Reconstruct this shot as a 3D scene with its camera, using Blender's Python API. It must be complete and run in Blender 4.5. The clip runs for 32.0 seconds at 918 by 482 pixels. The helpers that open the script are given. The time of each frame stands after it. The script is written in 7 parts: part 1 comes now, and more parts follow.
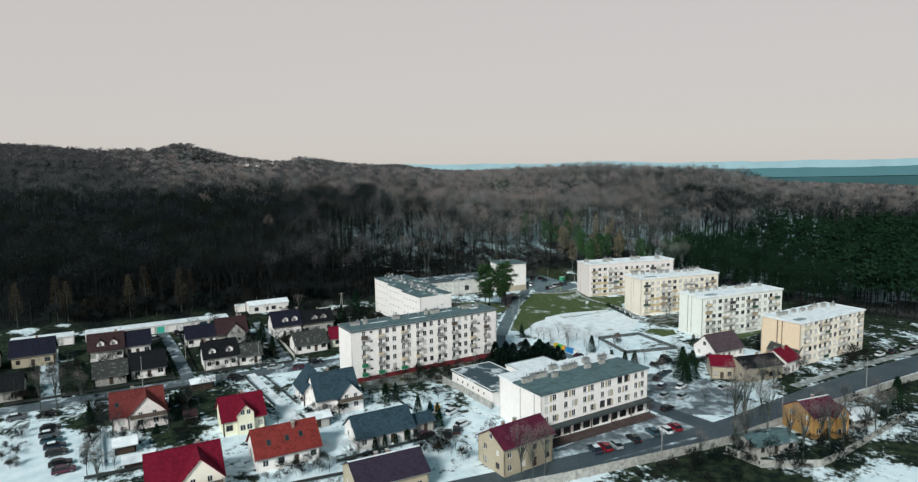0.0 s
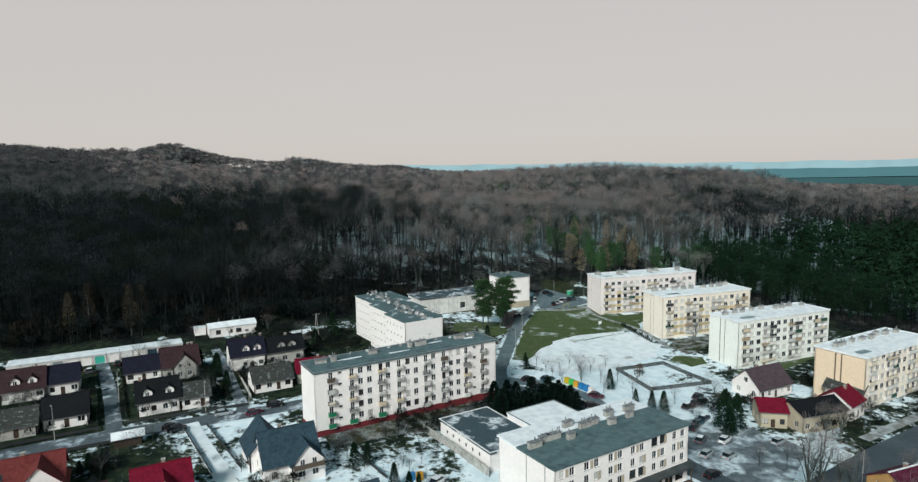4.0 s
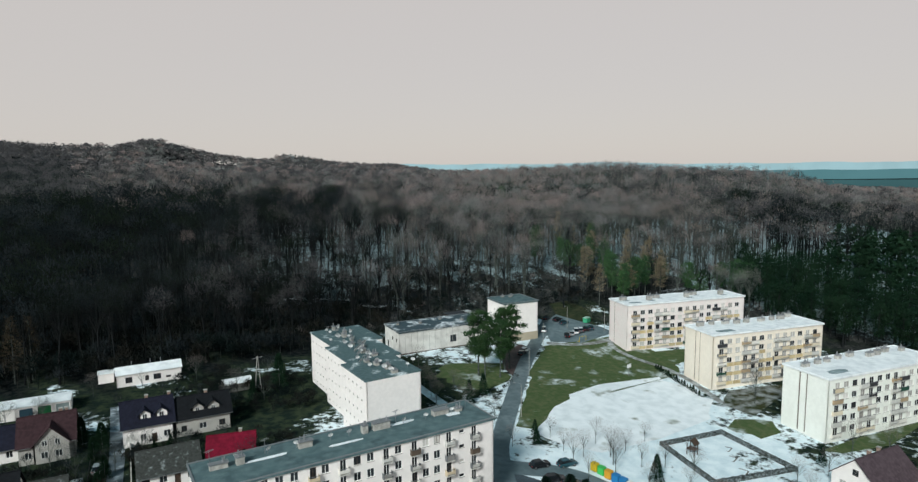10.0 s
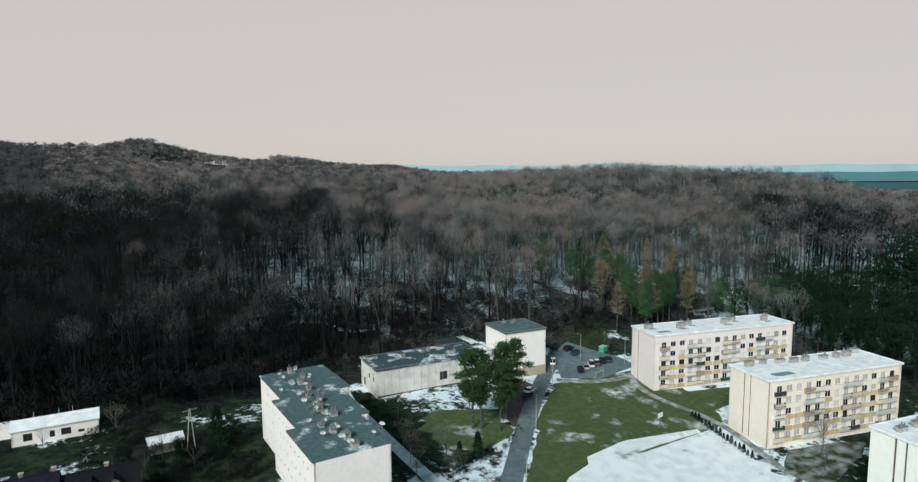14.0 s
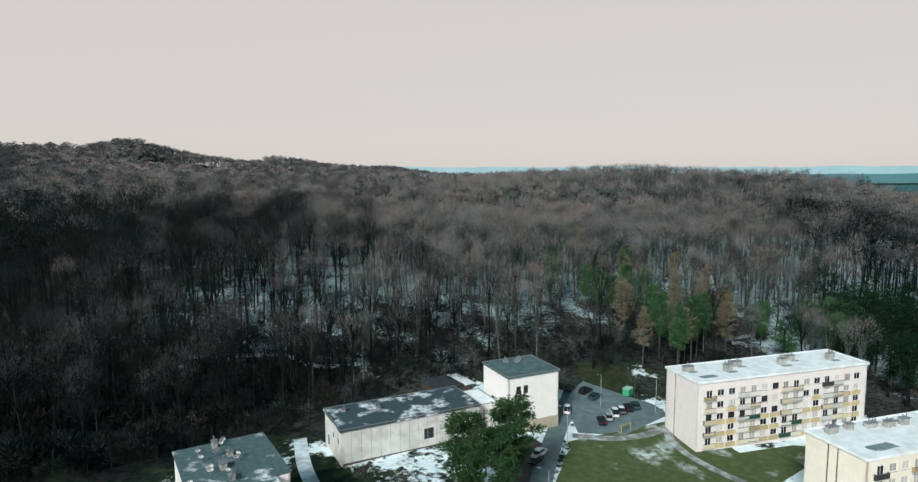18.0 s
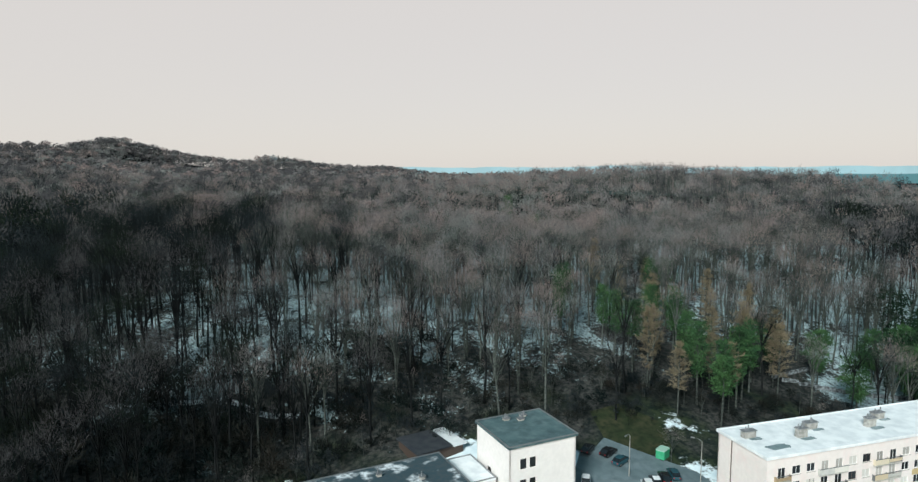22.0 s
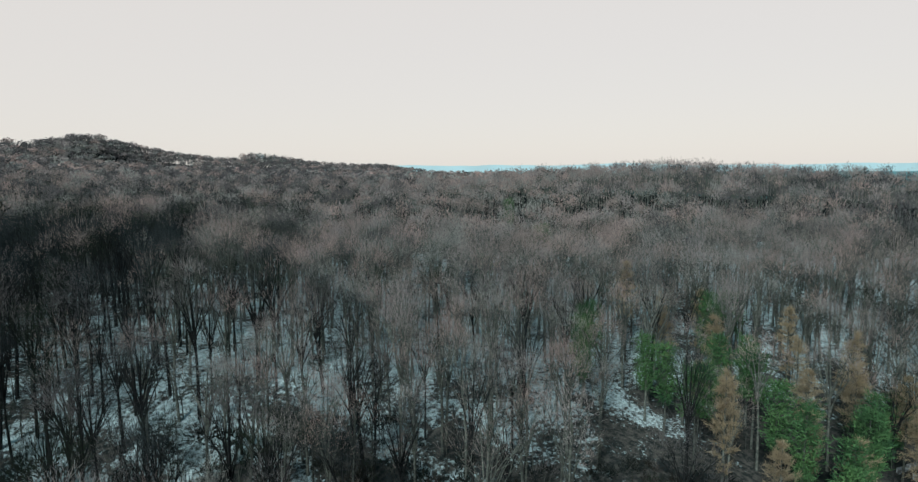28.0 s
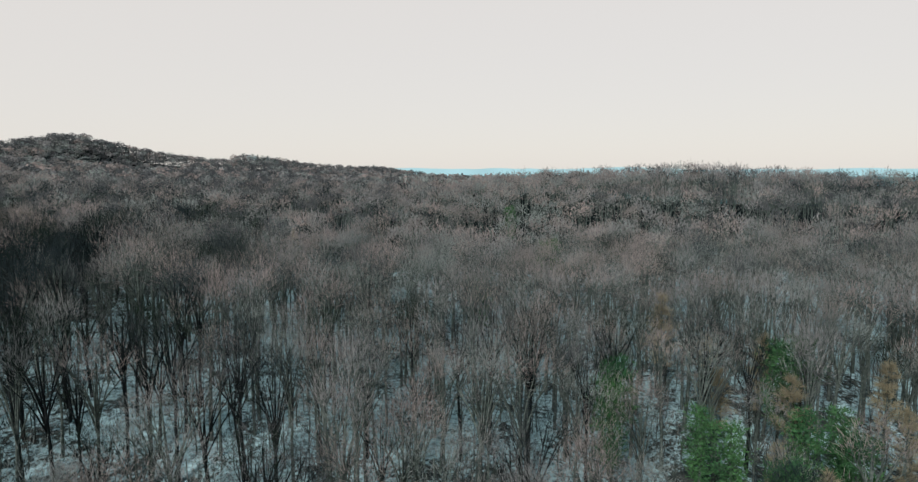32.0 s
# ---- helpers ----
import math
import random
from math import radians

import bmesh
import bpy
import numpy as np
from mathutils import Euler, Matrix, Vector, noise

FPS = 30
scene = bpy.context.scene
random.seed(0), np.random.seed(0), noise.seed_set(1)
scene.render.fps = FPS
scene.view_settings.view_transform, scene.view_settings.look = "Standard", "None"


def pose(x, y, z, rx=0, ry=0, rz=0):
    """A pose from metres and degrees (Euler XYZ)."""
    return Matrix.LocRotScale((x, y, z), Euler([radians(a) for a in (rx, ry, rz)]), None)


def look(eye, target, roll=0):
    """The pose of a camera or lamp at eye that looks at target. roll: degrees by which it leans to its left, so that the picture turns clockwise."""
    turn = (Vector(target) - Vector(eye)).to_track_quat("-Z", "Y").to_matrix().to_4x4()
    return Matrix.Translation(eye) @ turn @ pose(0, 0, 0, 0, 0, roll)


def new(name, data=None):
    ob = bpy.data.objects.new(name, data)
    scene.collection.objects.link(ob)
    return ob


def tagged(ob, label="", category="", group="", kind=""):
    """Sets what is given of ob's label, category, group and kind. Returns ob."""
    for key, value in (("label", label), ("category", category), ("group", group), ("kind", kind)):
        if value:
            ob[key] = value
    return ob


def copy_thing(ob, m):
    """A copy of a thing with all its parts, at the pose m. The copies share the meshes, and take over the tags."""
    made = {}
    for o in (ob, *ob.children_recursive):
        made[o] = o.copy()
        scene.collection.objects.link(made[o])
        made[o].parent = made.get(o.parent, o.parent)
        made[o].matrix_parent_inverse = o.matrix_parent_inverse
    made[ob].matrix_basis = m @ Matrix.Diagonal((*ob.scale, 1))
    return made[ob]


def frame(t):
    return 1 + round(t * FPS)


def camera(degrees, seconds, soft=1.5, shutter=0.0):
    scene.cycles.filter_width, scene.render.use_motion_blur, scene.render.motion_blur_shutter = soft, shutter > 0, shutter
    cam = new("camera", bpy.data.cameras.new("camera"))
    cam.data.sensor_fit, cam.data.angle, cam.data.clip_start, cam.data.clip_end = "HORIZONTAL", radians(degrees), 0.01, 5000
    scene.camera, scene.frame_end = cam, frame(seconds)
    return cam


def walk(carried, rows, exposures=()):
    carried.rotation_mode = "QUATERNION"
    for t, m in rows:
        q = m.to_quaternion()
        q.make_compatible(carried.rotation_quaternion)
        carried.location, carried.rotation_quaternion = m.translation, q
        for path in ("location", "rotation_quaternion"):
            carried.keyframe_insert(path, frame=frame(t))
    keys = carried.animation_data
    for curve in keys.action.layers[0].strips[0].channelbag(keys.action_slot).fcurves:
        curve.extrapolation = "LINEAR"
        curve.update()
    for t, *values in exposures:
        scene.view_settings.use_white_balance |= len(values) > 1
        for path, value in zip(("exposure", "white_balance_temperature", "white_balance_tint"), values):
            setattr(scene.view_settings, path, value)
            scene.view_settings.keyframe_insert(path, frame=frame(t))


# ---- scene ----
cam = camera(73.0, 32.0, soft=1.35)
# seconds, x, y, z, yaw, pitch, roll of a steady level flight over the estate
ROWS = [
    (0, 0.04, 0.00, 64.00, -28.848, -6.605, -0.791),
    (2, 9.23, 14.07, 64.05, -28.820, -6.559, -0.834),
    (4, 18.49, 28.51, 64.04, -28.803, -6.536, -0.806),
    (6, 27.86, 43.45, 63.93, -28.798, -6.551, -0.668),
    (8, 37.26, 58.26, 63.78, -28.771, -6.579, -0.519),
    (10, 46.65, 72.40, 63.63, -28.687, -6.586, -0.450),
    (12, 56.21, 86.62, 63.55, -28.557, -6.548, -0.406),
    (14, 66.08, 101.66, 63.55, -28.401, -6.455, -0.326),
    (16, 75.90, 116.84, 63.59, -28.243, -6.359, -0.264),
    (18, 85.31, 131.42, 63.61, -28.105, -6.307, -0.278),
    (20, 94.56, 145.74, 63.62, -28.003, -6.288, -0.311),
    (22, 103.92, 160.26, 63.65, -27.947, -6.285, -0.308),
    (24, 113.30, 174.82, 63.68, -27.908, -6.322, -0.327),
    (26, 122.53, 189.16, 63.74, -27.855, -6.407, -0.413),
    (28, 131.64, 203.22, 63.81, -27.778, -6.445, -0.455),
    (30, 140.66, 217.03, 63.87, -27.674, -6.347, -0.341),
    (32, 149.64, 230.71, 63.93, -27.555, -6.163, -0.128),
]
walk(cam, [(t, pose(x, y, z, 90 + pitch, 0, yaw) @ pose(0, 0, 0, 0, 0, roll)) for t, x, y, z, yaw, pitch, roll in ROWS], [(0, -0.33, 6500, 10), (12, -0.33, 6500, 10), (17, -0.2, 6490, 9.5), (21, -0.08, 6480, 9), (28, 0.04, 6460, 8), (32, 0.04, 6460, 8)])

# ---- world and light ----
SKY_LIGHT, SUN_POWER = 1.0, 4.6
world = bpy.data.worlds.new("winter_sky")
world.use_nodes = True
scene.world = world
wt = world.node_tree
wt.nodes.clear()
w_out = wt.nodes.new("ShaderNodeOutputWorld")
w_bg = wt.nodes.new("ShaderNodeBackground")
w_sky = wt.nodes.new("ShaderNodeTexSky")
w_sky.sky_type, w_sky.sun_disc = "NISHITA", False
w_sky.sun_elevation, w_sky.sun_rotation = radians(33), radians(233)
w_mix = wt.nodes.new("ShaderNodeMix")
w_mix.data_type = "RGBA"
w_mix.inputs["Factor"].default_value = 0.012
# the cloud deck: warm and light low down, cooler and heavier overhead
w_geo = wt.nodes.new("ShaderNodeTexCoord")
w_sep = wt.nodes.new("ShaderNodeSeparateXYZ")
wt.links.new(w_geo.outputs["Generated"], w_sep.inputs["Vector"])
w_ramp = wt.nodes.new("ShaderNodeMapRange")
w_ramp.interpolation_type = "SMOOTHSTEP"
w_ramp.inputs["From Min"].default_value, w_ramp.inputs["From Max"].default_value = 0.25, 0.62
wt.links.new(w_sep.outputs["Z"], w_ramp.inputs["Value"])
w_deck = wt.nodes.new("ShaderNodeMix")
w_deck.data_type = "RGBA"
w_deck.inputs["A"].default_value = (0.715, 0.668, 0.634, 1)
w_deck.inputs["B"].default_value = (0.045, 0.165, 0.21, 1)
wt.links.new(w_ramp.outputs["Result"], w_deck.inputs["Factor"])
wt.links.new(w_deck.outputs["Result"], w_mix.inputs["A"])
wt.links.new(w_sky.outputs["Color"], w_mix.inputs["B"])
wt.links.new(w_mix.outputs["Result"], w_bg.inputs["Color"])
w_bg.inputs["Strength"].default_value = SKY_LIGHT
wt.links.new(w_bg.outputs["Background"], w_out.inputs["Surface"])

sun = new("sun", bpy.data.lights.new("sun", "SUN"))
sun.data.energy, sun.data.angle, sun.data.color = SUN_POWER, radians(14), (0.925, 0.98, 0.96)
sun.matrix_world = look((-400, -300, 330), (0, 0, 0))


# ---- materials ----
def material(name, base, rough=0.8, second=None, scale=1.0, fine=None, fine_scale=12.0, metal=0.0, bump=0.0, object_random=0.0, island=0.0, spec=0.3, sharp=(0.35, 0.65), detail=4.0):
    """A surface of two tones: base and second in patches, with fine grain, relief and piece-to-piece variation."""
    m = bpy.data.materials.new(name)
    m.use_nodes = True
    nt = m.node_tree
    b = nt.nodes["Principled BSDF"]
    b.inputs["Roughness"].default_value, b.inputs["Metallic"].default_value = rough, metal
    b.inputs["Specular IOR Level"].default_value = spec
    geo = nt.nodes.new("ShaderNodeNewGeometry")

    def patches(size, lo, hi, det):
        n = nt.nodes.new("ShaderNodeTexNoise")
        n.inputs["Scale"].default_value, n.inputs["Detail"].default_value = 1.0 / size, det
        nt.links.new(geo.outputs["Position"], n.inputs["Vector"])
        r = nt.nodes.new("ShaderNodeMapRange")
        r.inputs["From Min"].default_value, r.inputs["From Max"].default_value = lo, hi
        nt.links.new(n.outputs["Fac"], r.inputs["Value"])
        return r.outputs["Result"]

    def blend(fac, a, c, mode="MIX"):
        x = nt.nodes.new("ShaderNodeMix")
        x.data_type, x.blend_type = "RGBA", mode
        for key, v in (("Factor", fac), ("A", a), ("B", c)):
            if isinstance(v, (int, float)):
                x.inputs[key].default_value = v
            elif isinstance(v, tuple):
                x.inputs[key].default_value = (*v, 1)
            else:
                nt.links.new(v, x.inputs[key])
        return x.outputs["Result"]

    colour = base
    if second:
        colour = blend(patches(scale, sharp[0], sharp[1], detail), colour, second)
    if fine:
        f = patches(1.0 / fine_scale, 0.4, 0.68, 3.0)
        colour = blend(f, colour, fine)
    if object_random or island:
        src = nt.nodes.new("ShaderNodeObjectInfo").outputs["Random"] if object_random else geo.outputs["Random Per Island"]
        amount = object_random or island
        r = nt.nodes.new("ShaderNodeMapRange")
        r.inputs["To Min"].default_value, r.inputs["To Max"].default_value = 1 - amount, 1 + amount
        nt.links.new(src, r.inputs["Value"])
        g = nt.nodes.new("ShaderNodeCombineColor")
        for c in ("Red", "Green", "Blue"):
            nt.links.new(r.outputs["Result"], g.inputs[c])
        colour = blend(1.0, colour, g.outputs["Color"], "MULTIPLY")
    if isinstance(colour, tuple):
        b.inputs["Base Color"].default_value = (*colour, 1)
    else:
        nt.links.new(colour, b.inputs["Base Color"])
    if bump:
        n = nt.nodes.new("ShaderNodeTexNoise")
        n.inputs["Scale"].default_value, n.inputs["Detail"].default_value = fine_scale, 4
        nt.links.new(geo.outputs["Position"], n.inputs["Vector"])
        bp = nt.nodes.new("ShaderNodeBump")
        bp.inputs["Strength"].default_value, bp.inputs["Distance"].default_value = min(1.0, bump), 0.05
        nt.links.new(n.outputs["Fac"], bp.inputs["Height"])
        nt.links.new(bp.outputs["Normal"], b.inputs["Normal"])
    return m




def ground_material():
    """Thin snow with grass and leaf litter showing through; two point attributes say how much and of which kind."""
    m = bpy.data.materials.new("snow_grass_and_litter")
    m.use_nodes = True
    nt = m.node_tree
    b = nt.nodes["Principled BSDF"]
    b.inputs["Roughness"].default_value, b.inputs["Specular IOR Level"].default_value = 0.92, 0.0
    geo = nt.nodes.new("ShaderNodeNewGeometry")

    def grain(size, det, rough=0.6):
        n = nt.nodes.new("ShaderNodeTexNoise")
        n.inputs["Scale"].default_value, n.inputs["Detail"].default_value, n.inputs["Roughness"].default_value = 1.0 / size, det, rough
        nt.links.new(geo.outputs["Position"], n.inputs["Vector"])
        return n.outputs["Fac"]

    def sums(op, *args):
        n = nt.nodes.new("ShaderNodeMath")
        n.operation = op
        for i, v in enumerate(args):
            if isinstance(v, (int, float)):
                n.inputs[i].default_value = v
            else:
                nt.links.new(v, n.inputs[i])
        return n.outputs[0]

    def span(v, lo, hi):
        r = nt.nodes.new("ShaderNodeMapRange")
        r.inputs["From Min"].default_value, r.inputs["From Max"].default_value = lo, hi
        nt.links.new(v, r.inputs["Value"])
        return r.outputs["Result"]

    def blend(fac, a, c):
        x = nt.nodes.new("ShaderNodeMix")
        x.data_type = "RGBA"
        nt.links.new(fac, x.inputs["Factor"])
        for key, v in (("A", a), ("B", c)):
            if isinstance(v, tuple):
                x.inputs[key].default_value = (*v, 1)
            else:
                nt.links.new(v, x.inputs[key])
        return x.outputs["Result"]

    def cover(name):
        n = nt.nodes.new("ShaderNodeAttribute")
        n.attribute_name = name
        return n.outputs["Fac"]

    bare, wood = cover("bare"), cover("wood")
    field = sums("ADD", sums("MULTIPLY", grain(11.0, 9.0, 0.66), 0.62), sums("MULTIPLY", grain(1.6, 5.0, 0.7), 0.38))
    speckle = sums("MULTIPLY", sums("SUBTRACT", grain(0.7, 6.0, 0.75), 0.5), sums("MULTIPLY", wood, 0.55))
    shows = span(sums("ADD", sums("ADD", field, speckle), bare), 0.53, 0.585)
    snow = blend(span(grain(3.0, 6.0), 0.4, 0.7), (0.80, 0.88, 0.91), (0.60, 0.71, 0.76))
    # snow in the wood: litter flecks, with teal shade mixed into its colour
    dim_snow = blend(span(grain(0.9, 7.0, 0.7), 0.42, 0.62), (0.42, 0.54, 0.57), (0.15, 0.185, 0.19))
    snow = blend(wood, snow, dim_snow)
    grass = blend(span(grain(2.2, 5.0), 0.42, 0.6), (0.013, 0.021, 0.017), (0.036, 0.048, 0.028))
    litter = blend(span(grain(1.1, 7.0, 0.7), 0.42, 0.62), (0.020, 0.025, 0.025), (0.080, 0.078, 0.072))
    # litter darkened where cover is densest: the wood's gloom as floor colour
    dim_litter = blend(span(grain(1.4, 6.0), 0.42, 0.62), (0.006, 0.009, 0.010), (0.022, 0.024, 0.023))
    litter = blend(span(bare, 0.24, 0.34), litter, dim_litter)
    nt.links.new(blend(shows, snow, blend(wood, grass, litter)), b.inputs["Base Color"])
    bp = nt.nodes.new("ShaderNodeBump")
    bp.inputs["Strength"].default_value, bp.inputs["Distance"].default_value = 0.5, 0.15
    nt.links.new(field, bp.inputs["Height"])
    nt.links.new(bp.outputs["Normal"], b.inputs["Normal"])
    return m


m_ground = ground_material()
m_meadow = material("meadow_grass", (0.066, 0.100, 0.042), 0.95, (0.66, 0.72, 0.73), 8.0, (0.105, 0.122, 0.062), 0.7, bump=0.6, detail=9.0, sharp=(0.565, 0.70), spec=0.0)
m_pitch = material("pitch_snow", (0.85, 0.88, 0.90), 0.88, (0.16, 0.18, 0.12), 7.0, (0.70, 0.74, 0.76), 0.35, bump=0.5, sharp=(0.62, 0.72), detail=9.0)
m_lawn = material("dark_lawn", (0.035, 0.045, 0.02), 0.95, (0.06, 0.055, 0.03), 5.0, (0.30, 0.32, 0.32), 0.35, bump=0.6, detail=6.0, spec=0.0)
m_snow = material("trodden_snow", (0.86, 0.89, 0.91), 0.85, (0.74, 0.79, 0.82), 6.0, (0.66, 0.69, 0.70), 0.35, bump=0.4, sharp=(0.5, 0.75), detail=6.0)
m_snow_path = material("packed_snow", (0.76, 0.84, 0.87), 0.85, (0.48, 0.52, 0.55), 4.0, (0.36, 0.38, 0.40), 0.8, bump=0.4, sharp=(0.5, 0.72), detail=6.0)
m_asphalt = material("wet_asphalt", (0.046, 0.066, 0.080), 0.55, (0.080, 0.105, 0.122), 8.0, (0.036, 0.05, 0.06), 3.0, bump=0.3, spec=0.3)
m_asphalt_pale = material("damp_pale_asphalt", (0.115, 0.158, 0.172), 0.6, (0.165, 0.21, 0.225), 6.0, (0.095, 0.13, 0.142), 0.6, bump=0.3)
m_yard = material("slush_yard", (0.085, 0.105, 0.118), 0.7, (0.62, 0.70, 0.74), 5.0, (0.16, 0.19, 0.21), 0.7, bump=0.4, sharp=(0.46, 0.58), detail=7.0)
m_road_snow = material("rutted_snow_road", (0.69, 0.79, 0.83), 0.85, (0.14, 0.155, 0.17), 5.0, (0.45, 0.49, 0.52), 0.7, bump=0.4, sharp=(0.50, 0.66), detail=6.0)
m_pavement = material("red_brown_paving", (0.075, 0.048, 0.045), 0.8, (0.11, 0.075, 0.07), 2.0, (0.05, 0.035, 0.034), 1.2, bump=0.3)
m_street = material("slushy_street", (0.10, 0.125, 0.14), 0.7, (0.55, 0.61, 0.66), 6.0, (0.07, 0.085, 0.095), 0.8, bump=0.3, sharp=(0.52, 0.62), detail=7.0)
m_bark = material("bark", (0.066, 0.076, 0.070), 0.95, (0.030, 0.038, 0.037), 2.0, (0.115, 0.128, 0.114), 2.0, object_random=0.25, spec=0.0)


def twig_material(name, a, b):
    m = material(name, a, 0.95, b, 17.0, tuple(1.25 * c for c in a), 0.11, island=0.12, sharp=(0.42, 0.60), spec=0.0)
    return airy(m)


def airy(m, share=0.5):
    """Lets half of the light through, as a haze of twigs finer than the blades does."""
    nt = m.node_tree
    b, out = nt.nodes["Principled BSDF"], nt.nodes["Material Output"]
    tr, mix = nt.nodes.new("ShaderNodeBsdfTranslucent"), nt.nodes.new("ShaderNodeMixShader")
    nt.links.new(b.inputs["Base Color"].links[0].from_socket, tr.inputs["Color"])
    mix.inputs["Fac"].default_value = share
    nt.links.new(b.outputs["BSDF"], mix.inputs[1])
    nt.links.new(tr.outputs["BSDF"], mix.inputs[2])
    nt.links.new(mix.outputs["Shader"], out.inputs["Surface"])
    return m


m_twig = twig_material("bare_twigs", (0.295, 0.269, 0.264), (0.203, 0.201, 0.201))
m_twig_rosy = twig_material("rosy_twigs", (0.351, 0.273, 0.255), (0.239, 0.208, 0.201))
m_twig_grey = twig_material("lichen_grey_twigs", (0.277, 0.281, 0.267), (0.191, 0.208, 0.204))
m_twig_brown = twig_material("brown_twigs", (0.272, 0.230, 0.215), (0.175, 0.163, 0.159))
# darker twig tones; in the wood they paint its gloom into the crowns
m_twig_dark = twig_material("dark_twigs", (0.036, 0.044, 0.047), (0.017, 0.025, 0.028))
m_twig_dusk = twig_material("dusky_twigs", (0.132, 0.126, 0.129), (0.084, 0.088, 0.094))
m_twig_black = twig_material("gloom_black_twigs", (0.017, 0.023, 0.025), (0.008, 0.012, 0.014))
m_twig_dim_ivy = twig_material("dimmed_ivy_twigs", (0.020, 0.029, 0.020), (0.009, 0.014, 0.011))
m_twig_frost = twig_material("frosted_twigs", (0.42, 0.48, 0.49), (0.30, 0.36, 0.38))
TWIGS = [m_twig, m_twig_rosy, m_twig_grey, m_twig_brown, m_twig_dark, m_twig_black, m_twig_dim_ivy]
# bark of the pines, also used to darken trunks on the gloomy side
m_pine_and_dim_bark = material("pine_and_dim_bark", (0.020, 0.022, 0.022), 0.95, (0.010, 0.012, 0.013), 2.0, spec=0.0)
m_larch = airy(material("larch_twigs", (0.37, 0.305, 0.205), 0.95, (0.265, 0.22, 0.155), 6.0, island=0.2, spec=0.0))
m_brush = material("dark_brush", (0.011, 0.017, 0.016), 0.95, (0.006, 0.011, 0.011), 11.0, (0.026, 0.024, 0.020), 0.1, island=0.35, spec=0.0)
m_needle_mid = material("old_pine_needles", (0.026, 0.060, 0.026), 0.9, (0.042, 0.080, 0.032), 3.0, island=0.4, spec=0.0)
m_needle = material("pine_needles", (0.007, 0.020, 0.012), 0.9, (0.015, 0.034, 0.018), 8.0, island=0.3, spec=0.0)
m_brush_brown = material("brown_brush", (0.046, 0.038, 0.034), 0.95, (0.024, 0.026, 0.024), 6.0, island=0.35, spec=0.0)
m_needle_bright = material("fresh_needles", (0.060, 0.128, 0.050), 0.9, (0.030, 0.074, 0.036), 5.0, island=0.4, spec=0.0)

# ---- ground ----
FX, FY = 0.474, 0.8805
# heights of the land: across the flight, along it, above the datum
LAND = np.array([
    (-10, 182, 5.6), (83, 294, 4.2), (93, 261, 3.0), (105, 230, 1.8), (117, 197, 2.4), (26, 295, 7.0), (0, 282, 7.4), (29, 148, 3.1),
    (64, 210, 2.3), (-16, 230, 6.8), (39, 350, 20), (62, 322, 10), (70, 357, 17), (75, 370, 21), (25, 404, 24), (0, 445, 30),
    (-18, 343, 23), (-57, 327, 22), (5, 312, 11), (120, 553, 49), (0, 600, 43), (348, 553, 26), (254, 553, 42), (-120, 445, 34),
    (-400, 800, 76), (-425, 930, 92), (-235, 1029, 70), (-330, 900, 54), (0, 900, 44), (250, 300, 4), (-100, 100, 5), (0, 0, 2)])
FRINGE = np.array([
    (-150, 200, 8), (110, 60, 0), (-640, 860, 92), (-2600, -2600, 5), (2600, -2600, 5), (-2600, 2600, 30), (2600, 2600, 20), (2600, 0, 0), (-2600, 0, 20), (0, -2600, 5), (0, 2600, 20), (400, 0, 0),
    (-600, 100, 15), (-600, 450, 50), (700, 600, 8), (400, 1300, 15), (-700, 1200, 70), (-30, 310, 8.5), (-150, 290, 12),
    (110, 340, 9), (200, 250, 3), (60, 0, 0), (-120, 0, 3)])
KNOTS = np.vstack([LAND, FRINGE]).astype(float)


def swell(r):
    return np.sqrt(r * r + 400.0)


WEIGHTS = np.linalg.solve(swell(np.hypot(KNOTS[:, None, 0] - KNOTS[None, :, 0], KNOTS[:, None, 1] - KNOTS[None, :, 1])), KNOTS[:, 2] - 10)


# knolls and hollows of the hills: across, along, height; the far ones are longer than the near
KNOLLS = [(-712, 940, 1.1), (-668, 940, 3.5), (-624, 940, -3.0), (-580, 940, -7.0), (-536, 940, -11.3), (-492, 940, -19.3), (-448, 940, -31.0), (-404, 940, 18.1), (-360, 940, -13.5), (-320, 1075, -46.3), (-270, 1075, 2.1), (-170, 1075, -16.5), (-120, 1075, -1.0), (-70, 1075, 3.8), (-20, 1075, -26.0), (30, 1075, -7.3), (0, 600, -2.4), (52, 600, 0.4), (104, 600, -0.9), (208, 600, -1.8), (260, 545, 4.5), (306, 545, -17.2), (352, 545, -6.9), (398, 545, -2.8), (444, 545, -1.2)]


def land(x, y):
    """The height of the ground."""
    x, y = np.asarray(x, float), np.asarray(y, float)
    u, v = FY * x - FX * y, FX * x + FY * y
    out = np.full(u.shape, 10.0)
    for (a, b, _), w in zip(KNOTS, WEIGHTS):
        out = out + w * swell(np.hypot(u - a, v - b))
    for a, b, h in KNOLLS:
        wa, wb = (38, 95) if b == 940 else (40, 80) if b == 1075 else (45, 90) if b == 600 else (42, 85)
        out = out + h * np.exp(-((u - a) / wa) ** 2 - ((v - b) / wb) ** 2)
    return out


def gz(x, y):
    return float(land(x, y))


def xy(u, v):
    return FY * u + FX * v, -FX * u + FY * v


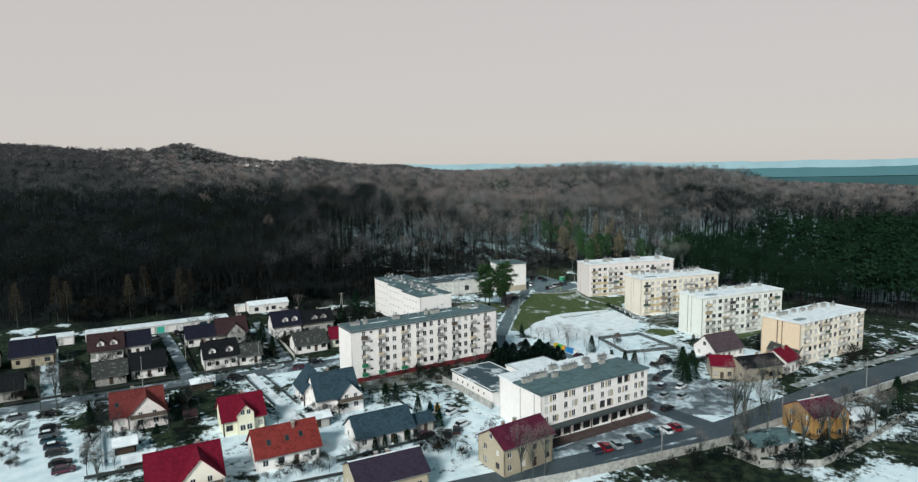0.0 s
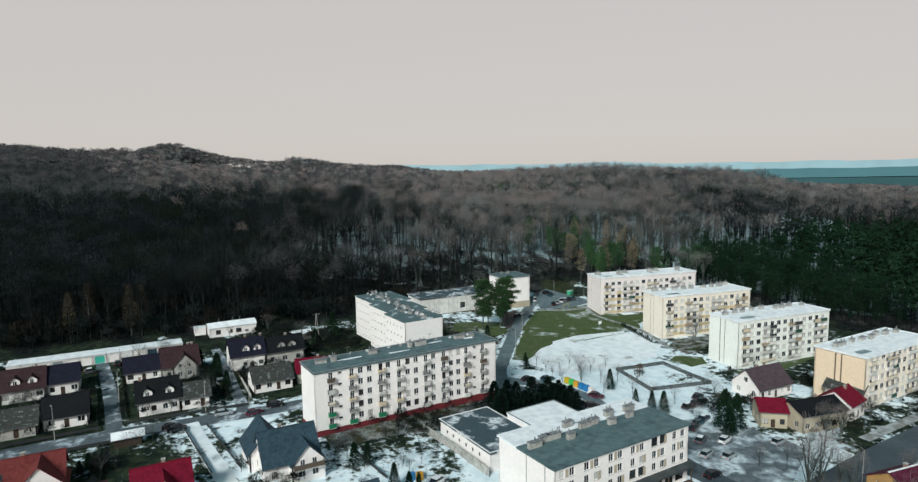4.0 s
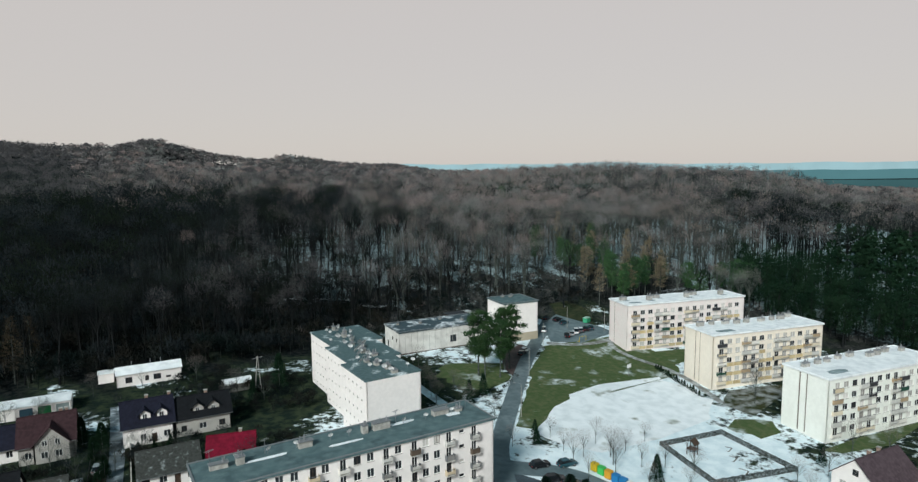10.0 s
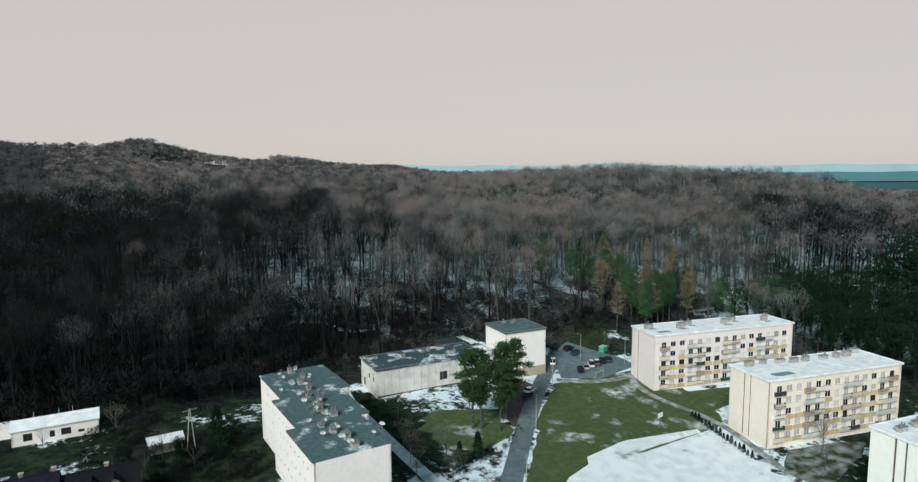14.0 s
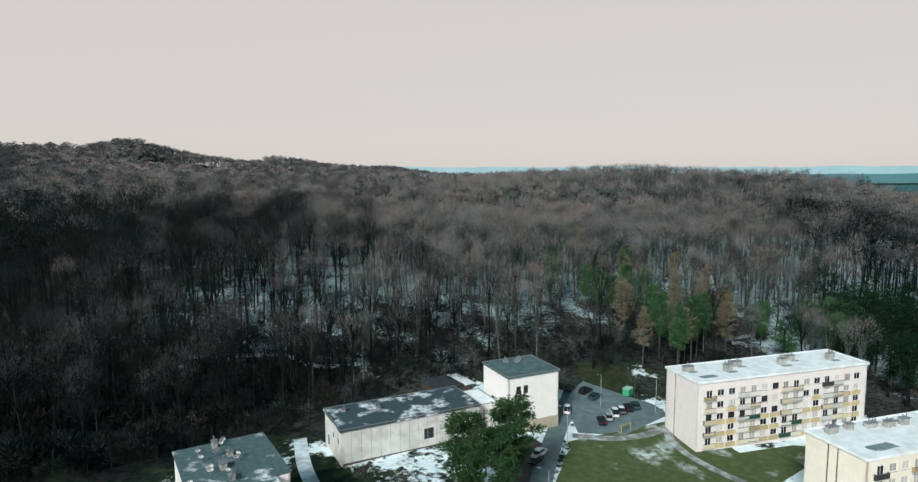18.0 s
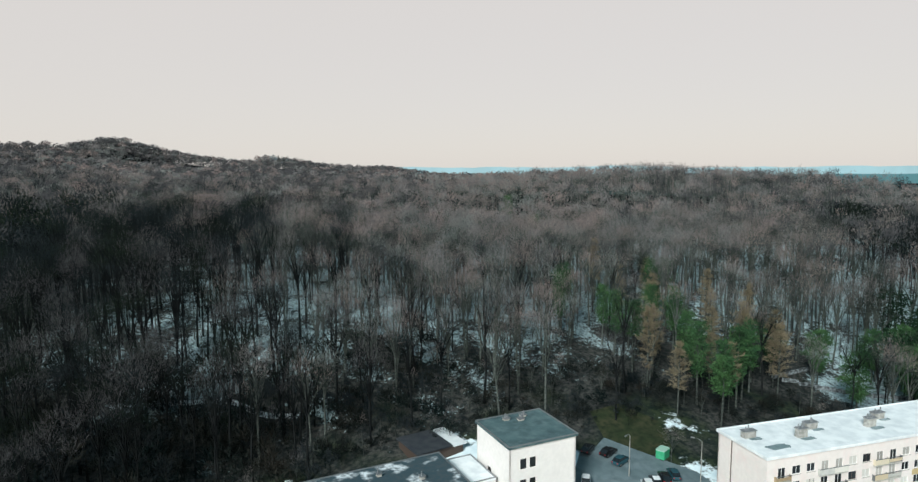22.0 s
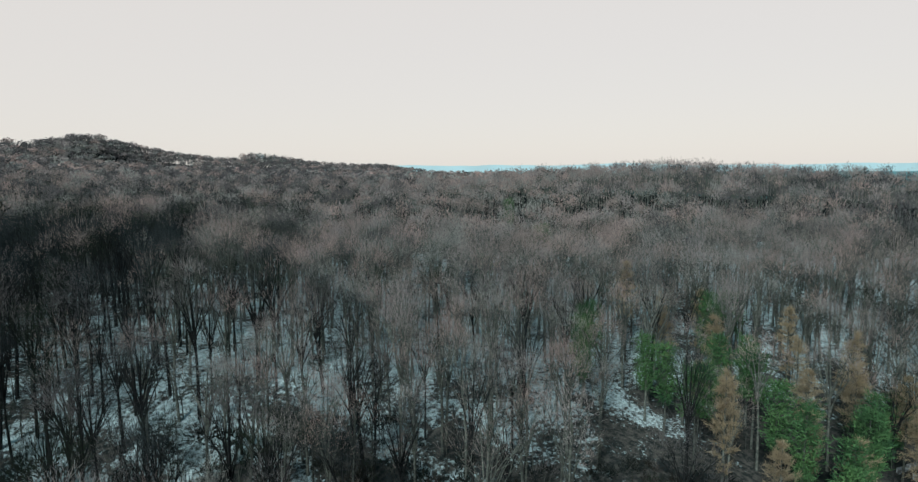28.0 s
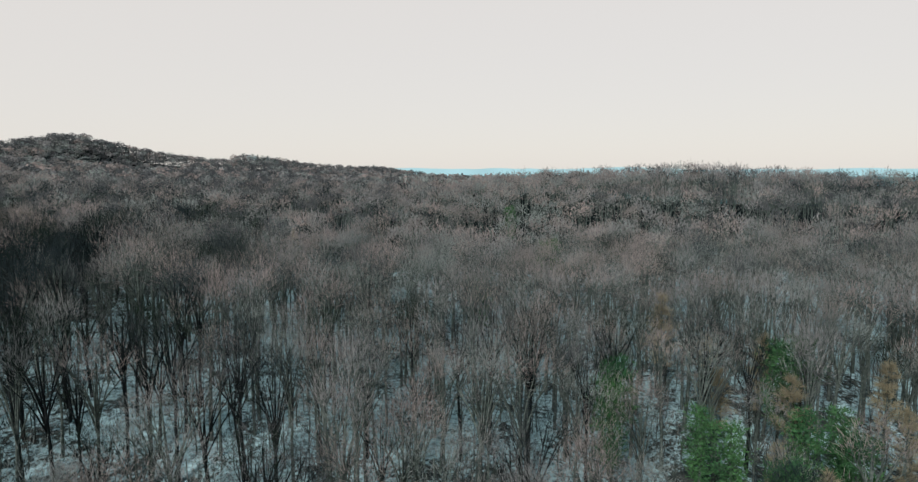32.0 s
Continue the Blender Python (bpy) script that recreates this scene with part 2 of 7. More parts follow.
def raw_mesh(name, verts, faces, mats, slots=None, smooth=False):
    me = bpy.data.meshes.new(name)
    me.from_pydata([tuple(p) for p in verts], [], [tuple(f) for f in faces])
    for m in mats:
        me.materials.append(m)
    if slots is not None:
        me.polygons.foreach_set("material_index", slots)
    if smooth:
        me.polygons.foreach_set("use_smooth", [True] * len(me.polygons))
    me.update()
    return me


def tri_mesh(name, verts, tris, mats, slots=None):
    """A large mesh of triangles from arrays."""
    me = bpy.data.meshes.new(name)
    me.vertices.add(len(verts))
    me.vertices.foreach_set("co", np.asarray(verts, np.float32).ravel())
    me.loops.add(tris.size)
    me.loops.foreach_set("vertex_index", tris.astype(np.int32).ravel())
    me.polygons.add(len(tris))
    me.polygons.foreach_set("loop_start", np.arange(0, tris.size, 3, dtype=np.int32))
    for m in mats:
        me.materials.append(m)
    if slots is not None:
        me.polygons.foreach_set("material_index", np.asarray(slots, np.int32))
    me.update(calc_edges=True)
    return me


def forest_edge(u):
    """How far along the flight the wood begins, at each distance across it."""
    return np.interp(u, [-400, -160, -95, -60, -30, 0, 30, 60, 100, 125, 150, 190, 400], [215, 222, 244, 262, 285, 308, 312, 322, 322, 300, 262, 225, 160])


BARE_SPOTS = [(105, 76, 16, 0.2), (150, 72, 22, 0.16), (190, 82, 18, 0.12), (215, 105, 25, 0.07), (240, 150, 45, 0.14), (200, 160, 20, 0.12), (0, 200, 30, 0.085), (-40, 200, 30, 0.09), (28, 206, 20, 0.07), (52, 205, 18, 0.09), (12, 160, 9, 0.08), (-9, 165, 6, 0.2), (70, 220, 20, 0.08), (75, 190, 12, 0.10),
              (0, 250, 16, 0.14), (-60, 220, 30, 0.2), (40, 250, 18, 0.10), (120, 215, 12, 0.14), (195, 262, 14, 0.14), (228, 266, 22, 0.16), (252, 262, 18, 0.12), (256, 251, 6, -0.3), (262, 241, 9, -0.2), (154.8, 78.6, 8, -0.18), (134, 58, 22, -0.07), (118, 62, 14, -0.04), (-18, 150, 16, -0.14), (135, 112, 14, -0.08), (140, 150, 18, -0.07), (60, 125, 14, -0.05), (25, 140, 12, -0.05), (160, 178, 20, -0.1), (175, 115, 18, 0.06), (100, 215, 14, 0.12), (112, 236, 14, 0.10), (80, 232, 16, 0.12), (35, 165, 8, 0.06), (8, 148, 8, 0.06), (160, 124, 12, 0.06)]


GARDENS = [(-60, 78, 187, 250, 0.065), (-9, 76, 100, 178, 0.035), (-9, 14, 134, 176, 0.03), (13, 24, 160, 178, 0.09), (-9, 76, 100, 178, -0.012), (54, 112, 150, 161, 0.06), (118, 190, 96, 140, 0.02), (60, 240, 60, 88, 0.03), (104, 160, 198, 246, 0.05), (60, 120, 224, 270, 0.075)]


def build_ground():
    us = np.concatenate([np.linspace(-3800, -700, 16), np.arange(-600, -200, 20), np.arange(-200, 200, 2.5), np.arange(200, 600, 20), np.linspace(700, 3800, 16)])
    vs = np.concatenate([np.linspace(-3000, -300, 10), np.arange(-200, 60, 20), np.arange(60, 380, 2.5), np.arange(380, 1300, 15), np.linspace(1400, 4600, 16)])
    U, V = np.meshgrid(us, vs)
    X, Y = xy(U, V)
    Z = land(X, Y)
    nx, ny = len(us), len(vs)
    i = (np.arange(ny - 1)[:, None] * nx + np.arange(nx - 1)[None, :]).ravel()
    faces = np.stack([i, i + 1, i + nx + 1, i + nx], 1)
    u, v, x, y = U.ravel(), V.ravel(), X.ravel(), Y.ravel()
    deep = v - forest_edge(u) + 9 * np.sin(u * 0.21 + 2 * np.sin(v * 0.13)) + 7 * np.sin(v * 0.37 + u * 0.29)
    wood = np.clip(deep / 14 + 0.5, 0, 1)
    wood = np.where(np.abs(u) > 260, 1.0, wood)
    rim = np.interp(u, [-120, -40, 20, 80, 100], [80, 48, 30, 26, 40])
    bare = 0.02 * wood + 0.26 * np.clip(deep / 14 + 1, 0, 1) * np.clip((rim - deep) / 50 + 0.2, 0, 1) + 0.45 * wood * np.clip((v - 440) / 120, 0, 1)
    # more litter westwards, which also brings in its darkened gloom tone
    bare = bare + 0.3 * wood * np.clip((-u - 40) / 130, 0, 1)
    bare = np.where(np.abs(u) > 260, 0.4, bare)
    # worn, shaded or well-covered spots of the estate: place, reach, more or less bare ground
    for bx, by, reach, amount in BARE_SPOTS:
        bare = bare + amount * np.exp(-((x - bx) ** 2 + (y - by) ** 2) / reach ** 2)
    # trodden gardens of the old street and of the villas: more grass and mud than snow
    for x0, x1, y0, y1, amount in GARDENS:
        edge = np.minimum(np.minimum(x - x0, x1 - x), np.minimum(y - y0, y1 - y))
        bare = bare + amount * np.clip(edge / 5 + 0.5, 0, 1)
    me = raw_mesh("ground", np.stack([x, y, Z.ravel()], 1).tolist(), faces.tolist(), [m_ground], None, True)
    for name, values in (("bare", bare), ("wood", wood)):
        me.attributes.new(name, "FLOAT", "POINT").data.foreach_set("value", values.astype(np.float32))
    return tagged(new("ground", me), "patchy thin snow over dark grass and leaf litter", "ground", kind="structure")


build_ground()


def drape(name, poly, mat, lift, label, category, step=2.5, wobble=0.0):
    """A sheet laid on the land inside an outline whose rows each cross it once."""
    pts = [Vector(p) for p in poly]
    ys = [p.y for p in pts]
    rows = max(2, int((max(ys) - min(ys)) / step))
    verts, faces, n = [], [], 26
    for k in range(rows + 1):
        y = min(ys) + (max(ys) - min(ys)) * (0.002 + 0.996 * k / rows)
        cuts = []
        for a, b in zip(pts, pts[1:] + pts[:1]):
            if (a.y - y) * (b.y - y) < 0:
                cuts.append(a.x + (b.x - a.x) * (y - a.y) / (b.y - a.y))
        lo, hi = min(cuts), max(cuts)
        lo += wobble * noise.noise((lo * 0.15, y * 0.25, 3.0))
        hi += wobble * noise.noise((hi * 0.15, y * 0.25, 7.0))
        for j in range(n + 1):
            x = lo + (hi - lo) * j / n
            verts.append((x, y, gz(x, y) + lift))
    for k in range(rows):
        for j in range(n):
            a = k * (n + 1) + j
            faces.append((a, a + 1, a + n + 2, a + n + 1))
    return tagged(new(name, raw_mesh(name, verts, faces, [mat], None, True)), label, category, kind="structure")


def spread(line, step):
    """Points at even steps along a line of corners, rounded at the corners."""
    p = [Vector(q) for q in line]
    for _ in range(2):
        q = [p[0]]
        for a, b in zip(p, p[1:]):
            q += [a.lerp(b, 0.25), a.lerp(b, 0.75)]
        p = q + [p[-1]]
    out = [p[0]]
    for a, b in zip(p, p[1:]):
        n = max(1, int((b - a).length / step))
        out += [a.lerp(b, (i + 1) / n) for i in range(n)]
    return out


def strip(name, line, width, mat, lift, label, category, shift=0.0, step=3.0, thick=0.0):
    """A road or path along a line; with a thickness, a kerb-like band."""
    pts = spread(line, step)
    verts, faces, n = [], [], 4
    for i, p in enumerate(pts):
        d = (pts[min(i + 1, len(pts) - 1)] - pts[max(i - 1, 0)]).normalized()
        s = Vector((-d.y, d.x))
        ring = []
        for j in range(n + 1):
            q = p + s * (shift + width * (j / n - 0.5))
            ring.append((q.x, q.y, gz(q.x, q.y) + lift))
        if thick:
            ring = [(ring[0][0], ring[0][1], ring[0][2] - thick), *ring, (ring[-1][0], ring[-1][1], ring[-1][2] - thick)]
        verts += ring
    w = n + 1 + (2 if thick else 0)
    for i in range(len(pts) - 1):
        for j in range(w - 1):
            a = i * w + j
            faces.append((a, a + w, a + w + 1, a + 1))
    return tagged(new(name, raw_mesh(name, verts, faces, [mat], None, True)), label, category, kind="structure")


# ---- roads, fields and yards ----
strip("road_1", [(40, 99), (68, 96.2), (97, 94), (123, 92), (165, 96), (215, 95.5), (330, 92)], 8.5, m_asphalt, 0.06, "wet dark asphalt main road along the concrete fence", "road")
strip("road_2", [(-75, 186), (-28, 183), (11, 183.5), (29, 181.3), (46, 180), (60, 179)], 6.0, m_street, 0.06, "side street with rutted snow and wet asphalt", "road")
strip("road_3", [(11, 243), (13.5, 215), (14.5, 186)], 3.4, m_street, 0.07, "narrow slushy lane between fenced gardens", "road")
strip("road_4", [(104, 158), (112, 176), (119, 185), (149, 220.3), (165, 237), (176, 246.5), (181, 251)], 4.2, m_asphalt_pale, 0.07, "wet asphalt estate street climbing to the wood", "road")
strip("road_5", [(121, 92), (117, 113), (121, 140), (112, 163), (104, 172)], 6.0, m_asphalt, 0.065, "estate drive past the parking bays", "road")
strip("road_8", [(109.6, 172.5), (113, 169.6), (117.5, 166.8), (121.6, 162.6), (123.6, 157), (124.6, 150), (122, 140)], 5.4, m_asphalt_pale, 0.075, "damp estate drive past the recycling bins", "road")
strip("road_6", [(-22, 236), (-20, 205), (-18, 186)], 4.5, m_road_snow, 0.06, "snow-covered garden lane", "road")
strip("road_7", [(30, 181), (30.6, 172), (33.4, 150), (34.2, 139), (36, 126)], 3.6, m_snow, 0.09, "snowy access drive between gardens", "road", step=2.0)
strip("road_9", [(43.2, 238), (43.3, 211), (42.6, 197), (42.8, 187), (42, 183)], 2.8, m_street, 0.07, "narrow slushy garden lane", "road")
drape("parking_yard", [(171, 236), (180, 231), (196, 233), (197, 238), (187, 254), (178, 250)], m_asphalt_pale, 0.08, "wet asphalt parking yard by the wood", "parking yard")
drape("meadow", [(122.8, 185.2), (131, 181), (150, 190), (165, 200), (186, 195), (192, 200), (200, 222), (196, 232), (167, 234), (154.6, 222), (139, 204)], m_meadow, 0.06, "green meadow with thin snow patches", "meadow", wobble=2.0)
drape("snow_pitch", [(124, 180), (133, 168), (150, 168), (168, 170), (180, 179), (184, 190), (178, 199), (160, 200), (148, 198), (136, 190)], m_pitch, 0.15, "snow-covered playing field", "playing field", wobble=4.0)
drape("parking_bay_front", [(72, 97), (84, 94), (120, 92), (122, 105), (116, 107), (84, 104), (74, 103)], m_yard, 0.05, "slushy parking bays before the shops", "parking yard")
drape("parking_bay_side", [(120, 104), (130, 98), (148, 106), (146, 122), (138, 130), (126, 132), (120, 124)], m_yard, 0.05, "slushy car park with snow banks", "parking yard", wobble=1.0)
drape("end_block_lawn", [(177, 108.5), (196, 106), (218, 106.5), (218, 110.8), (196, 110.9), (178, 111)], m_lawn, 0.05, "dark green lawn strip along the end block", "lawn", wobble=0.6)
drape("pink_block_lawn", [(184, 212), (186, 204.5), (194, 203), (214, 205), (216, 211), (196, 215)], m_meadow, 0.05, "green lawn before the pink block", "lawn", wobble=1.0)
drape("cream_block_lawn", [(180, 176), (182, 167), (192, 170), (208, 174), (210, 177), (190, 181)], m_lawn, 0.05, "dark lawn before the cream block", "lawn", wobble=1.0)
drape("playground_lawn", [(168, 165), (172, 158), (179, 158), (184, 164), (176, 168)], m_meadow, 0.05, "patch of green lawn beside the playground", "lawn", wobble=3.0)
drape("pale_block_lawn", [(178, 148), (182, 143.5), (194, 142), (216, 143), (218, 146.5), (190, 148)], m_meadow, 0.05, "green lawn strip before the pale block", "lawn", wobble=0.8)
strip("shop_pavement", [(79.5, 105.6), (96, 106.3), (114, 107.2)], 3.6, m_pavement, 0.09, "dark red-brown paved walk before the shops", "pavement")
drape("hall_lawn", [(121, 215), (127, 208.5), (131, 208.5), (139, 213.6), (143, 219), (142, 225), (136, 228), (127.5, 230), (123, 225)], m_meadow, 0.05, "dark green lawn under the old pines", "lawn", wobble=5.0)
drape("hall_forecourt", [(141.5, 215), (146.5, 216.8), (154.5, 225), (161.5, 232.5), (160.5, 238), (153, 237.5), (147, 229), (142.5, 221)], m_pavement, 0.06, "dark purplish paved forecourt of the hall", "parking yard")
drape("block_lawn", [(55, 152), (80, 151), (112, 153), (108, 161), (55, 161)], m_lawn, 0.05, "dark lawn along the long apartment block", "lawn", wobble=1.0)


def far_ridge(name, v, rise, rough, colour, label, seed):
    """A ridge on the horizon, a card whose distance haze is painted as a glowing colour."""
    m = bpy.data.materials.new(name)
    m.use_nodes = True
    nt = m.node_tree
    nt.nodes.clear()
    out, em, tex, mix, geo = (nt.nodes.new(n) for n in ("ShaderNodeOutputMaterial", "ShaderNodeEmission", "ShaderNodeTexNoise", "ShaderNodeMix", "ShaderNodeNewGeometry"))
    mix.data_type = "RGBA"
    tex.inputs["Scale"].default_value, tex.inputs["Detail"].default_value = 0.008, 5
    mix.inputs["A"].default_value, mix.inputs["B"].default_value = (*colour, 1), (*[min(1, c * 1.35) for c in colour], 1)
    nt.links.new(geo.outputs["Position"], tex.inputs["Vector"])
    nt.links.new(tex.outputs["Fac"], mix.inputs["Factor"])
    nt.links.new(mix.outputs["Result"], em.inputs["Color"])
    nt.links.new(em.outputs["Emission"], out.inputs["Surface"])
    verts, faces = [], []
    us = np.linspace(-3300, 3300, 240)
    for u in us:
        x, y = xy(u, v)
        top = rise + rough * noise.noise((u * 0.0022, seed, 0.5)) + 0.25 * rough * noise.noise((u * 0.012, seed, 2.5))
        verts += [(x, y, -30), (x, y, top)]
    faces = [(2 * i, 2 * i + 2, 2 * i + 3, 2 * i + 1) for i in range(len(us) - 1)]
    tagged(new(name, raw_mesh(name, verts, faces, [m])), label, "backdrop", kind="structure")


m_path = material("muddy_path", (0.20, 0.20, 0.185), 0.85, (0.13, 0.13, 0.12), 3.0, (0.42, 0.45, 0.46), 0.5, bump=0.3, sharp=(0.45, 0.7), detail=6.0)
strip("meadow_path", [(194, 231), (187.5, 226), (185.5, 215), (189, 198), (181, 176)], 1.9, m_path, 0.2, "narrow grey footpath across the meadow", "path")
strip("meadow_path_2", [(192, 229.5), (184, 228.6), (176, 230.6), (169, 235.5)], 2.2, m_path, 0.19, "muddy footpath along the top of the meadow", "path")
strip("verge_1", [(123, 92), (165, 96), (215, 95.5), (330, 92)], 2.4, m_snow_path, 0.1, "band of ploughed snow between road and fence", "verge", shift=-5.8)
strip("verge_2", [(163, 96.4), (185, 96.8), (215, 96.2), (330, 92.6)], 2.6, m_path, 0.1, "muddy verge along the road", "verge", shift=5.9)
strip("forest_track", [(98, 302), (116.5, 300.5), (121.5, 299.6), (127, 293.2), (134, 290)], 1.3, m_snow_path, 0.12, "thin snowy track through the brush", "path")
drape("yard_lawn", [(187, 255), (190, 246), (197, 246), (203, 253), (198, 262), (190, 262)], material("mossy_lawn", (0.030, 0.042, 0.022), 0.95, (0.050, 0.052, 0.030), 3.0, (0.022, 0.030, 0.018), 0.8, bump=0.6, spec=0.0), 0.06, "dark lawn between the parking yard and the wood", "lawn", wobble=1.5)
strip("garden_track", [(115.6, 262), (113, 249), (112.3, 240), (112.4, 230), (113, 214), (114, 200)], 2.8, m_road_snow, 0.09, "rutted snowy track beside the hall", "path")
# three glowing cards, each with more or less haze in its colour
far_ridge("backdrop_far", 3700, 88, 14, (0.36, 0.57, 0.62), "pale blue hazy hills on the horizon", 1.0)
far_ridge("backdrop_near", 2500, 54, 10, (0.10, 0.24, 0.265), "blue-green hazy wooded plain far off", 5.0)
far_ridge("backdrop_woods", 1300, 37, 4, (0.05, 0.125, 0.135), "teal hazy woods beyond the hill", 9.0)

# ---- building helpers ----
def plaster(name, base, stain=None):
    d = tuple(c * 0.88 for c in base)
    return material(name, base, 0.92, stain or d, 2.6, tuple(c * 0.94 for c in base), 1.4, bump=0.1, sharp=(0.5, 0.85))


m_white = plaster("white_plaster", (0.87, 0.82, 0.79))
m_cream = plaster("cream_plaster", (0.83, 0.75, 0.64))
m_pinkish = plaster("pink_white_plaster", (0.80, 0.73, 0.70), (0.76, 0.60, 0.58))
m_greenish = plaster("pale_green_white_plaster", (0.82, 0.83, 0.77))
m_apricot = plaster("apricot_plaster", (0.80, 0.63, 0.45), (0.80, 0.67, 0.52))
m_grey_wall = plaster("grey_plaster", (0.42, 0.40, 0.37), (0.30, 0.29, 0.27))
m_beige = plaster("beige_plaster", (0.44, 0.38, 0.28), (0.33, 0.28, 0.22))
m_orange = plaster("orange_plaster", (0.46, 0.26, 0.09), (0.36, 0.21, 0.09))
m_stained = material("rain_stained_panels", (0.70, 0.68, 0.64), 0.9, (0.45, 0.43, 0.40), 2.2, (0.58, 0.56, 0.53), 0.5, bump=0.15, sharp=(0.45, 0.75))
m_tan = material("tan_spandrel", (0.50, 0.38, 0.20), 0.9, (0.58, 0.47, 0.28), 1.5, object_random=0.15)
m_red_base = material("dark_red_plinth", (0.17, 0.022, 0.028), 0.9, (0.12, 0.018, 0.022), 3.0, bump=0.15)
m_bitumen = material("grey_green_bitumen", (0.085, 0.142, 0.150), 0.7, (0.055, 0.092, 0.102), 4.0, (0.12, 0.18, 0.185), 0.7, bump=0.2, detail=6.0)
m_bitumen_snow = material("bitumen_with_snow", (0.040, 0.072, 0.088), 0.8, (0.72, 0.76, 0.79), 4.5, (0.06, 0.08, 0.09), 1.3, bump=0.2, sharp=(0.52, 0.60), detail=6.0)
m_bitumen_thaw = material("bitumen_with_last_snow", (0.060, 0.108, 0.116), 0.75, (0.72, 0.78, 0.80), 4.0, (0.10, 0.15, 0.155), 1.3, bump=0.2, sharp=(0.56, 0.64), detail=6.0)
m_roof_snow = material("snowy_flat_roof", (0.86, 0.88, 0.89), 0.85, (0.76, 0.79, 0.81), 3.5, (0.68, 0.71, 0.73), 0.5, bump=0.2, sharp=(0.5, 0.75), detail=6.0)
m_conc = material("weathered_concrete", (0.36, 0.35, 0.32), 0.95, (0.24, 0.235, 0.22), 1.5, (0.44, 0.43, 0.40), 1.5, bump=0.3, object_random=0.12)
m_slab = material("pale_concrete", (0.55, 0.53, 0.49), 0.95, (0.42, 0.41, 0.38), 1.5, bump=0.2)
m_frame = material("white_window_frame", (0.74, 0.74, 0.73), 0.5)
m_frame_dark = material("brown_window_frame", (0.07, 0.05, 0.04), 0.6)
m_glass = material("window_glass", (0.022, 0.026, 0.030), 0.12, spec=0.45, object_random=0.5)
m_curtain = material("curtained_glass", (0.50, 0.48, 0.45), 0.25, spec=0.6, object_random=0.4)
m_rail = material("grey_metal_rail", (0.16, 0.17, 0.18), 0.5, metal=0.5)
m_dish = material("white_dish", (0.75, 0.75, 0.75), 0.5)
m_brick = material("chimney_brick", (0.22, 0.14, 0.11), 0.95, (0.30, 0.22, 0.18), 0.6, bump=0.3)
m_steel = material("galvanised_steel", (0.32, 0.33, 0.34), 0.45, metal=0.7)
PANELS = [material("balcony_panel_" + n, c, 0.7, tuple(v * 0.8 for v in c), 0.8) for n, c in (
    ("grey", (0.26, 0.25, 0.24)), ("dark", (0.045, 0.045, 0.05)), ("tan", (0.40, 0.30, 0.19)), ("brown", (0.11, 0.08, 0.06)),
    ("white", (0.62, 0.61, 0.58)), ("green", (0.012, 0.19, 0.085)), ("dark_green", (0.02, 0.075, 0.05)), ("slate", (0.10, 0.12, 0.14)))]


def solid(name, boxes, mats, bevel=0.0):
    """One mesh of boxes (x0, y0, z0, x1, y1, z1, material slot), with chamfered upright corners if asked."""
    v, f, s = [], [], []
    for x0, y0, z0, x1, y1, z1, *slot in boxes:
        n = len(v)
        c = min(bevel, (x1 - x0) / 3, (y1 - y0) / 3)
        ring = [(x0, y0), (x1, y0), (x1, y1), (x0, y1)] if c <= 0 else [(x0 + c, y0), (x1 - c, y0), (x1, y0 + c), (x1, y1 - c), (x1 - c, y1), (x0 + c, y1), (x0, y1 - c), (x0, y0 + c)]
        k = len(ring)
        v += [(x, y, z0) for x, y in ring] + [(x, y, z1) for x, y in ring]
        f += [(n + i, n + (i + 1) % k, n + k + (i + 1) % k, n + k + i) for i in range(k)]
        f += [tuple(n + k - 1 - i for i in range(k)), tuple(n + k + i for i in range(k))]
        s += [slot[0] if slot else 0] * (k + 2)
    return raw_mesh(name, v, f, mats, s)


def part(name, mesh, parent, m=None, label=""):
    """One mesh as a part of a thing or of another part."""
    ob = new(name, mesh)
    ob.parent = parent
    if m is not None:
        ob.matrix_basis = m
    if label:
        ob["label"] = label
    return ob


CACHE = {}


def kept(key, make):
    if key not in CACHE:
        CACHE[key] = make()
    return CACHE[key]


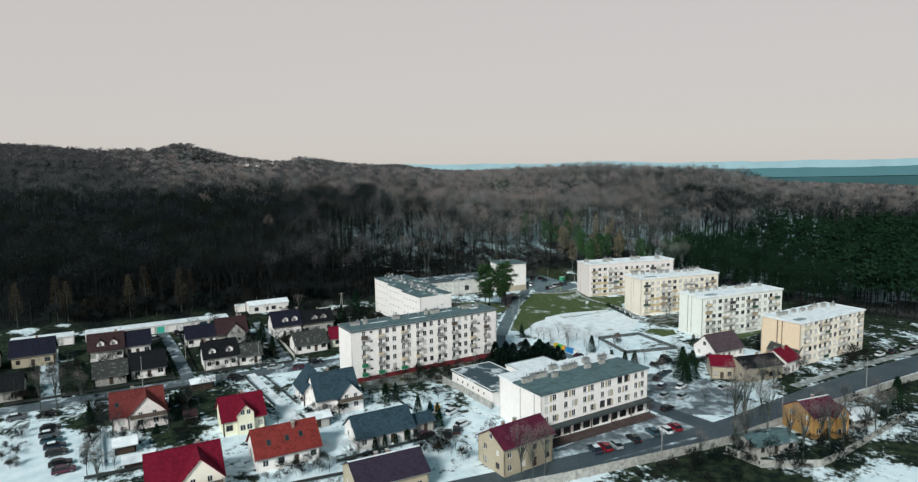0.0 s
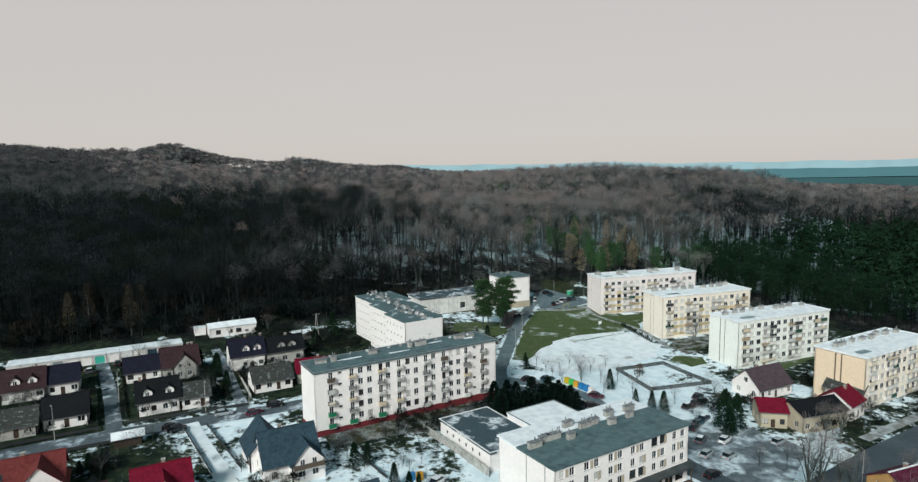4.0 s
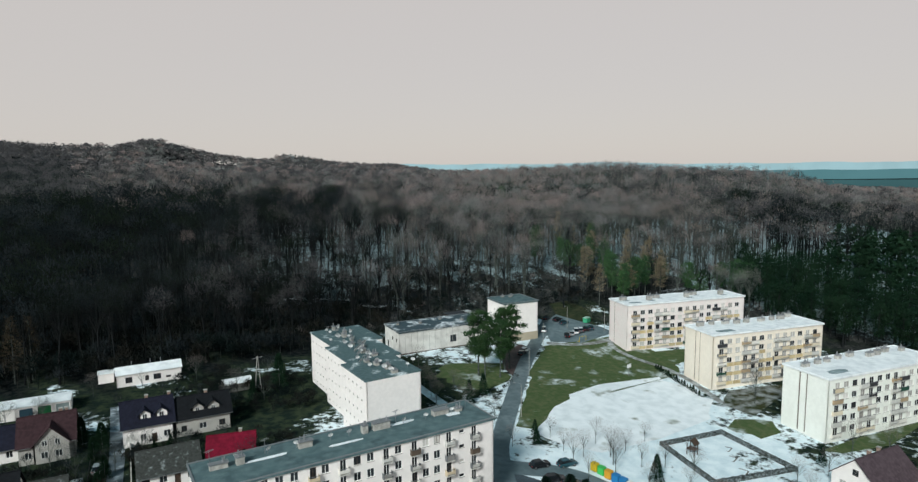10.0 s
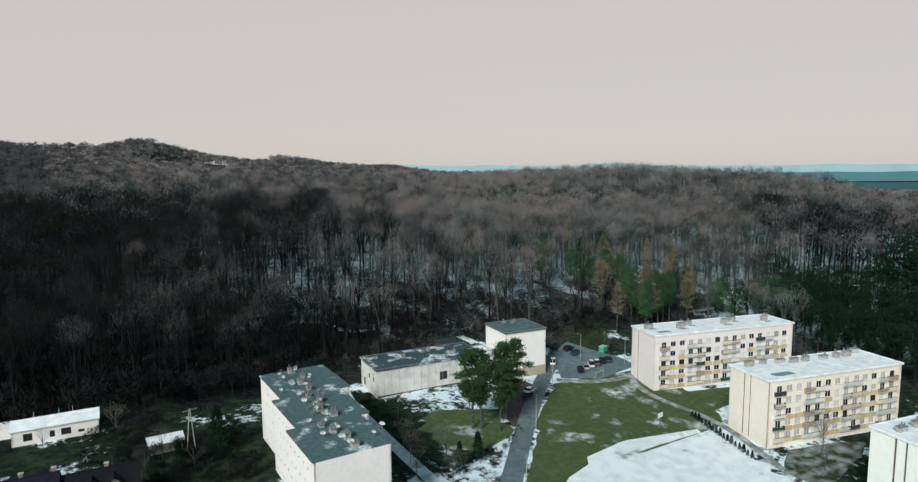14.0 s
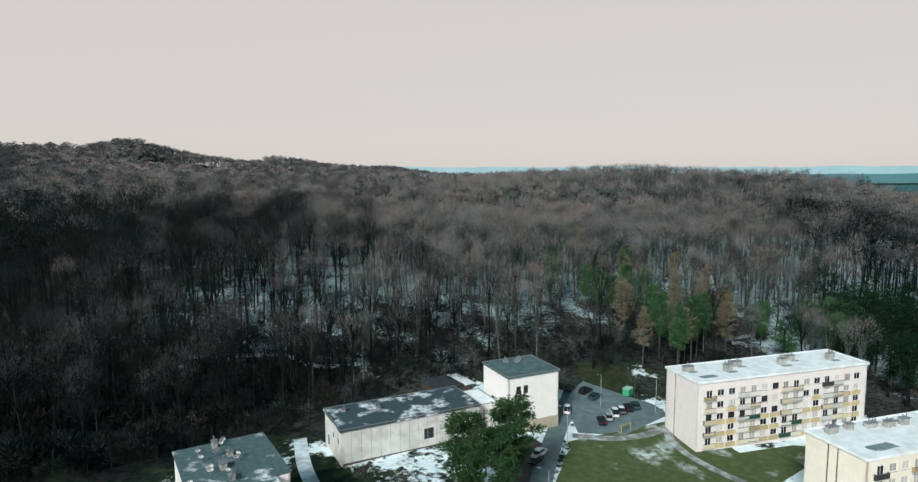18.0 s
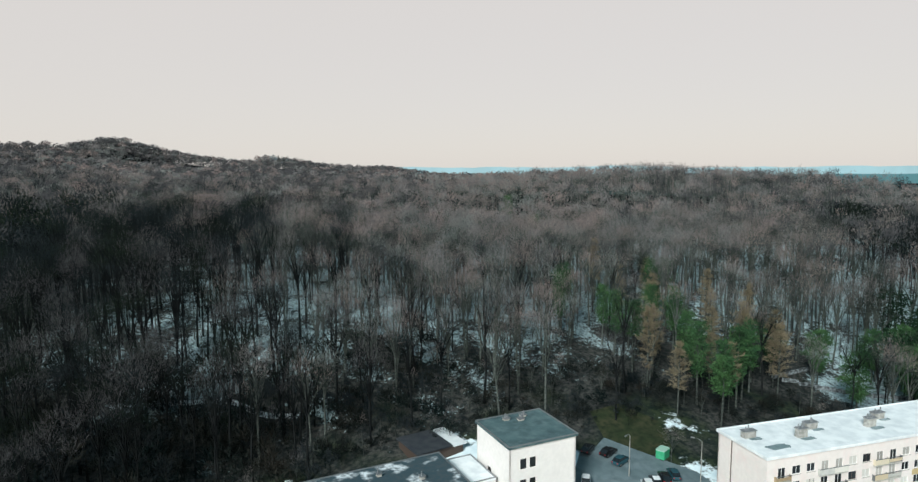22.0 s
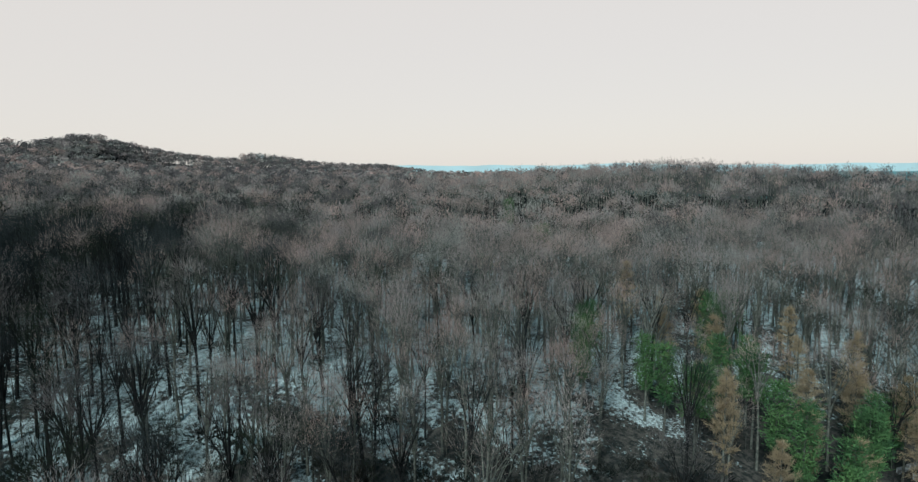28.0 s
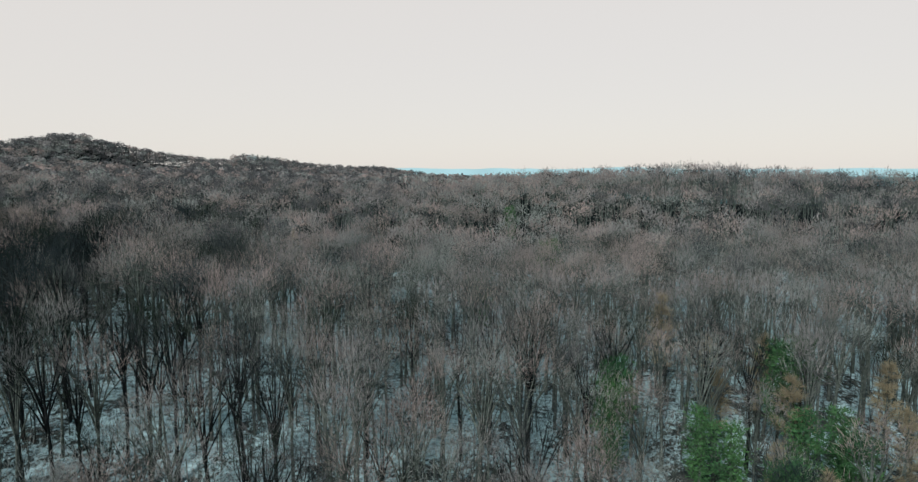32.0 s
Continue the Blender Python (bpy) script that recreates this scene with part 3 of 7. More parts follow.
def wall_mesh(width, height, openings, mat, depth=0.28, low=0.0, gable=0.0):
    """A wall in its own plane: x along, z up, outside towards -y; the openings are cut through with their reveals. gable: height of a peak on top."""
    xs = sorted({0.0, width, *[round(v, 3) for o in openings for v in (o[0], o[2])]})
    zs = sorted({low, height, *[round(v, 3) for o in openings for v in (o[1], o[3])]})
    v, f = [], []

    def quad(*p):
        n = len(v)
        v.extend(p)
        f.append(tuple(range(n, n + len(p))))

    for a, b in zip(xs, xs[1:]):
        for c, d in zip(zs, zs[1:]):
            mx, mz = (a + b) / 2, (c + d) / 2
            if any(o[0] < mx < o[2] and o[1] < mz < o[3] for o in openings):
                continue
            quad((a, 0, c), (b, 0, c), (b, 0, d), (a, 0, d))
            quad((a, depth, d), (b, depth, d), (b, depth, c), (a, depth, c))
    for a, c, b, d in openings:
        quad((a, 0, c), (a, depth, c), (b, depth, c), (b, 0, c))
        quad((a, 0, d), (b, 0, d), (b, depth, d), (a, depth, d))
        quad((a, 0, c), (a, 0, d), (a, depth, d), (a, depth, c))
        quad((b, 0, c), (b, depth, c), (b, depth, d), (b, 0, d))
    quad((0, 0, low), (0, 0, height), (0, depth, height), (0, depth, low))
    quad((width, 0, low), (width, depth, low), (width, depth, height), (width, 0, height))
    if gable:
        quad((0, 0, height), (width, 0, height), (width / 2, 0, height + gable))
        quad((width, depth, height), (0, depth, height), (width / 2, depth, height + gable))
    return raw_mesh("wall", v, f, [mat])


def lattice(name, xs, zs, holes, y0, y1, mat):
    """A flat frame in one piece: the cells of a grid but for the holes, with thickness."""
    nx, nz = len(xs), len(zs)
    v = [(x, y, z) for y in (y0, y1) for z in zs for x in xs]
    k, f = nx * nz, []
    full = {(i, j) for i in range(nx - 1) for j in range(nz - 1)} - set(holes)
    for i, j in full:
        a, b, c, d = j * nx + i, j * nx + i + 1, (j + 1) * nx + i + 1, (j + 1) * nx + i
        f += [(a, b, c, d), (k + d, k + c, k + b, k + a)]
        for (p, q), other in (((b, a), (i, j - 1)), ((c, b), (i + 1, j)), ((d, c), (i, j + 1)), ((a, d), (i - 1, j))):
            if other not in full:
                f.append((p, q, k + q, k + p))
    return raw_mesh(name, v, f, [mat])


def window(parent, m, s, t, w, h, panes=2, dark=False, curtain=False, name="window", sill=False):
    """A window set back in its opening: one frame with mullions, the glass behind, and a sill."""
    fm = m_frame_dark if dark else m_frame

    def frame_mesh():
        e, xs = 0.07, [0.0]
        for i in range(panes):
            xs += [w * i / panes + (e if i == 0 else 0.04), w * (i + 1) / panes - (e if i == panes - 1 else 0.04)]
        return lattice("window", xs + [w], [0.0, e, h - e, h], [(2 * i + 1, 1) for i in range(panes)], 0.0, 0.07, fm)

    def pane_mesh():
        return solid("pane", [(0.06, 0.02, 0.06, w - 0.06, 0.05, h - 0.06)], [m_curtain if curtain else m_glass])

    f = part(name, kept(("frame", w, h, panes, dark), frame_mesh), parent, m @ Matrix.Translation((s - w / 2, 0.13, t)))
    part("pane", kept(("pane", w, h, curtain), pane_mesh), f)
    if sill:
        part("sill", kept(("sill", w), lambda: solid("sill", [(-0.06, -0.22, -0.06, w + 0.06, 0.0, -0.004)], [m_conc])), f)
    return f


def balcony(parent, m, s, t, w, d, panel, solid_front=True):
    """A balcony slab with its parapet panel, side panels and handrail."""
    b = part("balcony", kept(("slab", w, d), lambda: solid("balcony", [(0, -d, -0.14, w, 0, 0)], [m_slab])), parent, m @ Matrix.Translation((s - w / 2, 0, t)))
    lo, hi = (0.06, 0.98) if solid_front else (0.28, 0.78)
    part("panel", kept(("panel", w, d, panel.name, solid_front), lambda: solid("panel", [(0.05, -d, lo, w - 0.05, -d + 0.05, hi)], [panel])), b)
    for k, x in enumerate((0.0, w - 0.04)):
        part("side_panel", kept(("sidepanel", w, d, panel.name, k), lambda: solid("side_panel", [(x, -d, 0.002, x + 0.04, -0.004, 0.98)], [panel if solid_front else m_rail])), b)
    part("handrail", kept(("handrail", w, d), lambda: solid("handrail", [(-0.03, -d - 0.03, 0.985, w + 0.03, -d + 0.07, 1.05)], [m_rail])), b)
    return b


def flat_roof(parent, L, W, z, mat, over=0.3, thick=0.35, rim=0.12, rim_mat=None):
    x, y = L / 2 + over, W / 2 + over
    part("roof", solid("roof", [(-x, -y, z, x, y, z + thick)], [mat], 0.05), parent)
    if rim:
        e = 0.25
        part("roof_rim", solid("roof_rim", [(-x, -y, z + thick, x, -y + e, z + thick + rim), (-x, y - e, z + thick, x, y, z + thick + rim),
             (-x, -y + e, z + thick, -x + e, y - e, z + thick + rim), (x - e, -y + e, z + thick, x, y - e, z + thick + rim)], [rim_mat or m_steel]), parent)


def roof_stack(parent, x, y, z, w, d, h, seed, low=1, most=3):
    """A chimney block with its slab cap and vent pipes, on a roof."""
    rng = random.Random(seed)
    c = part("chimney", solid("chimney", [(-w / 2, -d / 2, -0.05, w / 2, d / 2, h)], [m_conc], 0.04), parent, Matrix.Translation((x, y, z)))
    part("cap", solid("cap", [(-w / 2 - 0.12, -d / 2 - 0.12, h, w / 2 + 0.12, d / 2 + 0.12, h + 0.1)], [m_steel]), c)
    for i in range(rng.randint(low, most)):
        px = rng.uniform(-w / 2 + 0.1, w / 2 - 0.3)
        part("vent_pipe", solid("vent_pipe", [(px, -0.1, h + 0.1, px + 0.2, 0.1, h + 0.1 + rng.uniform(0.4, 0.9))], [m_steel], 0.06), c)


def shell(name, label, category, x, y, rot, z, group=""):
    ob = new(name)
    ob.matrix_basis = pose(x, y, z, 0, 0, rot)
    return tagged(ob, label, category, group)


def sides(L, W):
    """The four walls' own frames: front, back, left, right, each with its width."""
    return {"front": (pose(-L / 2, -W / 2, 0), L), "back": (pose(L / 2, W / 2, 0, 0, 0, 180), L),
            "left": (pose(-L / 2, W / 2, 0, 0, 0, -90), W), "right": (pose(L / 2, -W / 2, 0, 0, 0, 90), W)}


def apartment_block(label, x, y, rot, L, W, z, h, plan, mats, seed, roof_mat, end_slots=(), plinth=None, stacks=(), spandrels=None, back=False, rim=None, thaw=(), snow=(), closed=0.62, storey=2.62, first=1.9, greens=(), depth=1.0, panels=None, pale=0.3):
    """A five-storey slab block. plan: (kind, place along the front from its middle, width): w a window, s a small one, b a balcony with its door and window."""
    rng = random.Random(seed)
    panels = panels or PANELS[:5] + [PANELS[7], PANELS[0]]
    t = shell("apartment_block", label, "apartment block", x, y, rot, z, "apartment blocks of the estate")
    fr = sides(L, W)
    front, end = mats
    opens, put = [], []
    for r in range(5):
        zz = first + storey * r
        for kind, s, w in plan:
            c = s + L / 2
            if kind == "w":
                opens.append((c - w / 2, zz, c + w / 2, zz + 1.42))
                put.append(("w", c, zz, w, 1.42, r))
            elif kind == "s":
                opens.append((c - w / 2, zz + 0.7, c + w / 2, zz + 1.3))
                put.append(("s", c, zz + 0.7, w, 0.6, r))
            else:
                half = 0.5 if w < 2.2 else 0.75
                opens.append((c - half, zz - 0.72, c + half, zz + 1.42))
                put.append(("b", c, zz - 0.72, 2 * half, 2.14, r))
                put.append(("rail", c, zz - 0.74, w, 1.1, r))
    m, wid = fr["front"]
    part("wall", wall_mesh(wid, h, opens, front, low=-2.0), t, m)
    for kind, c, zz, w, hh, r in put:
        if kind == "rail":
            g = greens and (round(c - L / 2), r) in greens
            pm = PANELS[5] if g else rng.choice(panels)
            balcony(t, m, c, zz, w, depth, pm, g or rng.random() < closed)
        else:
            window(t, m, c, zz, w, hh, 1 if kind == "s" else 2, rng.random() < 0.12, rng.random() < pale, "balcony_door" if kind == "b" else "window", kind != "b")
    if spandrels:
        for s, w in spandrels:
            for r in range(3 if rng.random() < 0.6 else 4):
                zz = first + storey * r
                part("spandrel", kept(("spandrel", w), lambda: solid("spandrel", [(-w / 2, -0.03, -1.1, w / 2, -0.004, -0.12)], [m_tan])), t, m @ Matrix.Translation((s + L / 2, 0, zz)))
    m, wid = fr["back"]
    bw = [(c, first + storey * r) for r in range(5) for c in np.arange(2.4, wid - 2, 3.1)] if back else []
    part("wall", wall_mesh(wid, h, [(c - 0.7, zz, c + 0.7, zz + 1.4) for c, zz in bw], front, low=-2.0), t, m)
    for c, zz in bw[:: 1]:
        window(t, m, c, zz, 1.4, 1.4, 2)
    m, wid = fr["left"]
    part("wall", wall_mesh(wid, h, [(wid * a, 0.6, wid * a + b, h - 0.25) for a, b in end_slots], end, low=-2.0), t, m)
    for a, b in end_slots:
        part("stair_glazing", solid("stair_glazing", [(wid * a + 0.01, 0.2, 0.61, wid * a + b - 0.01, 0.26, h - 0.26)], [PANELS[3]]), t, m)
    m, wid = fr["right"]
    part("wall", wall_mesh(wid, h, [], end, low=-2.0), t, m)
    if plinth:
        e = 0.06
        part("plinth", solid("plinth", [(-L / 2 - e, -W / 2 - e, -2, L / 2 + e, -W / 2 + 0.02, 1.15), (-L / 2 - e, -W / 2 + 0.02, -2, -L / 2 + 0.02, W / 2, 1.15), (L / 2 - 0.02, -W / 2 + 0.02, -2, L / 2 + e, W / 2, 1.15)], [plinth]), t)
    flat_roof(t, L, W, h, roof_mat, rim_mat=rim)
    for k, (tx, ty, tw, td) in enumerate(thaw):
        part("thaw_patch", patch_mesh(tw, td, seed + k), t, Matrix.Translation((tx, ty, h + 0.356)), "wet grey-green bitumen laid bare by the thaw")
    for k, (tx, ty, tw, td) in enumerate(snow):
        part("snow_patch", patch_mesh(tw, td, seed + 20 + k, m_roof_snow), t, Matrix.Translation((tx, ty, h + 0.356)), "streak of thin snow")
    for i, (sx, sy, w, d, hh) in enumerate(stacks):
        roof_stack(t, sx, sy, h + 0.35, w, d, hh, seed * 50 + i, 2, 4)
    return t


m_thaw = material("thawing_roof_felt", (0.20, 0.27, 0.285), 0.7, (0.40, 0.46, 0.48), 1.6, (0.14, 0.20, 0.21), 0.9, sharp=(0.45, 0.7))


def patch_mesh(w, d, seed, mat=None):
    """A thin sheet with an uneven rounded outline."""
    rng = random.Random(seed)
    n = 18
    ring = [(w / 2 * math.copysign(abs(math.cos(a)) ** 0.5, math.cos(a)) * rng.uniform(0.75, 1.0), d / 2 * math.copysign(abs(math.sin(a)) ** 0.5, math.sin(a)) * rng.uniform(0.7, 1.0)) for a in (2 * math.pi * i / n for i in range(n))]
    v = [(x, y, 0.0) for x, y in ring] + [(x, y, 0.012) for x, y in ring]
    return raw_mesh("thaw_patch", v, [tuple(range(n, 2 * n))] + [(i, (i + 1) % n, n + (i + 1) % n, n + i) for i in range(n)], [mat or m_thaw])


def stack_pairs(L, n, y):
    """Chimney blocks in pairs along the back of a roof."""
    out = []
    for i in range(n):
        x = -L / 2 + L * (i + 0.4) / n
        out += [(x - 1.1, y - 0.6, 1.9, 0.9, 1.35), (x + 1.3, y + 0.8, 1.7, 0.9, 1.5)]
    return out


def stack_row(L, n, seed):
    rng = random.Random(seed)
    return [(-L / 2 + L * (i + 0.5) / n + rng.uniform(-0.8, 0.8), rng.uniform(-0.6, 1.4), rng.uniform(1.4, 2.4), 0.9, rng.uniform(0.6, 1.0)) for i in range(n)]


# ---- apartment blocks ----
PALE = [material('balcony_panel_cream', (0.66, 0.58, 0.45), 0.8), material('balcony_panel_offwhite', (0.70, 0.67, 0.62), 0.8), PANELS[4], material('balcony_panel_pale_grey', (0.50, 0.49, 0.46), 0.8), PANELS[4], material('balcony_panel_sand', (0.58, 0.48, 0.34), 0.8), PANELS[2], PANELS[6], PANELS[1]]
PLAN_A = [("b", -20.4, 1.6), ("s", -18.2, 1.0), ("b", -15.4, 1.6), ("w", -13.3, 1.2), ("w", -11.1, 1.2), ("b", -8.3, 1.6), ("w", -6.4, 1.2), ("b", -3.6, 1.6), ("w", -1.3, 1.2), ("w", 0.9, 1.2),
          ("b", 3.6, 1.6), ("w", 5.7, 1.2), ("b", 8.6, 1.6), ("w", 10.7, 1.2), ("w", 12.8, 1.2), ("b", 15.1, 1.6), ("s", 17.6, 1.0), ("b", 20.1, 1.6)]
apartment_block("long white five-storey block with a dark red plinth", 77.6, 165.1, 2.46, 48.2, 9.6, 5.7, 14.3, PLAN_A, (m_white, m_white), 1, m_bitumen, plinth=m_red_base,
                stacks=[(-20.5, 1.2, 2.6, 0.9, 0.8), (-17.5, 1.0, 1.2, 1.0, 1.2), (-7.5, 1.5, 2.2, 1.0, 1.0), (2.5, 1.4, 1.0, 1.0, 1.3), (5.5, 1.5, 3.0, 1.1, 1.2), (17.0, 1.6, 3.0, 1.2, 0.9), (20.5, 1.2, 1.2, 1.0, 0.6)],
                panels=PALE[:6] + [PANELS[0], PANELS[3]], pale=0.12, closed=0.3, snow=((-13.5, 0.8, 7.0, 1.0), (-1.5, -0.6, 6.0, 0.9), (9.5, 1.8, 5.0, 1.2), (19.0, 0.4, 3.0, 1.6)), first=2.15, greens={(-20, 0), (-20, 1), (-15, 0), (-8, 0)}, depth=0.75)


def plan_e(L, n):
    """Bays of an estate block: a balcony, then windows, along the front."""
    out, step = [], (L - 3.0) / n
    for i in range(n):
        s = -L / 2 + 1.5 + step * (i + 0.5)
        out.append(("b", s, 2.9) if i % 4 in (0, 3) else ("w", s, 1.7))
    return out


def tan_bays(L, n):
    step = (L - 3.0) / n
    return [(-L / 2 + 1.5 + step * (i + 0.5), 2.6) for i in range(n) if i % 4 in (1, 2)]


apartment_block("white and pink five-storey block with tan bays", 212.4, 219.7, -11.6, 45.9, 11.0, 3.7, 15.55, plan_e(45.9, 15), (m_pinkish, m_pinkish), 2, m_roof_snow, ((0.26, 0.5),),
                stacks=((-20.3, 1.6, 2.3, 1.0, 1.15), (-11.8, -0.8, 1.9, 0.9, 1.5), (-7.6, 1.5, 2.3, 1.0, 1.1), (3.0, -0.8, 1.9, 0.9, 1.5), (7.4, 1.5, 2.3, 1.0, 1.1), (16.8, -0.9, 1.9, 0.9, 1.5)),
                rim=m_roof_snow, thaw=((-18.4, -2.9, 4.6, 2.0), (-19.6, 0.7, 2.6, 1.2), (-11.2, -1.8, 3.0, 1.3), (-6.8, 0.6, 2.6, 1.0), (3.6, -1.8, 3.0, 1.3), (8.2, 0.6, 2.6, 1.0), (17.4, -1.9, 2.8, 1.2)), depth=0.5, panels=PALE[:6] + PALE, pale=0.55, spandrels=tan_bays(45.9, 15))
apartment_block("cream five-storey block with dark balconies", 206.2, 185.7, -10.7, 38.6, 11.7, 3.0, 15.0, plan_e(38.6, 13), (m_cream, m_cream), 4, m_roof_snow, ((0.36, 0.45), (0.52, 0.4)),
                stacks=[(x, y + 2.6, w, d, hh + 0.25) for x, y, w, d, hh in stack_row(37, 9, 5)], rim=m_roof_snow, thaw=((-13.0, -3.2, 6.4, 2.6),), depth=0.5, panels=PALE[:6] + PALE, pale=0.55, spandrels=tan_bays(38.6, 13))
apartment_block("pale green-white five-storey block with small balconies", 202.1, 153.1, -7.3, 38.8, 11.9, 1.8, 14.8, plan_e(38.8, 13), (m_greenish, m_greenish), 6, m_roof_snow, ((0.36, 0.45), (0.52, 0.4)),
                stacks=[(x, y + 2.6, w, d, hh + 0.25) for x, y, w, d, hh in stack_row(37, 9, 7)], rim=m_roof_snow, thaw=((-13.0, -3.2, 6.4, 2.6),), depth=0.5, panels=PALE[:6] + PALE, pale=0.55)
apartment_block("five-storey block with an apricot end wall", 197.4, 118.2, 0.5, 35.0, 13.0, 2.0, 13.6, plan_e(35.0, 12), (m_cream, m_apricot), 8, m_roof_snow, ((0.40, 0.45), (0.52, 0.4)),
                stacks=[(x, y + 2.6, w, d, hh + 0.25) for x, y, w, d, hh in stack_row(33, 8, 9)], rim=m_roof_snow, thaw=((-13.0, -3.2, 6.4, 2.6),), depth=0.5, panels=PALE[:6] + PALE, pale=0.55)


def stepped_block():
    """The white block in three stepped bays with tiny windows on the flank."""
    t = shell("stepped_apartment_block", "white stepped block with tiny flank windows and dishes on the roof", "apartment block", 95.8, 212, 3.5, 6.6)
    h, rng = 13.9, random.Random(4)
    for i, (x0, x1, y0, y1) in enumerate(((-4.95, 8.5, 6.0, 22.0), (-6.7, 6.2, -8.9, 6.0), (-8.45, 4.2, -22.3, -8.9))):
        L, W, mid = x1 - x0, y1 - y0, Matrix.Translation(((x0 + x1) / 2, (y0 + y1) / 2, 0))
        fr = sides(L, W)
        m, wid = fr["left"]
        tiny = [(c + 0.35 * (r % 2), 1.2 + 2.6 * r) for r in range(5) for c in np.arange(1.6, wid - 1.0, 2.2)]
        part("wall", wall_mesh(wid, h, [(c - 0.28, z, c + 0.28, z + 0.55) for c, z in tiny], m_white, low=-2.0), t, mid @ m)
        for c, z in tiny:
            window(t, mid @ m, c, z, 0.56, 0.55, 1, True)
        for side in ("front", "back", "right"):
            m, wid = fr[side]
            wins = []
            part("wall", wall_mesh(wid, h - 0.002 * i, [(c - 0.7, z, c + 0.7, z + 1.4) for c, z in wins], m_white, low=-2.0), t, mid @ m)
            for c, z in wins:
                window(t, mid @ m, c, z, 1.4, 1.4, 2)
        part("roof", solid("roof", [(x0 - 0.25, y0 + 0.002, h, x1 + 0.2, y1 - 0.002, h + 0.3 + 0.01 * i)], [m_bitumen_thaw], 0.04), t)
        for k in range(4):
            roof_stack(t, (x0 + x1) / 2 + rng.uniform(-1.5, 1.0), y0 + W * (k + 0.5) / 4, h + 0.3, rng.uniform(0.7, 1.3), rng.uniform(0.8, 1.6), rng.uniform(0.5, 1.1), 300 + 10 * i + k)


stepped_block()


def satellite_dish(x, y, z, turn, r=0.5):
    """A dish on a short mast."""
    def dish():
        v, f = [(0, 0, 0)], []
        for k in range(1, 4):
            for j in range(14):
                a = 2 * math.pi * j / 14
                v.append((r * k / 3 * math.cos(a), 0.28 * r * (k / 3) ** 2 * -1, r * k / 3 * math.sin(a)))
        f += [(0, 1 + j, 1 + (j + 1) % 14) for j in range(14)]
        f += [(1 + 14 * k + j, 15 + 14 * k + j, 15 + 14 * k + (j + 1) % 14, 1 + 14 * k + (j + 1) % 14) for k in range(2) for j in range(14)]
        n = len(v)
        v += [(a, b + 0.04, c) for a, b, c in v]
        f += [tuple(n + i for i in reversed(q)) for q in f]
        return raw_mesh("reflector", v, f, [m_dish])

    t = tagged(new("satellite_dish"), "white satellite dish on a roof mast", "satellite dish", "dishes on the roofs")
    t.matrix_basis = pose(x, y, z, 0, 0, turn)
    part("mast", kept("mast", lambda: solid("mast", [(-0.03, -0.03, 0, 0.03, 0.03, 1.0)], [m_steel])), t)
    part("reflector", kept(("dish", r), dish), t, pose(0, -0.1, 1.05, 28, 0, 0))
    part("arm", kept("dish_arm", lambda: solid("arm", [(-0.02, -0.6, 0.78, 0.02, 0.0, 0.82)], [m_steel])), t)


rng_d = random.Random(8)
for i in range(34):
    yy = 191 + 42 * (i + 0.5) / 34
    satellite_dish(94.5 + rng_d.gauss(0, 2.0), yy, 20.85, rng_d.uniform(-40, 40), rng_d.choice((0.4, 0.5, 0.62)))
for i in range(9):
    satellite_dish(57 + 42 * (i + 0.5) / 9 + rng_d.uniform(-1, 1), 166.5, 20.35, rng_d.uniform(-40, 40), 0.42)


def roof_aerial(x, y, z, h):
    t = tagged(new("roof_aerial"), "thin metal television aerial on a mast", "aerial", "aerials on the roofs")
    t.matrix_basis = pose(x, y, z, 0, 0, 25)
    part("mast", solid("mast", [(-0.03, -0.03, 0, 0.03, 0.03, h)], [m_steel]), t)
    part("boom", solid("boom", [(-0.7, -0.02, h - 0.2, 0.7, 0.02, h - 0.15)] + [(x0, -0.35, h - 0.19, x0 + 0.03, 0.35, h - 0.16) for x0 in (-0.6, -0.3, 0.0, 0.3, 0.6)], [m_steel]), t)


for x, y, z in ((56, 167, 20.35), (64, 167, 20.35), (86, 167.5, 20.35), (100, 168, 20.35), (92, 199, 20.8), (93.5, 210, 20.8), (92.5, 228, 20.8), (97, 222, 20.8)):
    roof_aerial(x, y, z, 2.4)


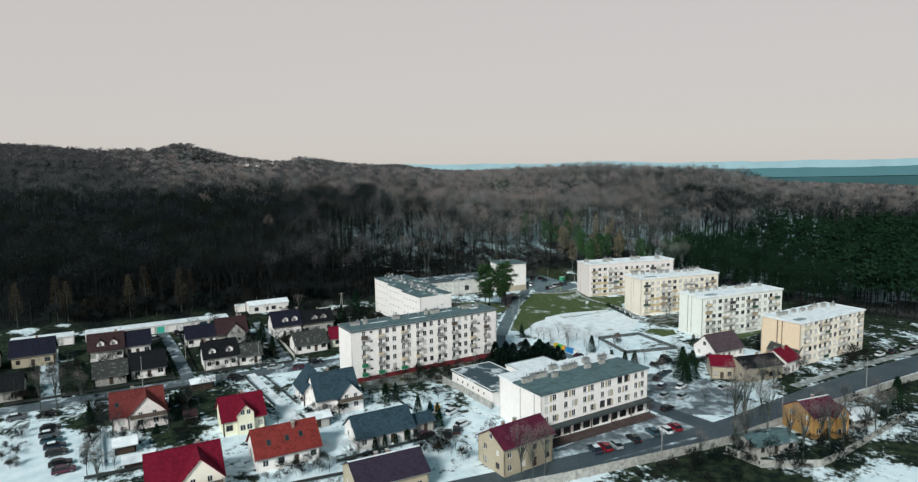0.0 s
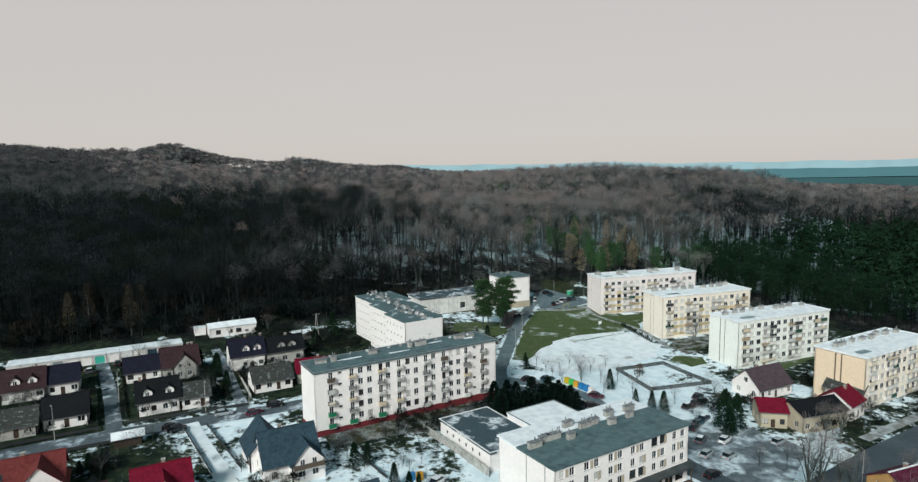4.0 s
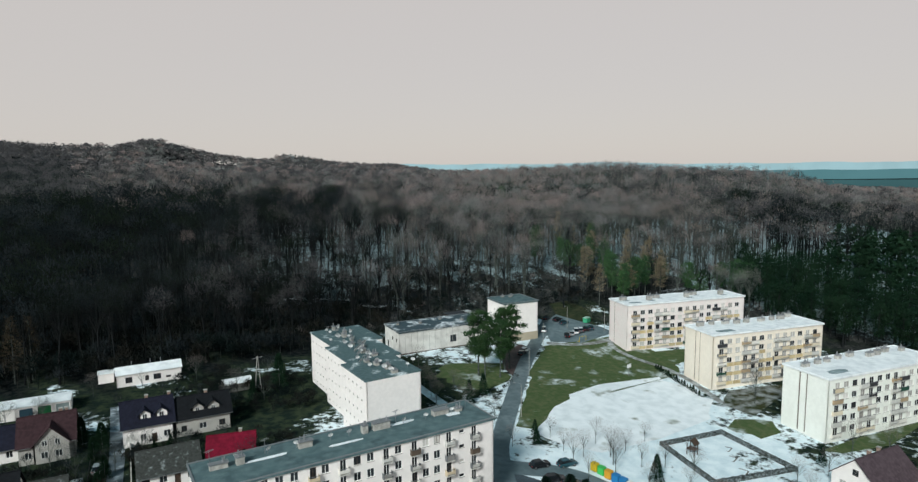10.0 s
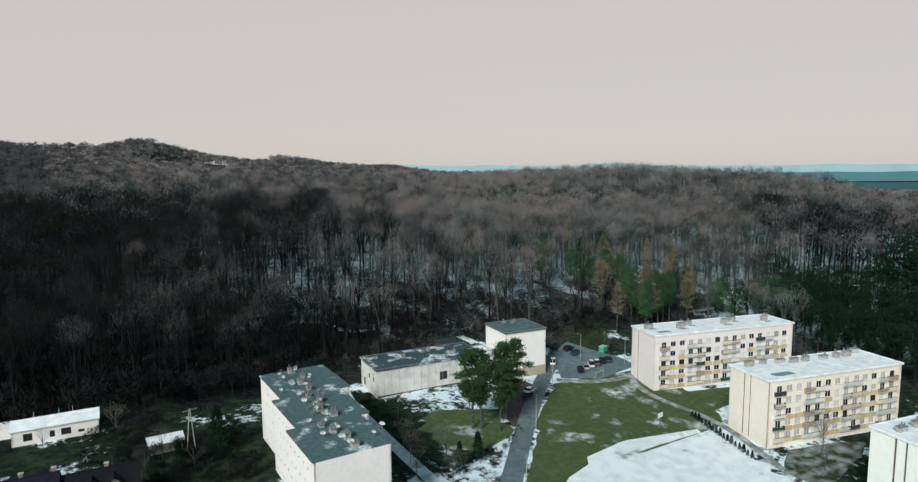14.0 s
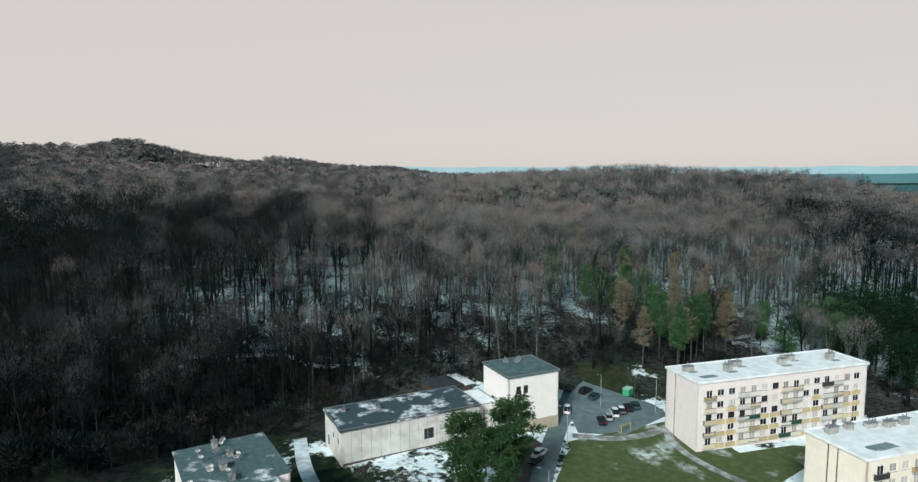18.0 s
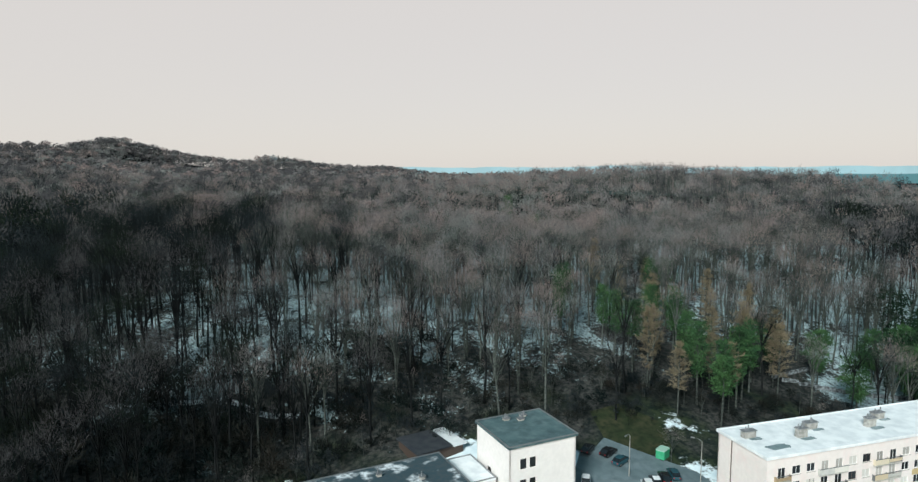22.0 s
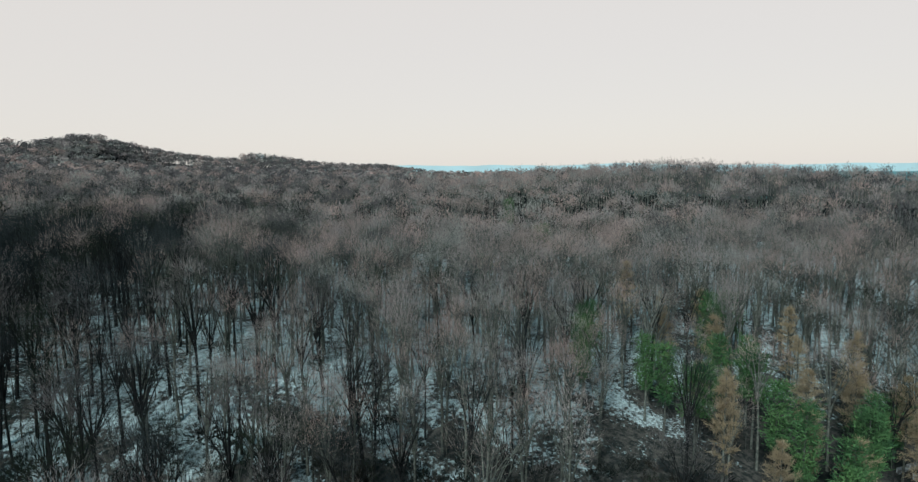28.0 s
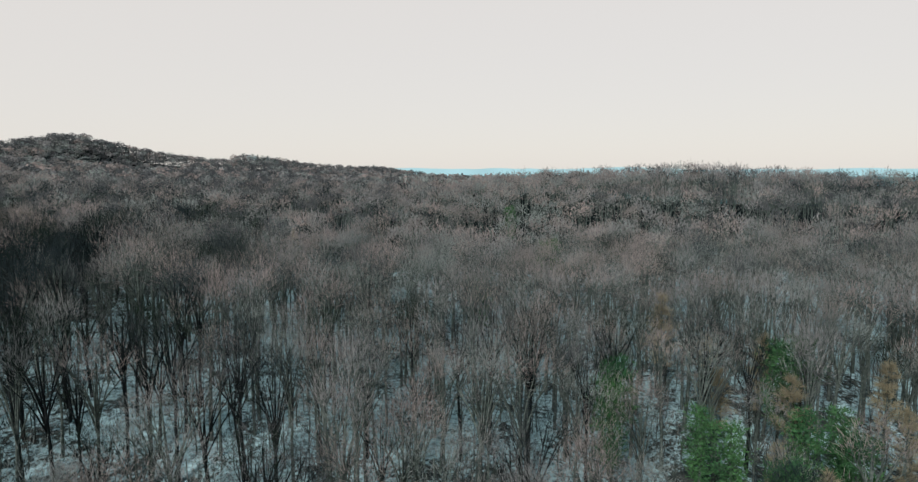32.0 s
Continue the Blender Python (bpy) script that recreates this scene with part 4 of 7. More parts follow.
def school_hall():
    """The low hall with rain-stained panels, the glazed link and the white tower by the wood."""
    t = shell("hall", "low hall with rain-stained grey-white panels and a snowy dark roof", "hall", 134.4, 249.1, -1.8, 7.0)
    L, W, h = 30.2, 12.4, 7.0
    fr = sides(L, W)
    for side in ("front", "back", "left", "right"):
        m, wid = fr[side]
        o = {"front": [(17.4, 2.0, 19.6, 4.3)], "left": [(2.0, 0.6, 3.4, 2.8), (6.0, 3.6, 7.2, 4.8), (9.4, 3.6, 10.6, 4.8)]}.get(side, [])
        part("wall", wall_mesh(wid, h, o, m_stained, low=-1.5), t, m)
        for a, b, c, d in o:
            window(t, m, (a + c) / 2, b, c - a, d - b, 2, True)
        if side == "front":
            for k in range(1, 15):
                part("panel_joint", kept("joint", lambda: solid("panel_joint", [(-0.035, -0.02, 0.4, 0.035, 0.0, h - 0.1)], [m_conc])), t, m @ Matrix.Translation((k * 2.02, 0, 0)))
    part("plinth", solid("plinth", [(-L / 2 + 0.2, -W / 2 - 0.05, -1.5, L / 2, -W / 2 - 0.004, 0.5)], [PANELS[3]]), t)
    flat_roof(t, L, W, h, m_bitumen_snow)
    for i, (x, y) in enumerate(((-12, 3), (-5, 1), (3, 3), (9, -1))):
        roof_stack(t, x, y, h + 0.35, 0.8, 0.8, 0.5, 700 + i)
    t = shell("link_building", "low glazed link with a snowy roof between hall and tower", "building", 152.7, 249.6, -2.5, 7.0)
    fr = sides(6.2, 9.0)
    m, wid = fr["front"]
    o = [(0.6 + 0.9 * i, 0.5, 1.25 + 0.9 * i, 4.6) for i in range(6)]
    part("wall", wall_mesh(wid, 5.6, o, m_white, low=-1.5), t, m)
    for a, b, c, d in o:
        window(t, m, (a + c) / 2, b, c - a, d - b, 1, False, True)
    m, wid = fr["back"]
    part("wall", wall_mesh(wid, 5.6, [], m_white, low=-1.5), t, m)
    flat_roof(t, 6.2 - 0.7, 9.0, 5.6, m_roof_snow)
    t = shell("tower_building", "white three-storey tower with a grey-green flat roof", "building", 162.8, 246.9, -3.4, 6.6)
    L, W, h = 12.9, 11.9, 12.5
    fr = sides(L, W)
    for side in ("front", "back", "left", "right"):
        m, wid = fr[side]
        o = {"front": [(2.0, 8.6, 3.2, 10.4), (3.8, 8.6, 5.0, 10.4), (2.0, 5.0, 3.2, 6.8), (3.8, 5.0, 5.0, 6.8)], "left": [(4.0, 5.0, 5.4, 6.4)]}.get(side, [])
        part("wall", wall_mesh(wid, h, o, m_white, low=-1.5), t, m)
        for a, b, c, d in o:
            window(t, m, (a + c) / 2, b, c - a, d - b, 1, True)
    part("plinth", solid("plinth", [(-L / 2 - 0.05, -W / 2 - 0.05, -1.5, L / 2 + 0.05, -W / 2 - 0.004, 2.3)], [m_beige]), t)
    flat_roof(t, L, W, h, m_bitumen)
    for i, (x, y) in enumerate(((-1.5, 4.2), (0.8, 3.0), (2.0, 4.4))):
        roof_stack(t, x, y, h + 0.35, 1.1, 0.8, 0.35, 720 + i)
    t = shell("shed_building", "dark low sheds with partly snowy roofs", "shed", 153.5, 266, 4, 8.0)
    part("wall", solid("wall", [(-5, -4, -2, 5, 4, 3.4)], [m_frame_dark], 0.05), t)
    part("roof", solid("roof", [(-5.4, -4.4, 3.4, 2.4, 4.4, 3.65), (2.6, -4.4, 3.2, 5.6, 4.4, 3.45, 1)], [material("tarred_felt", (0.03, 0.035, 0.045), 0.8, (0.05, 0.055, 0.06), 1.5), m_roof_snow]), t)


school_hall()


def shop_block():
    """The four-storey white block with shops under a dark canopy."""
    rng = random.Random(21)
    L, W, z, h = 34.0, 16.0, 2.9, 10.9
    t = shell("shop_block", "white four-storey block with ground-floor shops and a grey-green flat roof", "shop building", 96.2, 116.4, 2.7, z)
    fr = sides(L, W)
    cols = [-15.4, -13.1, -9.7, -7.4, -3.9, -1.6, 1.7, 4.0, 7.4, 9.7, 13.0, 15.3]
    m, wid = fr["front"]
    o, put = [], []
    for r, zz in enumerate((4.15, 6.55, 8.95)):
        for i, c in enumerate(cols):
            w, hh = (1.7, 1.75) if (r, i) in {(0, 6), (0, 7), (2, 8), (2, 9)} else (1.15, 1.5)
            o.append((c + L / 2 - w / 2, zz, c + L / 2 + w / 2, zz + hh))
            put.append((c + L / 2, zz, w, hh))
    for i in range(11):
        c = 1.7 + i * 3.0
        o.append((c - 1.15, 0.25, c + 1.15, 2.55))
        put.append((c, 0.25, 2.3, 2.3))
    part("wall", wall_mesh(wid, h, o, m_white, low=-2.0), t, m)
    for k, (c, zz, w, hh) in enumerate(put):
        window(t, m, c, zz, w, hh, 1 if w > 1.5 else 2, w > 1.5, w < 1.5 and rng.random() < 0.08, "shop_window" if zz < 1 else "window", zz > 1)
    for r, zz in enumerate((4.15, 6.55, 8.95)):
        for i in range(0, 12, 2):
            c = (cols[i] + cols[i + 1]) / 2 + L / 2 + (1.9 if rng.random() < 0.5 else 0)
            if c < wid - 1:
                part("spandrel", kept("d_spandrel", lambda: solid("spandrel", [(-0.35, -0.02, 0, 0.35, -0.003, 1.5)], [m_beige])), t, m @ Matrix.Translation((c, 0, zz)))
    part("canopy", solid("canopy", [(0.2, -1.9, 3.05, wid + 0.4, -0.004, 3.5)], [material("dark_canopy_felt", (0.035, 0.045, 0.048), 0.8, (0.06, 0.07, 0.07), 2.0)], 0.05), t, m)
    for i in range(6):
        part("canopy_post", kept("canopy_post", lambda: solid("canopy_post", [(-0.09, -1.75, -0.6, 0.09, -1.57, 3.05)], [PANELS[3]])), t, m @ Matrix.Translation((0.6 + i * 6.5, 0, 0)))
    m, wid = fr["left"]
    part("wall", wall_mesh(wid, h, [], m_white, low=-2.0), t, m)
    for i in range(2):
        part("downpipe", solid("downpipe", [(wid * 0.52 + i * 5.2, -0.1, 0, wid * 0.52 + i * 5.2 + 0.1, -0.004, h)], [m_steel]), t, m)
    for side in ("back", "right"):
        m, wid = fr[side]
        wins = [(c, 6.4) for c in np.arange(2.0, wid - 1.5, 4.8)]
        part("wall", wall_mesh(wid, h, [(c - 0.7, zz, c + 0.7, zz + 1.4) for c, zz in wins], m_white, low=-2.0), t, m)
        for c, zz in wins:
            window(t, m, c, zz, 1.4, 1.4, 2)
    x, y = L / 2 + 0.35, W / 2 + 0.3
    part("roof", solid("roof", [(-x, -y, h, x, 2.2, h + 0.35, 0)], [m_bitumen]), t)
    part("roof", solid("roof", [(-x, 2.202, h, x, y, h + 0.36, 0)], [m_roof_snow]), t)
    for i in range(11):
        c = -15 + i * 2.75 + rng.uniform(-0.5, 0.5)
        roof_stack(t, c, 1.6 + rng.uniform(-2.4, 2.2), h + 0.35, rng.uniform(1.6, 3.0), 0.8, 1.15, 800 + i, 2, 4)
    a = shell("annex_building", "long low white annex with a snowy flat roof", "building", 86.0, 139.2, 2.5, 3.9)
    L, W, h = 12.6, 20.0, 3.9
    fr = sides(L, W)
    for side in ("front", "back", "left", "right"):
        m, wid = fr[side]
        o = [(2.6 + 2.6 * i, 1.9, 3.3 + 2.6 * i, 2.7) for i in range(6)] if side == "left" else []
        part("wall", wall_mesh(wid, h, o, m_white, low=-2.0), a, m)
        for p, q, r, s in o:
            window(a, m, (p + r) / 2, q, r - p, s - q, 1, True)
    flat_roof(a, L, W, h, m_bitumen_snow, rim_mat=m_frame)
    b = shell("link_building", "low white link with a clean snowy roof", "building", 99.5, 133.2, 2.7, 3.6)
    for side, (m, wid) in sides(13.5, 17.0).items():
        part("wall", wall_mesh(wid, 5.6, [], m_white, low=-2.0), b, m)
    flat_roof(b, 13.5, 17.0, 5.6, m_roof_snow, over=0.15)


shop_block()

# ---- houses ----
def tiles(name, base):
    return material(name, base, 0.8, tuple(c * 0.72 for c in base), 1.8, tuple(c * 1.2 for c in base), 1.6, bump=0.4, spec=0.12)


m_tile_red = tiles("brown_red_tiles", (0.135, 0.030, 0.028))
m_tile_crimson = tiles("crimson_tiles", (0.140, 0.006, 0.020))
m_tile_orange = tiles("orange_red_tiles", (0.185, 0.030, 0.026))
m_tile_blue = tiles("blue_grey_sheets", (0.030, 0.056, 0.074))
m_tile_navy = tiles("navy_sheets", (0.012, 0.013, 0.024))
m_tile_black = tiles("black_tiles", (0.009, 0.010, 0.012))
m_tile_brown = tiles("dark_brown_tiles", (0.042, 0.022, 0.025))
m_tile_purple = tiles("dull_purple_tiles", (0.036, 0.026, 0.042))
m_tile_maroon = tiles("maroon_sheets", (0.085, 0.014, 0.032))
m_moss = material("mossy_old_tiles", (0.045, 0.048, 0.045), 0.9, (0.20, 0.22, 0.22), 0.9, (0.028, 0.03, 0.026), 2.2, bump=0.5, sharp=(0.55, 0.7))
m_timber = material("dark_timber", (0.045, 0.028, 0.020), 0.8, (0.07, 0.045, 0.03), 0.5)


def pitched(name, L, W, eave, ridge, mat, over=0.45, thick=0.16):
    """Two roof slopes in one shell with thickness; the ridge runs along x."""
    x, y = L / 2 + over, W / 2 + over
    drop = (ridge - eave) * over / (W / 2)
    e = eave - drop
    prof = [(-y, e), (0, ridge), (y, e), (y, e + thick), (0, ridge + thick * 1.25), (-y, e + thick)]
    v = [(s * x, a, b) for s in (-1, 1) for a, b in prof]
    f = [(i, (i + 1) % 6, 6 + (i + 1) % 6, 6 + i) for i in range(6)]
    f += [(0, 5, 4, 1), (1, 4, 3, 2), (6, 7, 10, 11), (7, 8, 9, 10)]
    return raw_mesh(name, v, f, [mat])


def house(label, x, y, rot, L, W, eave, ridge, wall, roof, gables=(), chimneys=((0.2, 0.0),), cols=3, two=False, skylights=(), porch=False, snow=False, name="house", base=None, seed=0, group="houses of the old street"):
    """A detached house, its ridge along its own x. gables: (place along the front, width, how far it stands out) of cross gables; small ones are dormers."""
    rng = random.Random(seed + int(x * 7 + y))
    z = gz(x, y) - 0.05 if base is None else base
    t = shell(name, label, "house", x, y, rot, z, group)
    fr = sides(L, W)
    rise = ridge - eave
    for side in ("front", "back", "left", "right"):
        m, wid = fr[side]
        n = cols if side in ("front", "back") else 2
        o = []
        for k in range(n):
            c = wid * (k + 0.5) / n + rng.uniform(-0.2, 0.2)
            if side == "front" and k == n // 2 and not any(abs(g[0] - (c - wid / 2)) < g[1] / 2 for g in gables):
                o.append((c - 0.5, 0.1, c + 0.5, 2.15))
            else:
                w = rng.choice((1.1, 1.3, 1.5))
                o.append((c - w / 2, 0.95, c + w / 2, 2.3))
            if two or eave > 4.6:
                o.append((c - 0.55, 3.7, c + 0.55, 4.95))
        o = [q for q in o if q[3] < eave - 0.1]
        part("wall", wall_mesh(wid, eave, o, wall, low=-1.6, gable=rise if side in ("left", "right") else 0.0), t, m)
        for a, b, c, d in o:
            if b < 0.5:
                f = part("door", kept(("door", round(c - a, 2)), lambda: solid("door", [(0.02, 0.1, 0.02, 0.98, 0.16, 2.03)], [m_timber])), t, m @ Matrix.Translation((a, 0, b)))
                part("door_handle", kept("door_handle", lambda: solid("door_handle", [(0.82, 0.04, 1.0, 0.94, 0.1, 1.06)], [m_steel])), f)
            else:
                window(t, m, (a + c) / 2, b, c - a, d - b, 2, rng.random() < 0.4, rng.random() < 0.25)
        if side in ("left", "right") and rise > 2.4:
            window(t, m @ Matrix.Translation((0, -0.15, 0)), wid / 2, eave + rise * 0.22, 1.1, 1.2, 2, rng.random() < 0.5)
    part("roof", pitched("roof", L, W, eave, ridge, roof), t)
    part("ridge_cap", solid("ridge_cap", [(-L / 2 - 0.46, -0.14, ridge + 0.12, L / 2 + 0.46, 0.14, ridge + 0.26)], [m_roof_snow if snow else roof]), t)
    for yy in (-W / 2 - 0.52, W / 2 + 0.42):
        part("gutter", solid("gutter", [(-L / 2 - 0.4, yy, eave - rise * 0.9 / W - 0.02, L / 2 + 0.4, yy + 0.1, eave - rise * 0.9 / W + 0.1)], [m_steel]), t)
    for s, w, out, *up in gables:
        g_eave = up[0] if up else eave if w > 2.6 else eave + rise * 0.5
        g_ridge = min(ridge - 0.1, g_eave + w * (0.53 if w > 2.6 else 0.42))
        depth = W / 2 + out
        part("gable", wall_mesh(w, g_eave if w > 2.6 else g_eave - 0.0, [], wall, low=-1.6 if out > 0 else eave - 0.3, gable=g_ridge - g_eave), t, pose(s - w / 2, -W / 2 - out, 0))
        for sx, turn in ((s - w / 2, -90), (s + w / 2, 90)):
            part("gable_side", wall_mesh(depth * 0.7, g_eave, [], wall, low=-1.6 if out > 0 else eave - 0.3), t, pose(sx, -W / 2 - out + (depth * 0.7 if turn < 0 else 0.002), 0, 0, 0, turn))
        run = depth * (1.0 if g_ridge > ridge - 0.6 else 0.85)
        part("gable_roof", pitched("gable_roof", run, w, g_eave, g_ridge, roof, 0.35), t, pose(s, -W / 2 - out + run / 2 - 0.02, 0.015, 0, 0, 90))
        gm = pose(s - w / 2, -W / 2 - out - 0.17, 0)
        for c in ([w * 0.32, w * 0.68] if w > 2.6 else [w * 0.5]):
            window(t, gm, c, g_eave - (0.4 if w > 2.6 else 1.15), 0.9, 1.15, 2)
        if w > 2.6:
            for c in (w * 0.3, w * 0.7):
                window(t, gm, c, 0.9, 1.2, 1.35, 2)
            if porch:
                balcony(t, pose(s - w / 2, -W / 2 - out, 0), w / 2, 2.75, w * 0.9, 1.1, PANELS[3])
    for a, b in chimneys:
        h = ridge + 0.9 - abs(b) * 0.5
        c = part("chimney", solid("chimney", [(-0.3, -0.3, ridge - abs(b) * 2 * rise / W - 0.6, 0.3, 0.3, h)], [m_brick], 0.03), t, Matrix.Translation((a * L, b * 1.0, 0)))
        part("cap", solid("cap", [(-0.38, -0.38, h, 0.38, 0.38, h + 0.1)], [m_conc]), c)
    pitch = math.degrees(math.atan2(rise, W / 2))
    for s, up in skylights:
        yy = -W / 2 * (1 - up)
        sk = part("skylight", kept("skylight", lambda: lattice("skylight", [-0.45, -0.37, 0.37, 0.45], [-0.65, -0.57, 0.57, 0.65], [(1, 1)], -0.06, 0.06, m_frame_dark)), t, pose(s, yy, eave + rise * up + 0.2, pitch - 90, 0, 0))
        part("pane", kept("skypane", lambda: solid("pane", [(-0.38, -0.03, -0.58, 0.38, 0.03, 0.58)], [m_glass])), sk)
    return t


house("pinkish house with brown-red roof and a balcony gable", 1.2, 162.0, 0, 10.8, 9.4, 3.3, 7.5, m_pinkish, m_tile_red, ((1.9, 8.2, 1.4),), ((-0.08, 0.3),), skylights=((-4.2, 0.45),), porch=True)
house("white house with crimson roof and a small front gable", 22.2, 147.2, 0, 9.2, 9.4, 3.5, 7.4, plaster("butter_plaster", (0.84, 0.80, 0.62)), m_tile_crimson, ((0.2, 3.6, 0.9, 4.9),), ((0.05, 0.2),), cols=4)
house("large house with deep crimson roof and a front gable", 7.8, 123.2, 0, 12.6, 10.4, 3.8, 8.2, m_cream, m_tile_crimson, ((2.4, 8.0, 1.2),), ((0.22, 0.6),), porch=True)
house("white house with orange-red tiles and skylights", 27.4, 127.0, 0, 12.8, 9.4, 3.1, 7.1, m_white, m_tile_orange, (), ((0.14, -0.9),), cols=4, skylights=((-3.6, 0.42), (0.1, 0.45), (3.0, 0.5)))
house("white house with steep blue-grey roofs and a timber gable", 44.8, 149.0, 0, 10.6, 9.8, 3.6, 8.6, m_white, m_tile_blue, ((2.6, 6.4, 1.8),), ((-0.1, 0.4),), porch=True)
house("white house wing with a blue-grey roof", 41.6, 155.0, 90, 9.0, 7.4, 3.6, 8.0, m_white, m_tile_blue, (), ())
house("long white house with a blue-grey sheet roof", 48.4, 126.2, 0, 13.2, 8.8, 2.8, 6.1, m_white, m_tile_blue, (), (), cols=4)
house("small garage with a pale blue roof", 58.6, 126.2, 0, 4.6, 5.4, 2.5, 3.6, m_grey_wall, m_tile_blue, (), (), cols=1)
house("beige house with a dull purple roof and snowy ridge", 41.6, 106.0, -2, 13.6, 10.2, 3.9, 6.5, m_beige, m_tile_purple, (), ((-0.12, 0.5), (0.05, 0.5)), cols=4, snow=True)
house("old beige two-storey house with a maroon roof", 69.6, 103.0, 6, 13.0, 8.6, 6.0, 8.5, m_beige, m_tile_maroon, (), ((-0.22, 0.6), (0.02, 0.7)), two=True, cols=4)
house("white house with brown roof and two dormers", -5.7, 220.2, 0, 9.4, 9.0, 3.3, 7.4, m_white, m_tile_brown, ((-1.6, 2.2, -1.0), (2.0, 2.2, -1.0)), ((0.3, 0.2),), cols=4)
house("white terraced house with a navy roof", 2.9, 220.8, 0, 7.4, 8.6, 3.4, 6.9, m_white, m_tile_navy, (), ())
house("low house with a grey mossy roof", -4.6, 195.2, 0, 8.0, 8.0, 2.7, 5.6, m_grey_wall, m_moss, (), ())
house("low white house with a black roof", 4.9, 196.4, 0, 8.8, 7.8, 2.9, 6.6, m_white, m_tile_black, (), ())
house("white house with dark roof, bay and two dormers", 24.2, 195.2, 0, 9.4, 9.0, 3.5, 7.4, m_white, m_tile_black, ((-2.4, 2.2, -1.0), (2.4, 2.2, -1.0)), ((-0.4, 0.1),), cols=4)
house("low white annex with a mossy dark roof", 32.3, 194.0, 0, 6.8, 7.6, 2.8, 5.4, m_white, m_moss, (), (), cols=2)
house("grey house with a brown roof and wide gable", 31.2, 218.8, 0, 9.4, 9.2, 3.8, 8.0, m_grey_wall, m_tile_brown, ((0.8, 6.0, 0.6),), ((0.25, 0.3), (0.36, 0.3)))
house("white terraced house with a navy roof behind the garden", 21.8, 220.8, 0, 9.2, 7.4, 3.0, 6.2, m_white, m_tile_navy, (), ())
house("white house with a dark navy roof", 49.2, 217.6, 0, 9.6, 9.2, 4.2, 8.2, m_white, m_tile_navy, ((-0.6, 2.2, -1.0), (2.6, 2.2, -1.0)), ((0.0, 0.2), (0.46, 0.2)), cols=4)
house("grey house with a black roof and flat dormers", 59.9, 217.6, 0, 11.4, 8.6, 3.9, 7.2, m_grey_wall, m_tile_black, ((-1.0, 2.5, -1.0), (2.2, 2.5, -1.0)), ((0.1, 0.2),))
house("white cottage with an old mossy roof", 51.8, 196.4, 0, 10.2, 8.6, 2.8, 5.8, m_white, m_moss, (), (), cols=4)
house("small house with a bright crimson roof", 63.2, 196.4, -12, 8.4, 7.0, 3.0, 5.8, m_cream, m_tile_crimson, (), ((0.2, 0.2),), cols=2)
house("beige house with a navy roof", -25.0, 223.8, 0, 11.0, 8.4, 3.6, 7.4, m_beige, m_tile_navy, (), ((0.1, 0.2),))
house("dark-roofed house by the lane", -38.5, 221.5, 0, 10.0, 8.4, 3.2, 6.8, m_cream, m_tile_black, (), ())
house("low dark house behind garden trees", -30.0, 194.5, 0, 11.0, 8.0, 2.9, 6.0, m_grey_wall, m_tile_black, (), ())
house("low house with a mossy roof by the street", -45.0, 193.0, 0, 9.0, 8.0, 2.9, 6.0, m_white, m_moss, (), ())
house("big white gabled house with a brown-purple roof", 170.4, 133.2, -3, 12.6, 9.0, 3.2, 7.3, m_white, tiles("faded_purple_tiles", (0.072, 0.052, 0.060)), (), ((-0.12, 0.6), (0.12, 0.6)), cols=5, group="houses below the blocks")
house("old row house with a crimson roof", 153.6, 119.2, -40, 6.0, 7.0, 4.0, 6.0, m_beige, m_tile_crimson, (), (), two=True, group="houses below the blocks")
house("old row house with a dark brown felt roof", 161.4, 113.8, -12, 13.0, 8.4, 4.2, 6.2, m_beige, m_tile_black, (), ((0.1, 0.3),), two=True, cols=5, group="houses below the blocks")
house("row house with a bright crimson roof", 173.4, 113.6, 8, 7.4, 8.0, 4.0, 6.6, m_white, m_tile_crimson, (), ((0.1, -0.5),), group="houses below the blocks")
house("grey row house with its gable to the street", 182.0, 116.4, 96, 9.0, 7.0, 4.2, 7.2, m_grey_wall, m_moss, (), (), group="houses below the blocks")
house("orange two-storey house with a snowy maroon roof", 140.4, 83.2, -8, 8.8, 8.4, 5.2, 7.6, m_orange, m_tile_maroon, ((2.4, 4.2, 1.6),), ((0.0, 0.3),), two=True, snow=True, group="houses below the road")
house("low shed with a grey sheet roof and last snow", 121.8, 82.2, -12, 11.0, 6.6, 2.6, 3.6, m_grey_wall, m_bitumen_thaw, (), (), name="shed", group="sheds below the road")
house("low outbuilding with a snowy roof", 152.5, 80.0, -8, 8.0, 5.0, 2.5, 3.4, m_grey_wall, m_roof_snow, (), (), name="shed", group="sheds below the road")
house("garden shed with a snowy roof", -1.8, 145.8, 0, 4.0, 3.4, 2.0, 3.0, m_timber, m_roof_snow, (), (), cols=1, name="shed", group="garden sheds")
house("garden shed with a snowy lean-to roof", 0.6, 137.2, 0, 5.4, 3.4, 1.8, 2.5, m_timber, m_roof_snow, (), (), cols=1, name="shed", group="garden sheds")
house("garden shelter with a snowy roof", 17.2, 176.6, 0, 5.6, 3.2, 2.1, 2.8, m_timber, m_roof_snow, (), (), cols=1, name="shed", group="garden sheds")
